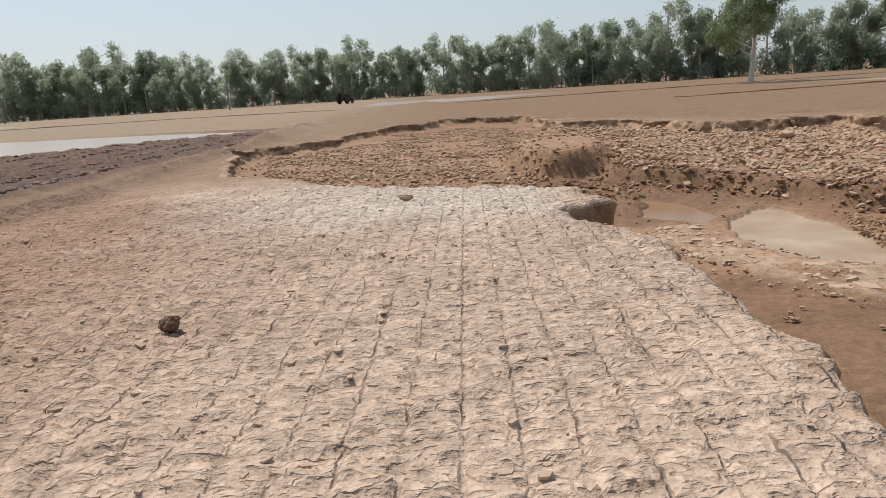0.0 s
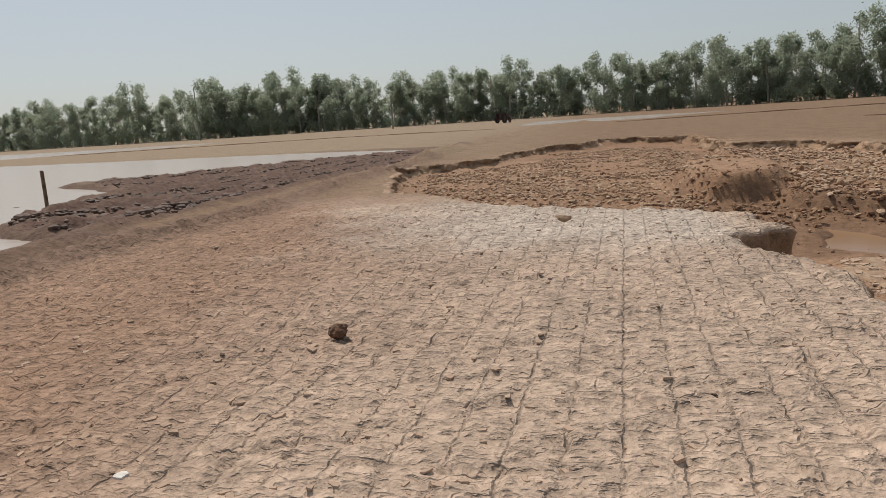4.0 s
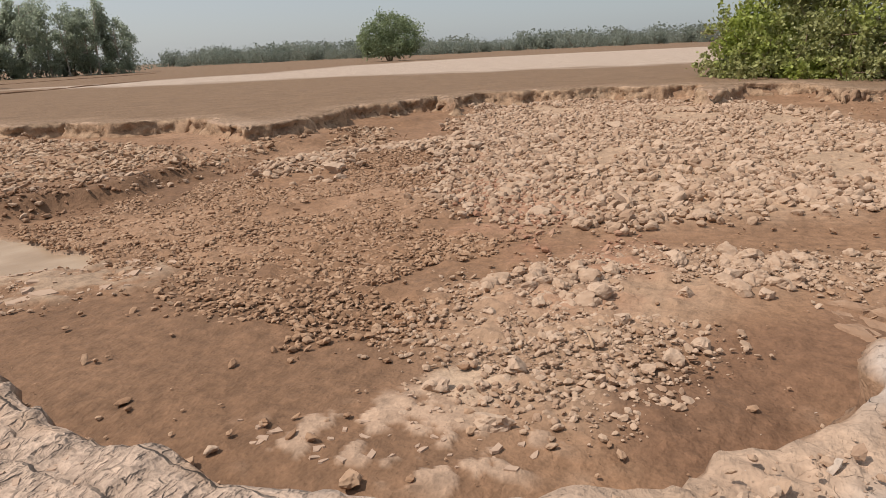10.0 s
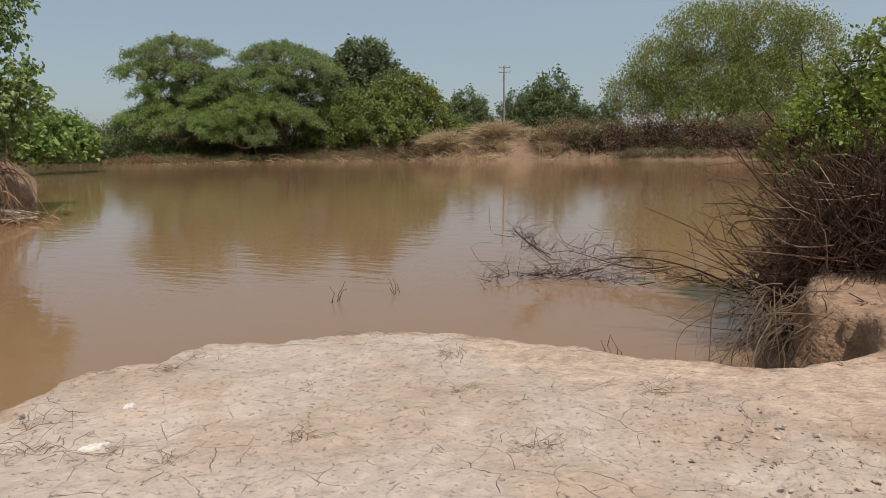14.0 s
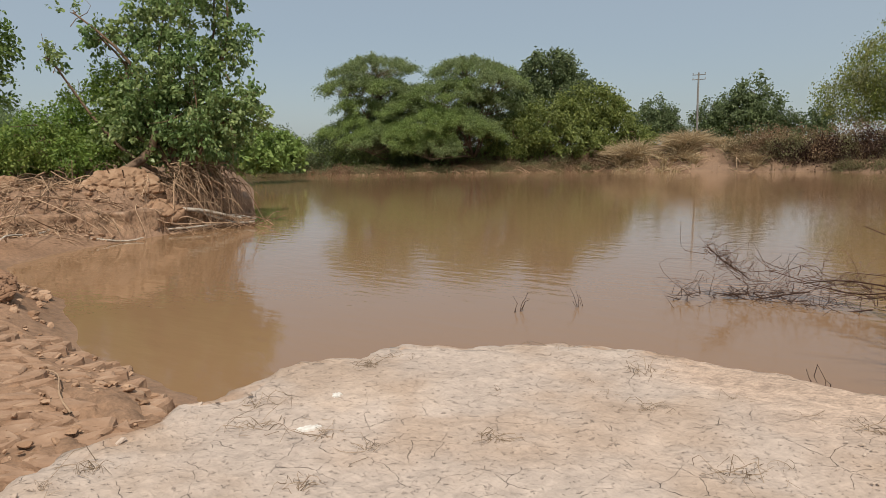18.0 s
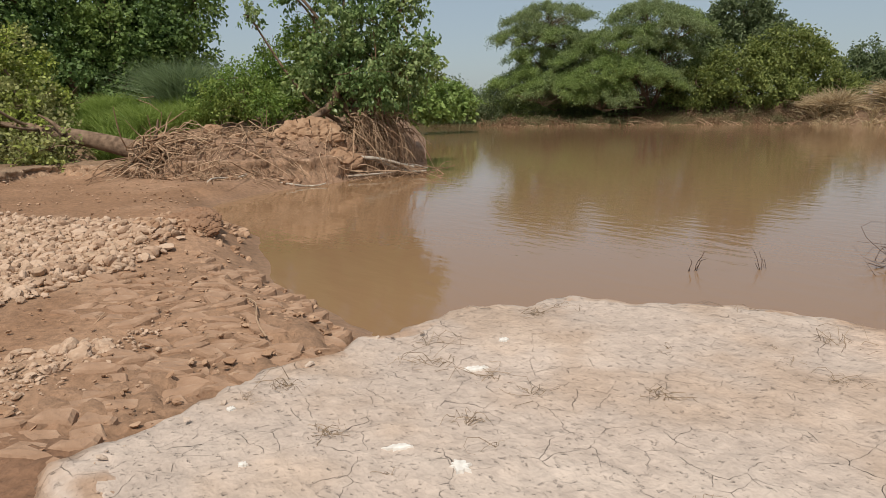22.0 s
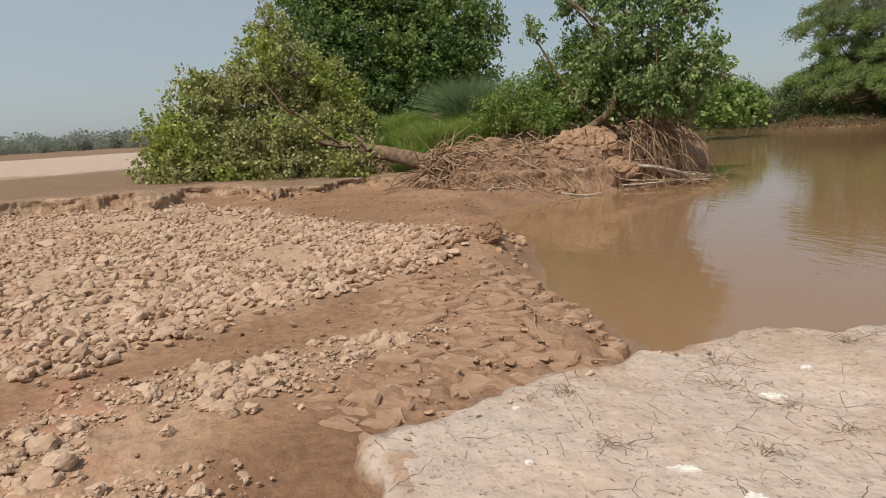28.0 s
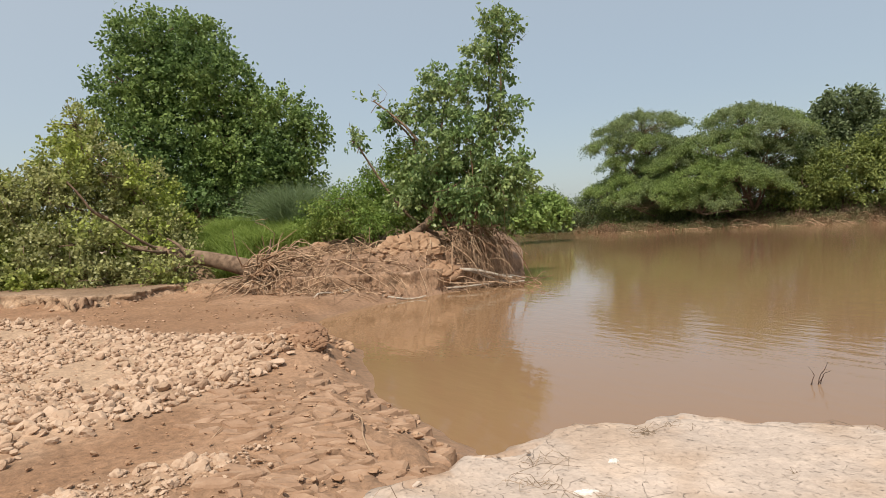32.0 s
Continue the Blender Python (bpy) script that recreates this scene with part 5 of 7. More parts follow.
b = a + np.column_stack([g.normal(-0.4, 0.7, n), g.normal(0.2, 0.9, n), np.zeros(n)])
for q in (a, b):
    q[:, 2] = np.maximum(ground_at(q[:, 0], q[:, 1])[0], -0.9) + g.exponential(0.12, n)
strands("driftwood_tangle", a, b, 0.015, "tangle of dry roots and sticks heaped on the muddy bank", ROOT, 42, 0.12, "driftwood", steps=9)
n = 150
a = np.column_stack([g.normal(22.8, 0.2, n), g.normal(-6.95, 0.3, n), g.normal(0.2, 0.2, n)])
b = a + np.column_stack([g.normal(-0.7, 0.6, n), g.normal(-0.5, 0.7, n), g.normal(-0.2, 0.5, n)])
b[:, 2] = np.maximum(b[:, 2], ground_at(b[:, 0], b[:, 1])[0])
strands("root_plate", a, b, 0.024, "torn root plate of the fallen trunk", ROOT, 43, 0.15)


def earth_lump(i, at, size, blocks, mat, label):
    """A mass of earth broken into blocks along cracks."""
    v, f = ico(5)
    lump = 1 + 0.22 * fbm(v[:, 0] * 1.4 + 3 * i, v[:, 1] * 1.4 + v[:, 2] * 1.3, 5, i) + 0.06 * fbm(v[:, 0] * 6 + i, v[:, 1] * 6 + v[:, 2] * 5, 3, i + 9)
    _, e, own = cells(v[:, 1] * blocks + 0.8 * v[:, 0] + 7 * i, v[:, 2] * blocks * 1.1 - 0.7 * v[:, 0], 60 + i)
    lump = lump + 0.13 * (own - 0.5) - 0.1 * np.exp(-(e / 0.1) ** 2)
    o = tagged(new("earth_lump", link_mesh("earth_lump", v * lump[:, None] * size, f, mat, False)), label, "earth lump", "lumps of the bank")
    o.matrix_basis = pose(*at, 0, 0, 12 * (i % 5) - 20)


earth_lump(1, (20.85, -11.4, 0.27), (0.8, 1.3, 0.84), 3.0, BLUFF, "bare tan bluff of cracked earth between the roots")
earth_lump(2, (20.35, -11.9, -0.35), (0.75, 1.2, 0.5), 1.5, CLOD_BROWN, "smooth brown slump of mud below the bare bluff")
earth_lump(3, (21.3, -10.2, 0.2), (0.55, 0.7, 0.5), 2.4, BLUFF, "bare tan block of earth among the roots")
for i, (px, py, z, s_) in enumerate([(22.4, -10.4, 0.0, 1.0), (22.6, -9.3, 0.2, 0.9), (22.2, -13.2, 0.1, 1.3), (23.2, -8.5, 0.25, 0.8), (21.6, -9.4, -0.3, 0.8), (22.0, -8.7, -0.3, 0.7), (23.8, -9.4, 0.7, 0.6), (24.0, -7.9, 0.45, 0.6)]):
    earth_lump(4 + i, (px, py, z), (0.5 * s_, 0.55 * s_, 0.42 * s_), 1.8, CLOD_BROWN if i % 3 else BLUFF, "crumbling lump of bare earth in the root-bound bank")
for i, (px, py, s_) in enumerate([(11.2, -3.95, 0.8), (11.9, -4.2, 1.0), (12.6, -4.5, 0.9), (13.3, -4.75, 1.0), (12.3, -4.0, 0.7), (13.9, -4.9, 0.8)]):
    earth_lump(20 + i, (px, py, height(px, py) + 0.02), (0.34 * s_, 0.4 * s_, 0.2 * s_), 2.6, CLOD_RUST, "crumbling block of damp earth at the point of the shore")
n = 110
a = np.column_stack([g.uniform(20.2, 23.4, n), g.uniform(-14.6, -7.6, n), np.zeros(n)])
b = a + np.column_stack([g.normal(-0.3, 0.5, n), g.normal(0.0, 0.7, n), np.zeros(n)])
for q in (a, b):
    q[:, 2] = np.maximum(ground_at(q[:, 0], q[:, 1])[0], -0.9) + g.exponential(0.2, n)
strands("dead_twigs", a, b, 0.014, "dark dead twigs caught in the heaped roots", BARK, 49, 0.16, "twigs", steps=8)
n = 60
a = np.column_stack([g.normal(22.6, 0.3, n), g.normal(-6.9, 0.35, n), g.uniform(-0.35, 0.15, n)])
b = a + np.column_stack([g.normal(-1.2, 0.5, n), g.normal(0.7, 0.9, n), np.zeros(n)])
b[:, 2] = ground_at(b[:, 0], b[:, 1])[0] + g.uniform(0.0, 0.12, n)
strands("root_fan", a, b, 0.02, "long pale roots fanned out over the mud before the log", ROOT, 44, 0.05, steps=8)
log = tagged(new("fallen_log"), "thick grey fallen trunk lying into the bush", "log")
v, f = limb((22.9, -6.95, 0.1), (26.2, -4.0, 0.95), 0.33, 0.19, np.random.default_rng(3), 0.02, 12, 12)
part_ob = new("trunk", link_mesh("trunk", v, f, BARK_GREY))
part_ob.parent = log
for i, (p, q) in enumerate([((25.0, -5.1, 0.75), (25.4, -4.5, 1.35)), ((26.0, -4.0, 1.0), (27.0, -2.7, 1.9)), ((26.0, -4.4, 0.95), (25.0, -2.4, 2.3)), ((25.7, -4.5, 0.9), (24.7, -3.0, 1.3)), ((25.2, -2.7, 2.1), (25.1, -1.6, 3.3)), ((23.0, -7.0, 0.3), (22.9, -7.3, 1.15))]):
    v, f = limb(p, q, 0.11 if i in (0, 1, 5) else 0.06, 0.025, np.random.default_rng(5 + i), 0.06, 7, 8)
    o = new("branch", link_mesh("branch", v, f, BARK_GREY))
    o.parent = log
sticks = np.random.default_rng(15)
POLES = [((20.1, -12.6, -0.2), (19.4, -14.6, -0.6), 0.07), ((20.2, -11.0, -0.6), (19.6, -13.9, -0.75), 0.045), ((20.6, -9.6, -0.45), (19.9, -12.2, -0.7), 0.04), ((19.9, -13.3, -0.3), (19.2, -15.0, -0.75), 0.05),
         ((20.6, -12.2, 0.9), (19.7, -11.2, -0.5), 0.03), ((20.4, -12.9, 0.95), (19.5, -12.1, -0.6), 0.028), ((20.3, -8.9, -0.5), (19.2, -7.2, -0.62), 0.035), ((19.3, -9.2, -0.72), (18.9, -10.8, -0.82), 0.035),
         ((21.2, -8.4, -0.2), (20.2, -9.9, -0.6), 0.04), ((19.9, -14.2, -0.5), (19.5, -15.3, -0.7), 0.04)]
for p, q, r in POLES:
    v, f = limb(p, q, r, r * 0.55, sticks, 0.05, 8, 7)
    o = new("driftwood_branch", link_mesh("driftwood_branch", v, f, BARK_PALE if r > 0.033 else ROOT))
    tagged(o, "bare bleached branch stranded on the muddy shore", "branch", "stranded branches")

# ---- far river bank ----
def feathery(seed, name, at, label, layers, n, size, leaf, lean=0.0):
    """An umbrella-shaped thorn tree: flat leaf layers on arching limbs."""
    rnd = np.random.default_rng(seed)
    pieces, cs = [], []
    for (c, rad) in layers:
        c = np.asarray(c, float)
        pieces.append(limb((0, 0, -0.4), c - [0, 0, rad[2]], 0.16, 0.05, rnd, 0.1, 8))
        for i in range(int(26 * rad[0] * rad[1] / 9)):
            a, q = rnd.uniform(0, 2 * math.pi), math.sqrt(rnd.uniform(0.03, 1))
            p = c + [rad[0] * q * math.cos(a), rad[1] * q * math.sin(a), rad[2] * (0.8 - 1.2 * q * q) + rnd.normal(0, 0.22)]
            if i % 3 == 0:
                pieces.append(limb(c - [0, 0, rad[2]], p, 0.045, 0.012, rnd, 0.08, 5, 5))
            out = (p - c) * [1, 1, 0]
            out /= np.linalg.norm(out) + 1e-6
            for k in range(5):
                cs.append(p + out * (k - 2) * 0.3 + [0, 0, -0.05 * k * k * 0.4] + rnd.normal(0, 0.12, 3))
    crown = leaves(np.array(cs), 0.22, n, size, rnd, 0.15, 0.35)
    return plant(name, at, label, "tree", joined(pieces), BARK, crown, leaf)


px, py = bearing(138.6, 90)
feathery(90, "acacia_tree", (px - 1.8, py - 1.5, 1.3), "flat-topped feathery acacia on the far river bank",
         [((1.5, 1.16, 11.0), (6.2, 4.5, 1.4)), ((2.76, 3.7, 8.6), (4.4, 4, 1.3)), ((0.4, 1.5, 8.3), (5.4, 4, 1.4)), ((2.2, 3.2, 6.0), (3.4, 3.5, 1.5)), ((-2, 0, 6.0), (5, 4, 1.6)), ((0.5, 2, 4.4), (5.5, 4, 1.9)), ((3.2, 4.0, 2.8), (5, 4, 1.8)), ((-1, 5, 1.8), (5, 3, 1.6))], 62000, 0.3, LEAF_ACACIA)
px, py = bearing(145.5, 88)
feathery(91, "acacia_tree", (px - 1.9, py - 1.3, 1.3), "broad bright feathery acacia drooping over the river",
         [((0.4, 0, 10.3), (6.0, 5, 1.5)), ((2.9, 3.1, 7.4), (7.4, 5, 1.8)), ((-1.7, 0, 6.3), (4.5, 4, 1.7)), ((5.2, 6.0, 5.2), (5.4, 4, 1.8)), ((1.9, 4.9, 3.8), (8.2, 4.5, 2.0)), ((-0.6, 3.0, 2.9), (5.5, 4, 1.9)),
          ((6.2, 8.2, 2.4), (4.5, 3, 1.7)), ((2.4, 6.5, 1.0), (5.5, 3, 1.6)), ((-3.5, 1.5, 8.4), (4.5, 4, 1.4))], 105000, 0.3, LEAF_ACACIA)
px, py = bearing(152.6, 94)
rounded(92, "neem_tree", (px - 1.6, py - 0.8, 1.3), "darker rounded tree behind the acacias on the far bank",
        [((0.8, 0.2, 11.2), (3.5, 3, 2.2)), ((3.4, 1.6, 8.4), (3.6, 3, 2.6)), ((-1.6, -1, 8.5), (3.2, 3, 2.4)), ((1.3, 0.5, 6.6), (5.5, 3, 2.6))], 15000, 0.5, LEAF_EUC, 7, 0.34)
px, py = bearing(155.5, 88)
rounded(93, "bank_bush", (px - 0.8, py - 0.4, 0.8), "broad leafy green bush on the far river bank",
        [((-0.5, -0.4, 6.1), (3.9, 3.4, 2.6)), ((3.7, 2.7, 4.4), (6, 3, 2.6)), ((-2.6, -1.2, 3.7), (3.3, 3, 2.6)), ((7, 5.6, 2.5), (4, 2.5, 2.4)), ((1.5, 3.8, 1.8), (6.8, 2.4, 1.6)), ((-5.8, -1.5, 1.9), (2.2, 2, 1.6))], 34000, 0.42, LEAF_BUSH, 9, 0.36)
px, py = bearing(180.2, 84)
rounded(94, "mesquite_tree", (px, py, 1.2), "tall soft light green mesquite on the far river bank",
        [((0, 0, 11.5), (5.2, 4, 3.6)), ((5.0, 0, 8), (4.0, 3, 3.4)), ((-5.5, 0, 11), (4.6, 3.5, 4.2)), ((-9.5, 0, 9), (4, 3, 4.4)), ((0, 0, 6.4), (7, 4, 3.0)), ((7.6, 0, 5.2), (3.4, 3, 2.4)), ((-5, 0, 5.5), (7, 4, 3)), ((-2, 1, 3.0), (8, 4, 2.6))],
        80000, 0.27, LEAF_LIME, 14, 0.5, trunk=0.2, droop=0.6)
thicket("bank_brush", [(18, -77.2), (8, -77.4), (-4, -77.4), (-14, -78), (-26, -79.5)], 0.9, 4.4, 36000, 0.22, DRY_BRUSH, "dark bare brush at the foot of the far bank", 14)
thicket("bank_thicket", [bearing(b, 91) for b in (136, 140, 144, 148, 152)], 1.8, 10.0, 46000, 0.32, LEAF_ACACIA, "dense green foliage below the acacia crowns", 17)
thicket("bank_brush", [bearing(b, 92) for b in (128, 131, 134, 137, 141)], 2.2, 8.5, 40000, 0.3, LEAF_EUC, "low green brush where the river bends away", 15)
thicket("bank_brush", [bearing(b, 83) for b in (134, 138, 142, 146, 150, 154, 159)], 1.0, 2.2, 26000, 0.22, DRY_BRUSH, "dry brown brush under the trees of the far bank", 16)
# near-black leaves stand for the shade below the far trees
thicket("bank_brush", [(14, -76.9), (2, -77.0), (-8, -77.0), (-20, -77.6), (-30, -79)], 0.5, 3.2, 26000, 0.24, SHADED_DEAD_BRUSH, "dark brush hanging over the water of the far bank", 18)
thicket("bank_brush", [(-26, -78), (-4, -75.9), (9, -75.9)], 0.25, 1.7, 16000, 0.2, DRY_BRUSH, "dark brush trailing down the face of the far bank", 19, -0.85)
thicket("bank_brush", [(40, -75.3), (50, -73.6), (66, -69.6), (80, -65.6), (96, -67.6)], 0.35, 2.4, 20000, 0.24, DRY_BRUSH, "brown brush over the water where the river bends", 21, -0.85)
thicket("bank_brush", [(33, -75.9), (49, -74)], 0.25, 1.6, 7000, 0.22, DRY_BRUSH, "dry brush trailing down the face of the far bank", 20, -0.85)
far_tufts = [(*bearing(b, dd), 0) for b, dd in zip(g.uniform(158.5, 172, 60), g.uniform(77.5, 84, 60))]
blades("dry_reeds", far_tufts, 1.6, 5000, STRAW, "clumps of dry straw-coloured reeds on the far bank", 34, 0.05, "reeds", lean=0.6)
blades("dry_reeds", [(*bearing(b, 82), 0) for b in (158.9, 159.5, 160.1, 163.2, 163.7, 164.2)], 2.9, 3600, STRAW, "drooping tussocks of dry reed on the far bank", 35, 0.05, "reeds", lean=0.6)
n = 240
aa, dd = g.uniform(136, 172, n), g.uniform(77, 82, n)
a = np.array([(*bearing(q, w), 0) for q, w in zip(aa, dd)])
b = a + np.column_stack([g.normal(0, 1.2, n), g.uniform(0.3, 2.0, n), g.normal(-0.9, 0.4, n)])
a[:, 2] = ground_at(a[:, 0], a[:, 1])[0] + g.uniform(0.2, 0.9, n)
strands("bank_driftwood", a, np.column_stack([b[:, :2], np.maximum(b[:, 2], -0.9)]), 0.04, "pale driftwood and roots hanging on the far bank", ROOT, 45, 0.1, "driftwood")
far_round = rounded(170, "field_tree", (0, 0, 0), "distant rounded leafy tree in the field beyond the river",
                    [((0, 0, 8.5), (2.6, 2.6, 2.4)), ((-2.2, 0, 6.6), (2.4, 2.4, 2.2)), ((2.3, 0.5, 6.2), (2.3, 2.3, 2.2)), ((0.3, 0, 4.4), (3.4, 3, 1.8))], 3400, 0.6, LEAF_EUC, 6, 0.45, trunk=0.2)
for i, (bb, dd, s) in enumerate([(160.4, 150, 0.8), (161.5, 150, 1.0), (162.5, 152, 0.85), (163.4, 152, 0.5), (165.4, 148, 0.9), (166.4, 150, 0.95), (167.6, 150, 1.1), (168.5, 150, 1.3), (170.0, 152, 0.8), (171.0, 150, 0.7), (173.0, 150, 0.8)]):
    px, py = bearing(bb, dd)
    o = far_round if i == 0 else copy_thing(far_round, pose(px, py, 1.2))
    o.matrix_basis = pose(px, py, 1.2, 0, 0, 57 * i) @ Matrix.Scale(s, 4)
    o["group"] = "trees beyond the river"


# ---- thorn bush on the near bank ----
leafy(77, "thorn_bush", (-2.9, -9.1, 0.25), "dense thorny green bush over a tangle of bare brown stems", "bush",
      [((2.49, -0.87, 1.06), 0.42, 0.36), ((1.9, -0.99, 1.64), 0.62, 0.5), ((1.27, -0.88, 2.04), 0.8, 0.5), ((0.63, -0.71, 2.33), 0.78, 0.45), ((2.02, -0.41, 0.85), 0.42, 0.28), ((1.32, -0.48, 1.39), 0.6, 0.34),
       ((0.24, -0.17, 1.99), 0.7, 0.6), ((-0.33, 0.06, 1.95), 0.9, 0.7), ((-1.19, 0.02, 1.85), 1.05, 0.72), ((0.59, -0.49, 1.78), 0.7, 0.4), ((-2.6, 0.4, 1.7), 1.3, 0.8), ((-1.0, -1.6, 2.2), 1.5, 0.9), ((2.1, -0.6, 1.3), 0.5, 0.4), ((1.5, -0.2, 1.1), 0.45, 0.3)],
      3200, 96000, 0.062, LEAF_THORN, 0.26, 0.1, 0.55, TWIG, 0.022, core=0.4, loose=0.035, bare=260)
n = 6000
a = np.column_stack([g.uniform(-5.6, -0.55, n), g.uniform(-10.6, -7.8, n), np.zeros(n)])
a[:, 2] = ground_at(a[:, 0], a[:, 1])[0] + g.uniform(-0.1, 0.3, n)
b = a + np.column_stack([g.normal(0.1, 0.7, n), g.normal(0.1, 0.5, n), g.uniform(0.1, 1.5, n)])
strands("thorn_stems", a, b, 0.009, "dense tangle of bare brown thorn stems", TWIG, 46, 0.12, "stems", sides=3, steps=6)
# dead leaves fill the bush; their darkness stands for its inner shade
thicket("dead_brush", [(-5.4, -9.6), (-3.2, -9.2), (-1.4, -8.9), (-0.6, -8.7)], 0.5, 2.0, 22000, 0.06, SHADED_DEAD_BRUSH, "dead brush inside the thorn bush, shade in its dark colour", 78)
n = 1500
a = np.column_stack([g.uniform(-2.4, -0.25, n), g.uniform(-9.9, -7.6, n), g.uniform(-0.3, 0.9, n)])
b = np.column_stack([a[:, 0] + np.abs(g.normal(0.3, 0.25, n)), a[:, 1] + g.normal(0.2, 0.5, n), np.maximum(a[:, 2] - g.uniform(0.1, 1.1, n), -0.9)])
strands("drooping_stems", a, b, 0.004, "bare thin stems drooping from the bank into the water", TWIG, 47, 0.13, "stems", sides=3, steps=6)
n = 80
a = np.column_stack([g.uniform(-0.5, 0.2, n), g.uniform(-7.3, -6.5, n), g.uniform(-0.2, 0.15, n)])
b = a + np.column_stack([np.abs(g.normal(0.5, 0.3, n)), g.normal(0.25, 0.3, n), g.normal(-0.55, 0.2, n)])
b[:, 2] = np.maximum(b[:, 2], -0.88)
strands("bank_roots", a, b, 0.0042, "dry brown roots spilling out of the broken bank", BARK, 48, 0.2, steps=10)
n = 150
a = np.column_stack([g.uniform(-4.0, -0.5, n), g.uniform(-8.6, -7.7, n), np.zeros(n)])
a[:, 2] = ground_at(a[:, 0], a[:, 1])[0] + g.uniform(0.0, 0.4, n)
b = a + np.column_stack([g.normal(0.2, 0.7, n), g.normal(0.1, 0.3, n), g.uniform(0.0, 1.0, n)])
strands("bleached_stems", a, b, 0.006, "bleached dry stems on the face of the thorn bush", ROOT, 149, 0.16, "stems", steps=8)
n = 46
a = np.column_stack([g.uniform(-2.6, -0.3, n), g.uniform(-7.3, -5.7, n), np.zeros(n)])
b = a + np.column_stack([g.normal(0.2, 0.4, n), g.normal(0.1, 0.35, n), np.zeros(n)])
for q in (a, b):
    q[:, 2] = ground_at(q[:, 0], q[:, 1])[0] + g.exponential(0.03, n) + 0.01
strands("bank_sticks", a, b, 0.006, "dry sticks strewn over the top of the near bank", ROOT, 148, 0.08, "sticks")
# the dead branch in the water
dead = tagged(new("sunken_branch"), "dead bare branch lying in the river water", "branch")
r5 = np.random.default_rng(77)
spine = [((0.1, -10.6, -0.7), (2.3, -12.1, -0.68), 0.016), ((2.2, -12.1, -0.8), (4.05, -10.8, -0.84), 0.012), ((1.3, -11.4, -0.84), (3.3, -11.5, -0.86), 0.012),
         ((1.1, -11.7, -0.62), (2.75, -12.0, -0.5), 0.011), ((3.0, -11.6, -0.6), (3.55, -11.3, -0.12), 0.008)]
for p, q, r in spine:
    v, f = limb(p, q, r, r * 0.5, r5, 0.03, 9, 6)
    o = new("bough", link_mesh("bough", v, f, TWIG))
    o.parent = dead
for i in range(340):
    p, q, r = spine[r5.integers(0, 5)]
    t = r5.uniform(0.1, 1.0)
    base = np.asarray(p) + (np.asarray(q) - np.asarray(p)) * t + r5.normal(0, 0.06, 3) * [1, 1, 0.3]
    tall = 0.6 if base[0] > 3.5 else 0.55 if r5.random() < 0.2 else 0.25
    tip = base + [r5.normal(0, 0.3), r5.normal(0, 0.3), r5.uniform(-0.12, tall)]
    v, f = limb(base, tip, 0.005, 0.002, r5, 0.2, 6, 4)
    o = new("twig", link_mesh("twig", v, f, TWIG))
    o.parent = dead
for i, (px, py) in enumerate([(5.6, -8.8), (5.0, -9.6), (1.5, -7.4)]):
    tw = [limb((px, py, -1.0), (px + r5.normal(0, 0.1), py + r5.normal(0, 0.1), -0.72 + r5.normal(0, 0.05)), 0.006, 0.003, r5, 0.15, 5, 4) for k in range(5)]
    v, f = joined(tw)
    tagged(new("water_twig", link_mesh("water_twig", v, f, TWIG)), "small bare twigs standing out of the water", "twig", "twigs in the water")


# ---- clods ----
def clod_mesh(rnd, sub, sharp=0.85):
    v, f = ico(sub)
    d = rnd.normal(0, 1, (4, 3))
    bump = 1 + 0.22 * np.sin(v @ d.T * 2.3 + rnd.uniform(0, 6, 4)).sum(1) / 2 + rnd.normal(0, 0.08 * sharp, len(v))
    v = v * bump[:, None]
    for i in range(6):                                   # broken flat sides
        q = rnd.normal(0, 1, 3)
        q /= np.linalg.norm(q)
        cut = rnd.uniform(0.4, 0.85)
        over = np.maximum(v @ q - cut, 0)
        v = v - over[:, None] * q * sharp
    return v, f


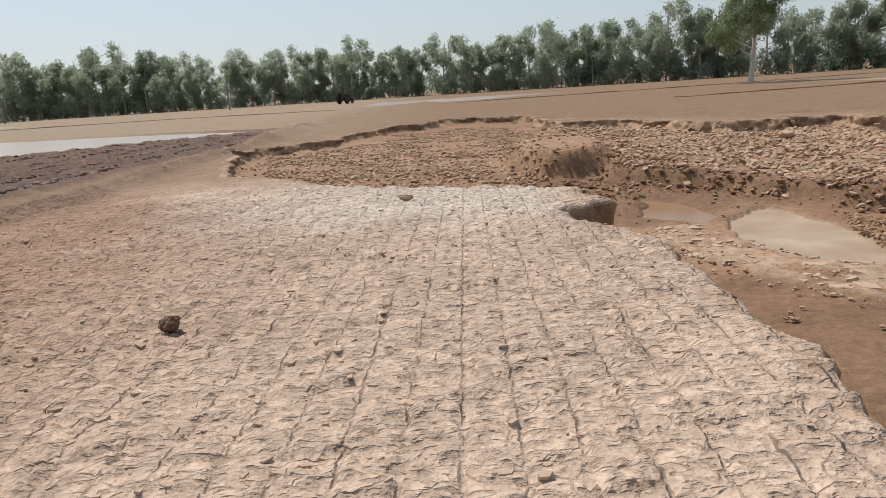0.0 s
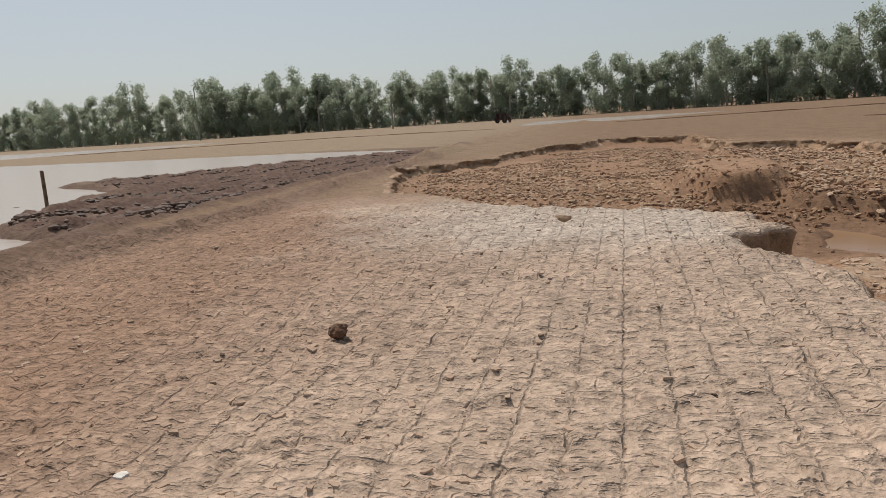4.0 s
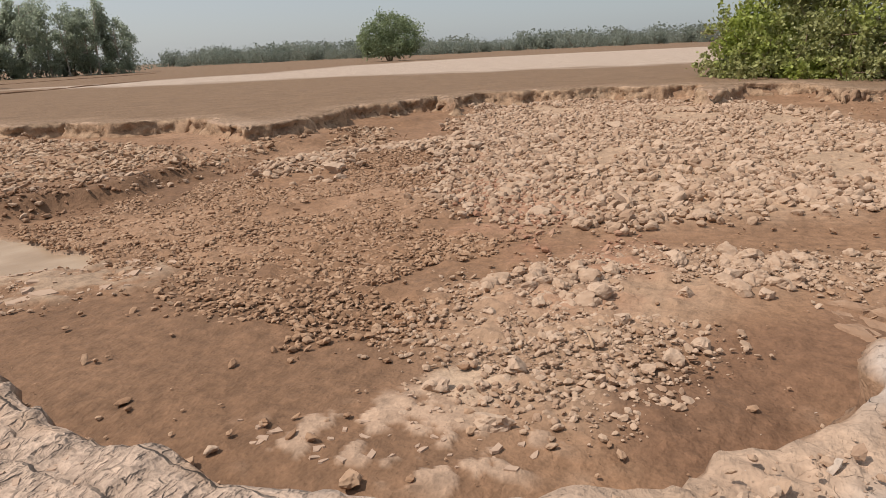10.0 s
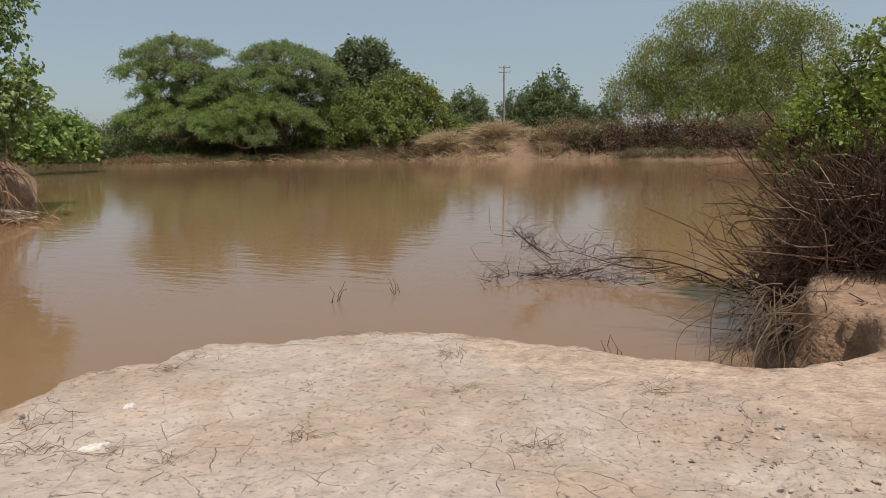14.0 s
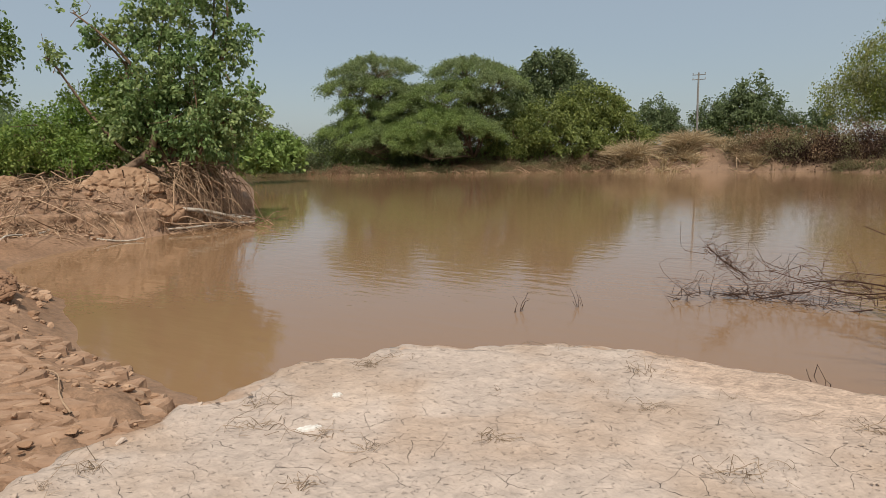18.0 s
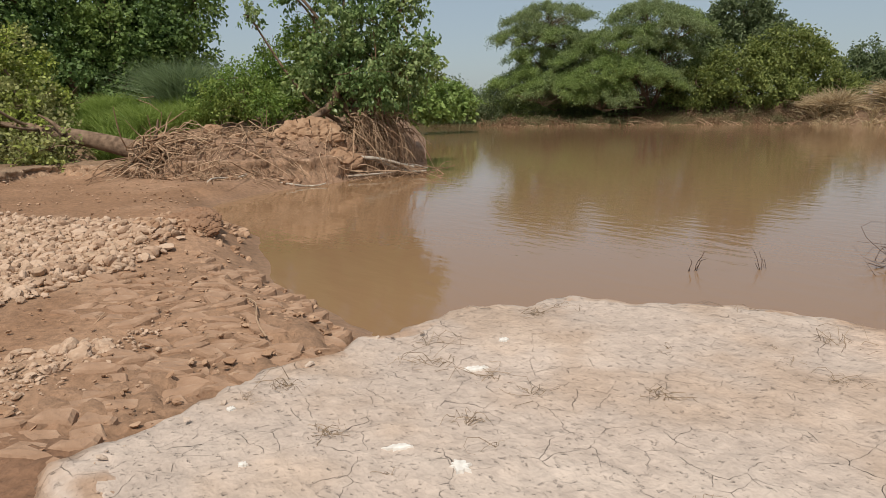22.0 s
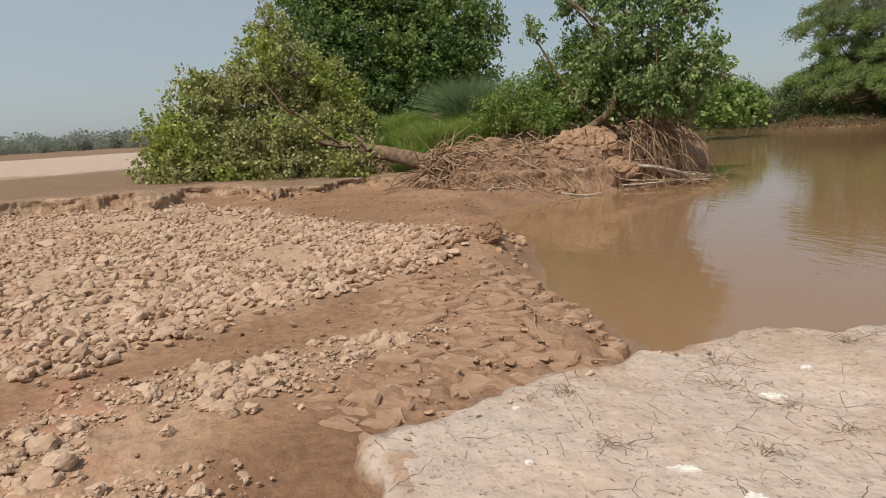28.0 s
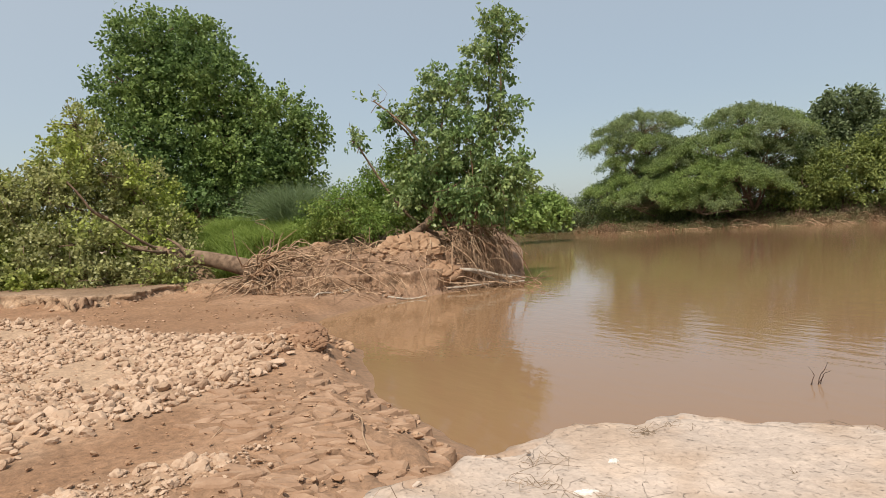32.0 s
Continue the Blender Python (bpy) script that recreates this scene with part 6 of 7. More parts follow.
def scatter(zone, count, lo, hi, seed, flat=0.6, soft=0.5, sub=1, everywhere=False, sharp=0.85, patchy=-0.28):
    """Clods inside an outline, smaller ones far more common; verts and faces of all of them."""
    rnd = np.random.default_rng(seed)
    kinds = [clod_mesh(rnd, sub, sharp) for i in range(8)]
    xs, ys = [p[0] for p in zone], [p[1] for p in zone]
    x = rnd.uniform(min(xs) - 0.5, max(xs) + 0.5, count * 4)
    y = rnd.uniform(min(ys) - 0.5, max(ys) + 0.5, count * 4)
    keep = (sdist(zone, x, y) + soft * fbm(x * 0.8, y * 0.8, 4, seed % 40) + rnd.normal(0, 0.15, len(x)) > 0) & (fbm(x * 0.55, y * 1.1, 3, seed % 37) > patchy)
    x, y = x[keep][:count], y[keep][:count]
    z, m = ground_at(x, y)
    ok = ((m["high"] < 0.6) | everywhere) & (m["river"] < -0.25) & (m["puddle"] < 0.05) & (m["pool"] < 0.05)
    x, y, z = x[ok], y[ok], z[ok]
    size = lo + (hi - lo) * rnd.random(len(x)) ** 3
    vs, fs, at = [], [], 0
    pick = rnd.integers(0, 8, len(x))
    for k in range(8):
        i = np.where(pick == k)[0]
        if not len(i):
            continue
        bv, bf = kinds[k]
        a = rnd.uniform(0, 2 * math.pi, len(i))
        sc = size[i][:, None] * np.column_stack([rnd.uniform(0.8, 1.4, len(i)), rnd.uniform(0.7, 1.0, len(i)), rnd.uniform(flat * 0.7, flat * 1.2, len(i))]) * 0.5
        w = bv[None] * sc[:, None]
        tilt = rnd.normal(0, 0.25, len(i))[:, None]
        w[:, :, 2] += tilt * w[:, :, 0]
        c, s_ = np.cos(a)[:, None], np.sin(a)[:, None]
        px = w[:, :, 0] * c - w[:, :, 1] * s_ + x[i][:, None]
        py = w[:, :, 0] * s_ + w[:, :, 1] * c + y[i][:, None]
        pz = w[:, :, 2] + (z[i] + sc[:, 2] * 0.42 + 0.014)[:, None]
        vs.append(np.stack([px, py, pz], -1).reshape(-1, 3))
        nv = len(bv)
        fs.append((bf[None] + (np.arange(len(i)) * nv)[:, None, None]).reshape(-1, 3) + at)
        at += len(i) * nv
    return np.concatenate(vs), np.concatenate(fs)


for name, zone, count, lo, hi, seed, flat, mat, sub, label in [
        ("pale_rubble", PALE_RUBBLE, 5600, 0.09, 0.22, 217, 0.72, CLOD_PALE, 2, "larger pale lumps among the dried mud clods"),
        ("pale_rubble", PALE_RUBBLE, 9000, 0.05, 0.16, 201, 0.78, CLOD_PALE, 2, "dense field of pale dried mud clods"),
        ("near_rubble", NEAR_RUBBLE, 5200, 0.014, 0.07, 202, 0.65, CLOD_PALE, 2, "scattered pale mud clods on damp brown mud"),
        ("crust_crumbs", CRUST, 1500, 0.015, 0.08, 219, 0.5, CLOD_PALE, 1, "pale crumbs on the dried crust beside the puddle"),
        ("mound_rubble", [(1.4, 12.2), (2.4, 11.3), (3.2, 10.7), (4.3, 10.9), (5.8, 9.5), (7.4, 9.0), (10.5, 8.8), (10.6, 9.5), (7.6, 9.6), (6.2, 10.3), (4.6, 12.0), (4.0, 15.8), (3.5, 14), (2.6, 12.8), (1.7, 13.3)], 2300, 0.03, 0.15, 216, 0.6, CLOD_RUST, 1, "dark crumbled earth at the foot of the mound and along the gully"),
        ("brown_rubble", BROWN_RUBBLE, 19000, 0.03, 0.095, 203, 0.6, CLOD_BROWN, 1, "carpet of small brown mud clods"),
        ("red_rubble", [(6.4, 1.6), (7.4, 3.2), (9.5, 4.4), (12, 5.6), (12.4, 4.6), (10, 3.4), (8.3, 2.2), (7.0, 1.2)], 1500, 0.03, 0.12, 223, 0.6, CLOD_REDDISH, 1, "reddish mud clods in a streak across the basin"),
        ("shingle_rubble", SHINGLE, 9500, 0.05, 0.15, 204, 0.65, CLOD_TAN, 1, "bed of brown clods in a shallow hollow"),
        ("cliff_rubble", CLIFF_RUBBLE, 6500, 0.045, 0.2, 205, 0.65, CLOD_TAN, 1, "crumbled clods below the broken field edge"),
        ("tongue_rubble", [(9.2, 8.3), (10.9, 8.5), (12.4, 7.9), (14.2, 6.6), (14.0, 5.6), (11, 5.2), (9.9, 4.8), (9.5, 5.8), (9.2, 7.0)], 1800, 0.05, 0.2, 224, 0.65, CLOD_PALE, 2, "low heap of pale dried clods in the basin"),
        ("terrace_rubble", TERRACE, 3600, 0.04, 0.2, 209, 0.55, CLOD_PALE, 1, "pale and brown clods heaped on the terrace"),
        ("shore_rubble", [(11.0, -3.4), (12.6, -3.2), (14.0, -4.4), (13.6, -5.4), (12.0, -4.9), (10.4, -4.2)], 420, 0.04, 0.2, 211, 0.7, CLOD_BROWN, 2, "dark crumbled clods on the shore bank"),
        ("slab_rubble", SLABS, 260, 0.03, 0.12, 206, 0.45, CLOD_BROWN, 2, "flat broken mud slabs by the shore")]:
    soft_ = name in ("pale_rubble", "near_rubble", "tongue_rubble")
    v, f = scatter(zone, count, lo, hi, seed, flat, 0.6, sub, False, 0.62 if soft_ else 0.85, -0.14 if name == "pale_rubble" else -0.28)
    tagged(new(name, link_mesh(name, v, f, mat, False)), label, "clods", kind="stuff")
EVERYWHERE = [(2.2, 0.6), (4.9, -0.8), (4.9, -3.0), (9, -4), (16, -5.5), (20, -7), (22, -3), (22, 5), (18, 8.5), (12, 10), (11, 18), (5, 23), (4, 30), (-4, 21), (-3, 13), (2.5, 9.5), (2.3, 4)]
v, f = scatter(EVERYWHERE, 6500, 0.015, 0.10, 207, 0.6, 0.3, 1)
tagged(new("loose_clods", link_mesh("loose_clods", v, f, CLOD_BROWN, False)), "loose small clods strewn over the basin floor", "clods", kind="stuff")
v, f = scatter([(20.5, -15.5), (19.3, -12), (19.0, -9.5), (20.5, -6.8), (23.5, -6.6), (24, -9), (22.5, -13)], 1300, 0.04, 0.26, 212, 0.7, 0.3, 1, True)
tagged(new("bank_clods", link_mesh("bank_clods", v, f, CLOD_BROWN, False)), "crumbled earth on the face of the wooded bank", "clods", kind="stuff")
lip = [(x - 0.1, y + 0.1) for x, y in FAR_CLIFF] + [(x * 1.04 + 0.3, y * 1.04 + 0.5) for x, y in reversed(FAR_CLIFF)]
v, f = scatter(lip, 5200, 0.04, 0.24, 213, 0.5, 0.6, 1)
tagged(new("edge_clods", link_mesh("edge_clods", v, f, CLOD_PALE, False)), "pale crust crumbs along the far broken edge", "clods", kind="stuff")
brink = FIELD_EDGE[10:] + BANK_EDGE[:40]
brink = [(x + 0.12, y + 0.12) for x, y in brink] + [(x - 0.12, y - 0.12) for x, y in reversed(brink)]
v, f = scatter(brink, 2400, 0.01, 0.06, 218, 0.6, 0.03, 1, True)
tagged(new("brink_crumbs", link_mesh("brink_crumbs", v, f, CLOD_WHITE, False)), "pale crumbs along the brink of the bank", "clods", kind="stuff")
v, f = scatter([(1.3, -4.9), (0.2, -4.8), (-0.6, -4.2), (-1.2, -2.0), (-0.6, -1.6), (0.3, -2.6), (1.1, -4.0)], 700, 0.01, 0.06, 220, 0.55, 0.5, 1, True)
tagged(new("tilled_crumbs", link_mesh("tilled_crumbs", v, f, CLOD_WHITE, False)), "small crumbs on the rough tilled part of the bank", "clods", kind="stuff")
v, f = scatter([(-0.1, -6.3), (-0.6, -6.9), (-1.6, -7.2), (-2.6, -7.0), (-2.6, -5.6), (-1.2, -5.5), (-0.5, -5.8)], 520, 0.015, 0.1, 225, 0.6, 0.3, 1, True)
tagged(new("bank_crumbs", link_mesh("bank_crumbs", v, f, CLOD_TAN, False)), "crumbs of earth on top of the near bank", "clods", kind="stuff")
v, f = scatter(CRUMBLE, 520, 0.012, 0.08, 214, 0.6, 0.15, 1, True)
tagged(new("crumbled_corner", link_mesh("crumbled_corner", v, f, CLOD_PALE, False)), "pale crumbling lumps at the corner of the bank", "clods", kind="stuff")
# crumbs along the broken field edge and on the ploughed ridge
edge = FIELD_EDGE + BANK_EDGE[:4]
crumb = [(x + 0.45, y + 0.1) for x, y in edge[3:]] + [(x - 0.05, y - 0.05) for x, y in reversed(edge[3:])]
v, f = scatter(crumb, 420, 0.025, 0.11, 208, 0.7, 0.1, 2)
tagged(new("edge_crumbs", link_mesh("edge_crumbs", v, f, CLOD_BROWN, False)), "crumbs fallen from the broken field edge", "clods", kind="stuff")


def lone_clod(seed, px, py, size, mat, label, flat=0.7, group="large clods on the mud", name="mud_clod", sink=0.25):
    rnd = np.random.default_rng(seed)
    v, f = clod_mesh(rnd, 3)
    rough = fbm(v[:, 0] * 2.1 + seed, v[:, 1] * 2.1 + v[:, 2] * 1.7, 4, seed % 30)
    v = v * (1 + 0.22 * rough)[:, None] * np.array([rnd.uniform(0.9, 1.3), rnd.uniform(0.8, 1.0), flat]) * size * 0.5
    ob = tagged(new(name, link_mesh(name, v, f, mat, False)), label, "clod", group)
    ob.matrix_basis = pose(px, py, height(px, py) + size * flat * 0.5 * (1 - sink), 0, 0, rnd.uniform(0, 360))
    return ob


lone_clod(300, -1.83, 4.3, 0.165, CLOD_RED, "round brown lump of mud on the dried field", 0.8, "lumps on the dried field")
for i, (px, py, s) in enumerate([(3.48, 1.73, 0.22), (3.87, 1.37, 0.2), (4.35, 0.5, 0.19), (4.6, 0.37, 0.17), (2.47, 2.55, 0.1), (6.57, -0.96, 0.2), (5.75, 0.02, 0.17),
                                 (6.4, 0.77, 0.32), (7.1, -1.5, 0.14), (3.2, 1.25, 0.24), (4.15, 0.62, 0.16), (3.9, 0.85, 0.13), (4.9, 0.95, 0.2), (5.3, 1.2, 0.34), (5.0, 1.6, 0.18), (6.1, 0.3, 0.24),
                                 (4.4, 1.3, 0.15), (5.6, 0.6, 0.2), (4.7, 1.9, 0.16), (9.7, 6.8, 0.5), (8.56, 16.7, 0.6), (9.3, 6.4, 0.3), (10.2, 6.6, 0.35), (12.5, 5.5, 0.42), (14.2, 4.4, 0.45),
                                 (10.4, 2.6, 0.36), (9.2, 1.2, 0.4), (11.5, 0.5, 0.38), (8.6, 2.0, 0.34), (13.0, 2.0, 0.42), (7.9, 2.6, 0.3), (16, 3.5, 0.5)]):
    lone_clod(310 + i, px, py, s * 0.72, CLOD_PALE, "pale dry clod of mud on the eroded ground", 0.68)
for i, (px, py, s) in enumerate([(-0.46, 9.04, 0.18), (-1.3, 11.0, 0.5), (-0.9, 10.9, 0.35), (2.2, 2.7, 0.12), (2.5, 1.7, 0.14), (2.3, 3.3, 0.1)]):
    lone_clod(350 + i, px, py, s, CLOD_BROWN, "brown clod broken from the field edge", 0.6)

# angular blocks lying in clusters on the mud
br = np.random.default_rng(215)
block_kinds = []
for i in range(12):
    v, f = clod_mesh(br, 3, 0.6)
    v = v * (1 + 0.16 * fbm(v[:, 0] * 2.3 + i, v[:, 1] * 2.3 + v[:, 2] * 1.9, 4, i))[:, None]
    block_kinds.append(link_mesh("mud_clod", v, f, CLOD_BLOCK, False))
bx, by = br.uniform(3.2, 8.2, 2400), br.uniform(-2.2, 3.0, 2400)
keep = (sdist(NEAR_RUBBLE, bx, by) + 0.35 * fbm(bx, by, 3, 5) > 0) & (fbm(bx * 0.9, by * 1.5, 3, 15) > 0.05)
bz, bm_ = ground_at(bx, by)
keep &= (bm_["high"] < 0.2) & (bm_["river"] < -0.3)
for px, py, pz in list(zip(bx[keep], by[keep], bz[keep]))[:300]:
    size = 0.05 + 0.13 * br.random() ** 2.0
    o = tagged(new("mud_clod", block_kinds[br.integers(0, 12)]), "pale angular clod lying among others on brown mud", "clod", "pale clods near the bank")
    o.matrix_basis = pose(px, py, pz + size * 0.2, br.normal(0, 9), br.normal(0, 9), br.uniform(0, 360)) @ Matrix.Diagonal((size * 0.6, size * 0.48, size * 0.36, 1))

# ploughed lumps on the ridge by the flooded field
rr = np.random.default_rng(210)
kinds = [clod_mesh(rr, 1, 0.4) for i in range(6)]
pieces = []
lx, ly = rr.uniform(-17, -5.4, 16000), rr.uniform(2.5, 30, 16000)
keep = sdist(LUMPS, lx, ly) + 0.3 * fbm(lx, ly, 3, 3) > 0
lx, ly = lx[keep][:6000], ly[keep][:6000]
lz = ground_at(lx, ly)[0]
for px, py, pz in zip(lx, ly, lz):
    bv, bf = kinds[rr.integers(0, 6)]
    s = (rr.uniform(0.025, 0.075) + 0.09 * rr.random() ** 4) * (1.0 if py < 14 else 0.75)
    pieces.append((bv * [s, s * 0.8, s * 0.55] @ np.array(Matrix.Rotation(rr.uniform(0, 6.28), 3, "Z")).T + [px, py, pz + s * 0.1], bf))
v, f = joined(pieces)
tagged(new("ploughed_clods", link_mesh("ploughed_clods", v, f, CLOD_DARK, False)), "wet dark clods on the ploughed ridge beside the flooded field", "clods", kind="stuff")

# clods standing out of the flood water
for i in range(26):
    px, py = rr.uniform(-22, -9), rr.uniform(8.5, 17)
    if sdist(LEFT_POND, np.array([px]), np.array([py]))[0] > 0.4:
        s = rr.uniform(0.06, 0.2)
        o = tagged(new("wet_clod", link_mesh("wet_clod", clod_mesh(rr, 1)[0] * [s, s * 0.7, s * 0.35], kinds[0][1], CLOD_DARK)), "dark wet clod standing out of the flood water", "clod", "clods in the flood water")
        o.location = (px, py, -0.08)


# ---- small things ----
def splat(seed, px, py, size, mat, label, name="bird_dropping", thick=0.006, spikes=11, stretch=1.0, turn=0):
    """A thin dried splash with an uneven edge."""
    rnd = np.random.default_rng(seed)
    bm = bmesh.new()
    k = spikes * 2
    ring = []
    for i in range(k):
        a = 2 * math.pi * i / k
        r = size * 0.5 * (rnd.uniform(0.6, 1.1) if i % 2 else rnd.uniform(0.5, 0.85))
        ring.append((math.cos(a) * r * stretch, math.sin(a) * r))
    low = [bm.verts.new((x, y, -0.01)) for x, y in ring]
    top = [bm.verts.new((x * 0.9, y * 0.9, thick)) for x, y in ring]
    mid = bm.verts.new((0, 0, thick * 1.6))
    for i in range(k):
        j = (i + 1) % k
        bm.faces.new((low[i], low[j], top[j], top[i]))
        bm.faces.new((top[i], top[j], mid))
    me = bpy.data.meshes.new(name)
    bm.to_mesh(me)
    bm.free()
    me.materials.append(mat)
    ob = tagged(new(name, me), label, "dropping", "droppings on the mud")
    x, y, _ = surface(np.array([px]), np.array([py]))
    ob.matrix_basis = pose(px, py, float(x[0]) + 0.004, 0, 0, turn)


for i, (px, py, s, st) in enumerate([(3.95, -1.33, 0.08, 1.0), (3.62, -2.74, 0.11, 1.9), (3.88, -3.25, 0.1, 1.3), (3.37, -1.13, 0.06, 1.0), (3.08, -1.75, 0.09, 2.2), (2.76, -1.85, 0.15, 1.0),
                                     (-2.18, 2.43, 0.1, 1.2), (0.45, -3.05, 0.13, 1.3)]):
    splat(400 + i, px, py, s * 0.8, WHITEWASH, "small white dried splash on the cracked mud", stretch=st, turn=60 * i)


rr = np.random.default_rng(220)
stems = []
while len(stems) < 200:
    px, py = rr.uniform(-1.5, 4.7), rr.uniform(-5.3, 0.5)
    if sdist(LOW, np.array([px]), np.array([py]))[0] < -0.12 and math.hypot(px - 0.5, py) > 1.0:
        pz, k = float(surface(np.array([px]), np.array([py]))[0][0]), rr.uniform(0.5, 1.5)
        for i in range(7):
            stems.append(limb((px, py, pz - 0.004), (px + rr.normal(0, 0.05) * k, py + rr.normal(0, 0.05) * k, pz + rr.uniform(-0.002, 0.008) * k), 0.0016, 0.0007, rr, 0.3, 6, 4))
v, f = joined(stems)
tagged(new("withered_seedlings", link_mesh("withered_seedlings", v, f, DRYWEED)), "withered seedlings flattened on the pale mud", "weeds", kind="stuff")
for i, (p, q) in enumerate([((6.2, -2.6), (7.5, -3.0)), ((6.7, -0.7), (7.9, -1.7)), ((9.9, 5.2), (10.6, 5.4)), ((4.0, -0.75), (4.6, -1.0)), ((4.3, 1.0), (4.6, 1.2)), ((12.2, -2.9), (12.6, -3.8)), ((19.4, 4.2), (19.2, 5.6))]):
    v, f = limb((*p, height(*p) + 0.03), (*q, height(*q) + 0.04), 0.012, 0.006, rr, 0.06, 8, 5)
    tagged(new("stick", link_mesh("stick", v, f, ROOT)), "thin dry stick lying on the mud", "stick", "sticks on the mud")

wr = np.random.default_rng(221)
for px, py, size in [(3.85, -2.61, 0.16), (3.48, -2.74, 0.11), (3.16, -2.73, 0.1), (3.24, -5.2, 0.15), (2.33, -4.9, 0.2), (4.1, -1.7, 0.1), (4.15, -3.9, 0.12), (2.67, -3.26, 0.12), (4.2, -2.85, 0.12), (3.11, -2.21, 0.08), (3.4, -1.57, 0.09), (1.4, -3.6, 0.14), (0.9, -4.6, 0.16), (2.1, -4.2, 0.1)]:
    pz = float(surface(np.array([px]), np.array([py]))[0][0])
    tuft = [limb((px + wr.normal(0, size * 0.35), py + wr.normal(0, size * 0.35), pz - 0.005), (px + wr.normal(0, size * 0.8), py + wr.normal(0, size * 0.8), pz + abs(wr.normal(0, size * 0.1))), 0.0022, 0.001, wr, 0.25, 5, 4) for i in range(26)]
    v, f = joined(tuft)
    tagged(new("withered_weed", link_mesh("withered_weed", v, f, DRYWEED)), "small withered grey-brown weed flattened on the pale mud", "weed", "withered weeds on the bank")
for line in [[(14, 40.5), (19.9, 41.9), (28.5, 44.2), (43.5, 50)], [(2, 62), (5.2, 63), (23.4, 66.6), (48.7, 75), (75, 84)], [(-60, 67), (-43, 69), (-27, 70.5), (-8.7, 64)], [(-5.9, 30.8), (-5.5, 34.3), (-4.7, 44.5), (-3.7, 62.4)]]:
    pts = np.array(line, float)
    seg = np.concatenate([[0], np.cumsum(np.linalg.norm(np.diff(pts, axis=0), axis=1))])
    d = np.arange(0, seg[-1], 0.5)
    bx, by = np.interp(d, seg, pts[:, 0]), np.interp(d, seg, pts[:, 1])
    wave = fbm(d * 0.6, d * 0, 3, 64)
    v, f = tube(np.column_stack([bx, by + 0.2 * wave, 0.02 + 0.04 * wave]), 0.02 + (0.035 + 0.04 * fbm(d * 1.7, d * 0 + 3, 3, 65)) * step(0, 4, d) * step(seg[-1], seg[-1] - 4, d), 6)
    tagged(new("field_bund", link_mesh("field_bund", v, f, CLOD_RUST)), "low earth bund between the tilled fields", "bund", "bunds across the fields")

# post in the flood water and power poles
v, f = limb((-12.6, 13.6, -0.3), (-12.6, 13.62, 0.86), 0.045, 0.04, rr, 0.004, 6, 9)
tagged(new("wooden_post", link_mesh("wooden_post", v, f, BARK)), "dark wooden post standing in the flood water", "post")


def power_pole(px, py, z, tall, label, arms):
    root = tagged(new("power_pole"), label, "pole", "power poles")
    root.location = (px, py, z)
    v, f = limb((0, 0, -0.5), (0.05, 0, tall), 0.14, 0.09, rr, 0.002, 6, 10)
    o = new("shaft", link_mesh("shaft", v, f, CONCRETE))
    o.parent = root
    for i in range(arms):
        zz = tall - 0.25 - 0.55 * i
        v, f = limb((-0.75, 0, zz), (0.75, 0, zz), 0.05, 0.05, rr, 0.001, 3, 6)
        o = new("crossarm", link_mesh("crossarm", v, f, CONCRETE))
        o.parent = root
        for s in (-0.7, 0.7):
            v, f = limb((s, 0, zz), (s, 0, zz + 0.22), 0.05, 0.04, rr, 0.001, 3, 6)
            o = new("insulator", link_mesh("insulator", v, f, CONCRETE))
            o.parent = root


power_pole(-76, 124, 0, 10.4, "slender pale power pole in front of the shelterbelt", 0)
power_pole(-33.5, 115, 0, 5.5, "slender pale power pole in front of the shelterbelt", 0)
power_pole(*bearing(164.6, 88), 1.6, 8.8, "concrete power pole with crossarms beyond the river", 2)
power_pole(*bearing(129.2, 120), 1.0, 7.2, "distant power pole beyond the river bend", 1)

# tractor at the edge of the flooded plot
tractor = tagged(new("tractor"), "small dark tractor with a canopy beside the flooded plot", "tractor")
tractor.matrix_basis = pose(-12.6, 100, -0.02, 0, 0, 66)


def box_mesh(name, size, at, mat, bevel=0.04, rot=(0, 0, 0)):
    bm = bmesh.new()
    bmesh.ops.create_cube(bm, size=1.0, matrix=pose(*at, *rot) @ Matrix.Diagonal((*size, 1)))
    bmesh.ops.bevel(bm, geom=bm.edges[:], offset=bevel, segments=2, affect="EDGES")
    me = bpy.data.meshes.new(name)
    bm.to_mesh(me)
    bm.free()
    me.materials.append(mat)
    return me


for name, size, at in [("bonnet", (1.3, 0.6, 0.6), (0.75, 0, 0.95)), ("chassis", (2.3, 0.45, 0.3), (0.2, 0, 0.55)), ("seat", (0.5, 0.5, 0.5), (-0.45, 0, 1.05)), ("canopy", (1.5, 1.3, 0.07), (-0.3, 0, 2.15)),
                       ("mudguard", (0.9, 0.25, 0.08), (-0.5, 0.6, 1.35)), ("mudguard", (0.9, 0.25, 0.08), (-0.5, -0.6, 1.35))]:
    o = new(name, box_mesh(name, size, at, CANOPY if name == "canopy" else PAINT))
    o.parent = tractor
for sx in (-0.95, 0.35):
    for sy in (-0.5, 0.5):
        v, f = limb((sx, sy, 0.8), (sx, sy, 2.15), 0.03, 0.03, rr, 0.0005, 3, 6)
        o = new("canopy_post", link_mesh("canopy_post", v, f, PAINT))
        o.parent = tractor
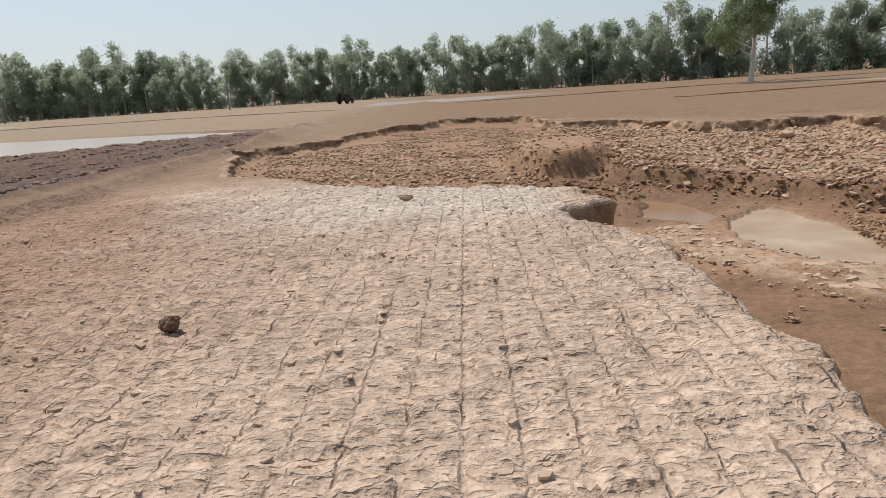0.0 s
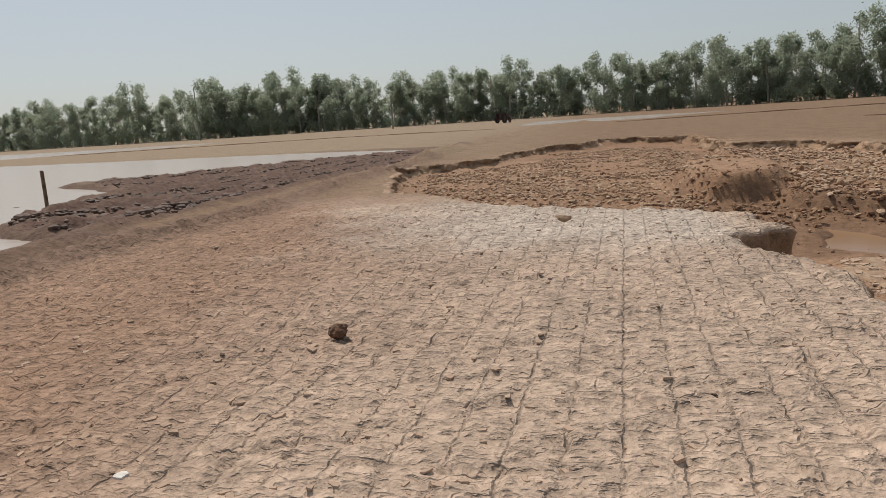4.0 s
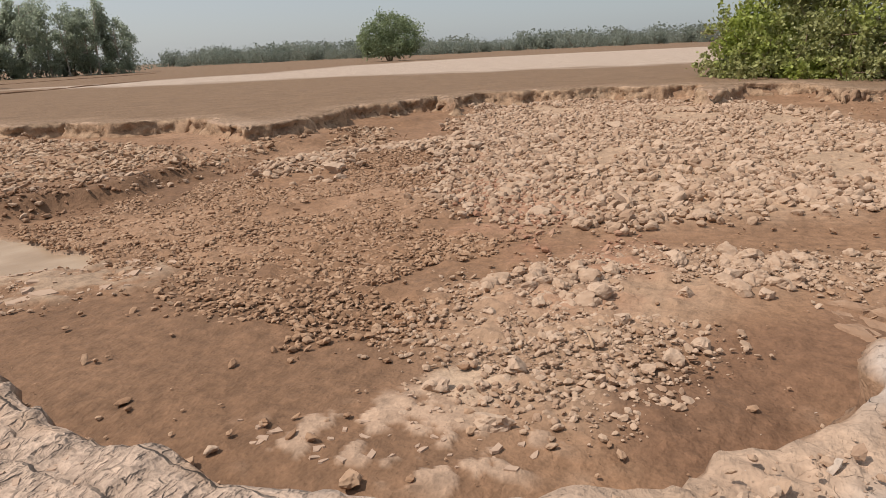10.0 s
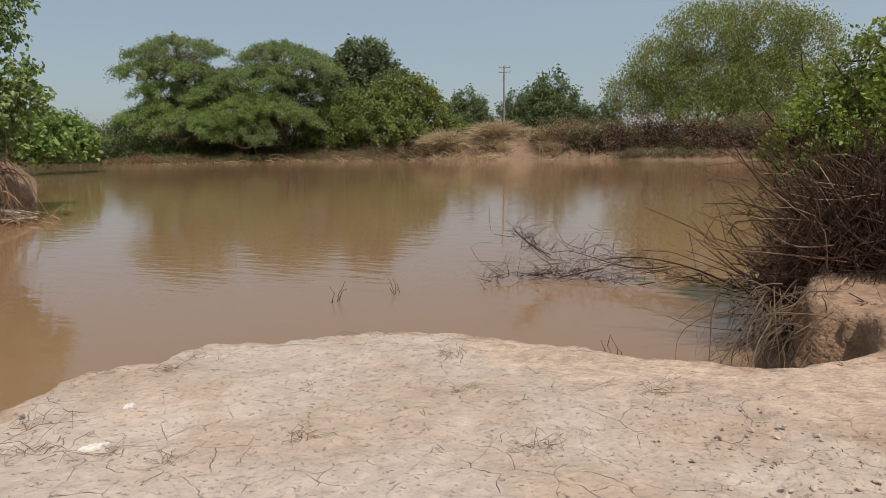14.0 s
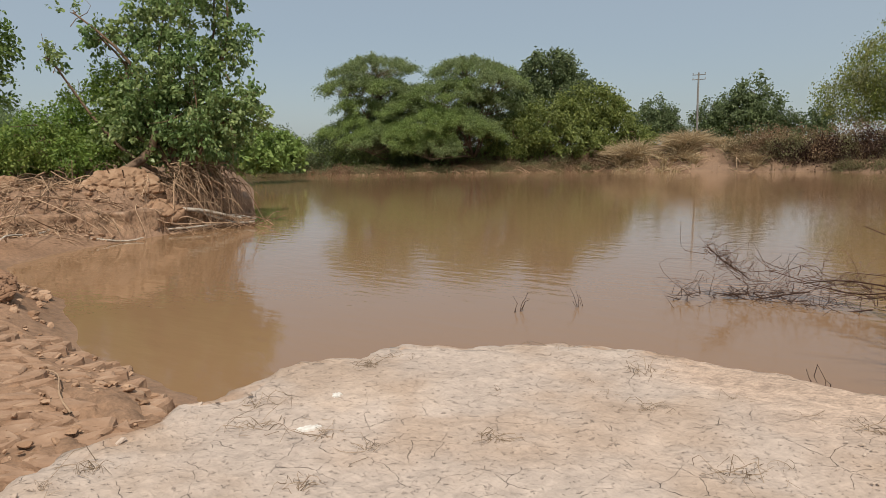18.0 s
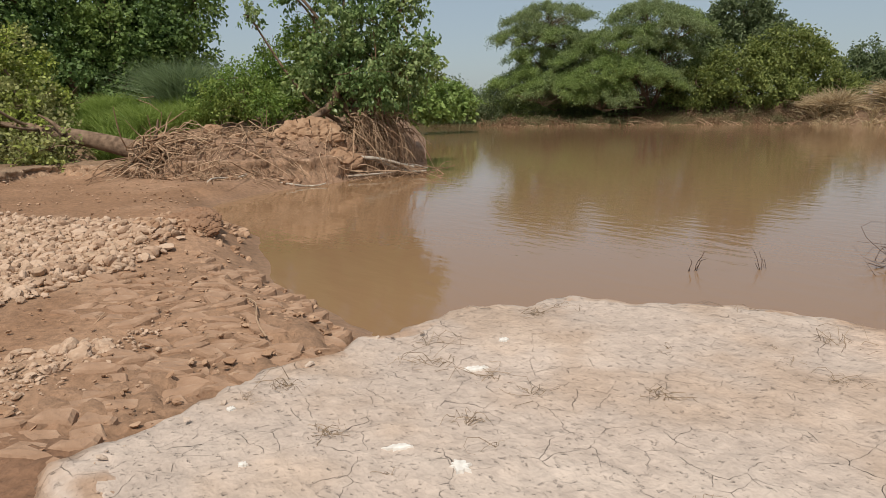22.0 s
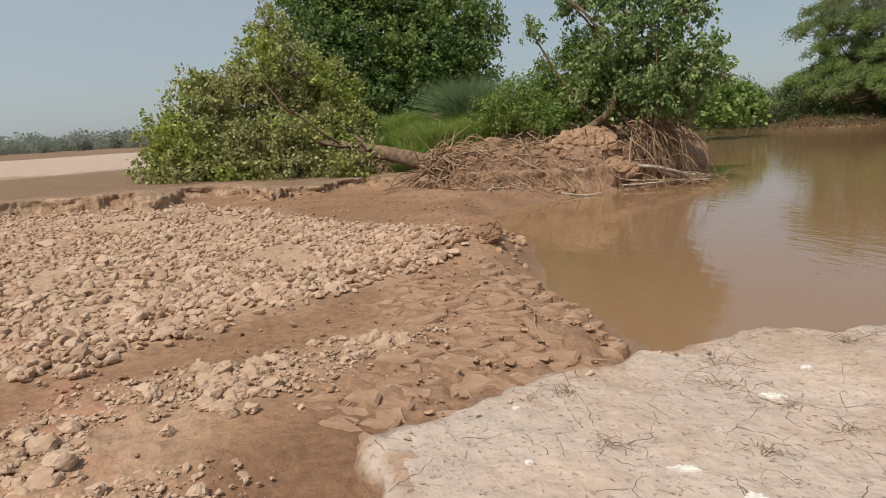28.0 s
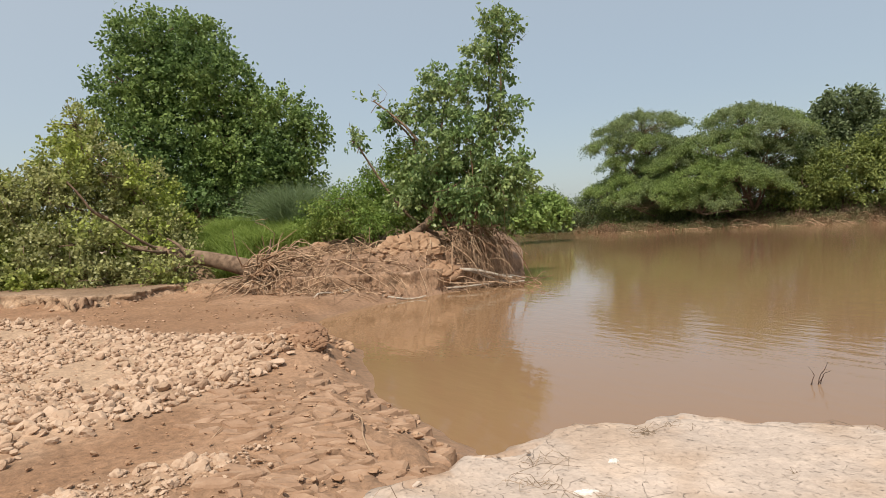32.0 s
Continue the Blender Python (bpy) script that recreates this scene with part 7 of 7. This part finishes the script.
for px, py, r, w in [(-0.5, 0.62, 0.68, 0.34), (-0.5, -0.62, 0.68, 0.34), (1.15, 0.5, 0.4, 0.2), (1.15, -0.5, 0.4, 0.2)]:
    wheel = new("wheel")
    wheel.parent = tractor
    a = np.linspace(0, 2 * math.pi, 25)
    v, f = tube(np.column_stack([px + (r - w * 0.4) * np.cos(a), np.full(25, py), r + (r - w * 0.4) * np.sin(a)]), np.full(25, w * 0.42), 8)
    o = new("tyre", link_mesh("tyre", v, f, RUBBER))
    o.parent = wheel
    bm = bmesh.new()
    bmesh.ops.create_cone(bm, cap_ends=True, segments=16, radius1=r * 0.55, radius2=r * 0.55, depth=w * 0.4, matrix=pose(px, py, r, 90, 0, 0))
    me = bpy.data.meshes.new("rim")
    bm.to_mesh(me)
    bm.free()
    me.materials.append(PAINT)
    o = new("rim", me)
    o.parent = wheel


# ---- plates of dried mud ----
def plate(rnd, k=7):
    """A thin irregular plate: low ring, top ring, middle."""
    a = np.sort(rnd.uniform(0, 2 * math.pi, k) * 0.35 + np.arange(k) * 2 * math.pi / k * 0.65 + 0.3)
    r = rnd.uniform(0.75, 1.15, k)
    ring = np.column_stack([np.cos(a) * r, np.sin(a) * r])
    v = np.concatenate([np.column_stack([ring * 1.04, np.full(k, -1.2)]), np.column_stack([ring * 0.95, rnd.uniform(0.6, 1.0, k)]), [(0, 0, 0.85)]])
    i = np.arange(k)
    j = (i + 1) % k
    f = np.concatenate([np.column_stack([i, j, k + j]), np.column_stack([i, k + j, k + i]), np.column_stack([k + i, k + j, np.full(k, 2 * k)])])
    return v, f


def plates(zone, count, lo, hi, thick, aspect, seed, high):
    """Places for plates inside an outline: (x, y, z, length, width, thickness, turn, tilts)."""
    rnd = np.random.default_rng(seed)
    xs, ys = [p[0] for p in zone], [p[1] for p in zone]
    x, y = rnd.uniform(min(xs), max(xs), count * 4), rnd.uniform(min(ys), max(ys), count * 4)
    keep = (sdist(zone, x, y) + 0.4 * fbm(x, y, 3, seed % 30) > 0)
    x, y = x[keep][:count], y[keep][:count]
    m = ground_at(x, y)[1]
    ok = (m["high"] > 0.97) if high else (m["high"] < 0.3) & (m["river"] < -0.1)
    x, y = x[ok], y[ok]
    z = surface(x, y)[0]
    n = len(x)
    size = lo + (hi - lo) * rnd.random(n) ** 2
    return np.column_stack([x, y, z, size, size * rnd.uniform(aspect * 0.7, aspect * 1.3, n), thick * rnd.uniform(0.5, 1.3, n), rnd.normal(0, 0.6, n), rnd.normal(0, 0.09, (n, 2))])


def lay(places, kinds, rnd):
    pieces = []
    for x, y, z, a, b, t, turn, tx, ty in places:
        v, f = kinds[rnd.integers(0, len(kinds))]
        w = v * [a * 0.5, b * 0.5, t]
        w[:, 2] += w[:, 0] * tx + w[:, 1] * ty
        c, q = math.cos(turn), math.sin(turn)
        pieces.append((np.column_stack([w[:, 0] * c - w[:, 1] * q + x, w[:, 0] * q + w[:, 1] * c + y, w[:, 2] + z]), f))
    return joined(pieces)


pr = np.random.default_rng(500)
kinds = [plate(pr) for i in range(14)]
DRIED = [(-5.8, 1.0), (-5.5, 9), (-3, 11), (1.2, 9.6), (1.9, 8), (1.85, 4), (1.65, 2), (1.6, 1.2), (-1, 1.0)]
spots = plates(DRIED, 2000, 0.02, 0.1, 0.006, 0.55, 501, True)
far_first = np.argsort(-np.hypot(spots[:, 0], spots[:, 1]))
spots = spots[far_first]
v, f = lay(spots[:-300], kinds, pr)
rest = tagged(new("mud_flakes", link_mesh("mud_flakes", v, f, CRUST_MUD, False)), kind="stuff")
rest.parent = ground
shared = [link_mesh("mud_plate", v, f, CRUST_PIECE, False) for v, f in kinds]
for x, y, z, a, b, t, turn, tx, ty in spots[-300:]:
    o = new("mud_plate", shared[pr.integers(0, 14)])
    o.parent = ground
    o.matrix_basis = pose(x, y, z, math.degrees(ty), -math.degrees(tx), math.degrees(turn)) @ Matrix.Diagonal((a * 0.5, b * 0.5, t, 1))
shared = [link_mesh("mud_flake", v, f, CRUST_PIECE, False) for v, f in kinds]
for x, y, z, a, b, t, turn, tx, ty in np.concatenate([plates(FLAKES, 45, 0.03, 0.12, 0.008, 0.5, 503, False), plates(CRUST, 110, 0.07, 0.3, 0.012, 0.6, 504, False)]):
    o = new("mud_flake", shared[pr.integers(0, 14)])
    o.parent = ground
    o.matrix_basis = pose(x, y, z, math.degrees(ty), -math.degrees(tx), math.degrees(turn) - 30) @ Matrix.Diagonal((a * 0.5, b * 0.5, t, 1))
# fractured slabs of mud by the shore: a broken grid, each slab tilted on its own
sr = np.random.default_rng(502)
turn, du, dv = math.radians(49), 0.27, 0.15
c, q = math.cos(turn), math.sin(turn)


def corner(i, j):
    h = np.random.default_rng(9000 + i * 131 + j)
    u, w = (i + 0.5 * (j % 2) + h.uniform(-0.42, 0.42)) * du, (j + h.uniform(-0.44, 0.44)) * dv
    return np.array([7.2 + u * c - w * q, -2.2 + u * q + w * c])


cells_ = []
for i in range(-16, 17):
    for j in range(-26, 27):
        cells_.append([corner(i, j), corner(i + 1, j), corner(i + 1, j + 1), corner(i, j + 1)])
cells_ = np.array(cells_)
mids = cells_.mean(1)
mx, my = mids[:, 0], mids[:, 1]
near_zone = np.where(sdist(SLABS, mx, my) > -0.6)[0]
cells_, mids, mx, my = cells_[near_zone], mids[near_zone], mx[near_zone], my[near_zone]
gm = ground_at(mx, my)[1]
gz = surface(mx, my)[0]
use = (sdist(SLABS, mx, my) + 0.7 * fbm(mx * 1.3, my * 1.3, 3, 12) > 0.0) & (gm["high"] < 0.25) & (gm["river"] < -0.15) & (fbm(mx * 1.7, my * 1.7, 3, 14) > -0.42) & (sr.random(len(mx)) > 0.12)
for k, mid, z in zip(cells_[use][:560], mids[use], gz[use]):
    ring = []
    for a, b in zip(k, np.roll(k, -1, 0)):
        ring += [a + (b - a) * 0.14 + sr.normal(0, 0.008, 2), a + (b - a) * sr.uniform(0.4, 0.6) + sr.normal(0, 0.016, 2)]
    ring = (np.array(ring) - mid) * sr.uniform(0.82, 1.08)
    tx, ty, up = 0.07 + sr.normal(0, 0.1), -0.10 + sr.normal(0, 0.1), sr.uniform(0.005, 0.055)
    lean = ring @ [tx, ty]
    v = np.concatenate([np.column_stack([ring * 1.08, np.full(8, -0.12)]), np.column_stack([ring, lean + up - 0.022]), np.column_stack([ring * 0.8, lean * 0.9 + up + sr.normal(0, 0.004, 8)]), [(0, 0, up + sr.uniform(0, 0.012))]])
    f = []
    for p in range(8):
        r = (p + 1) % 8
        f += [(p, r, 8 + r), (p, 8 + r, 8 + p), (8 + p, 8 + r, 16 + r), (8 + p, 16 + r, 16 + p), (16 + p, 16 + r, 24)]
    o = new("mud_slab", link_mesh("mud_slab", v, np.array(f), SLAB_MUD, False))
    o.parent = ground
    o.location = (mid[0], mid[1], z - 0.012)
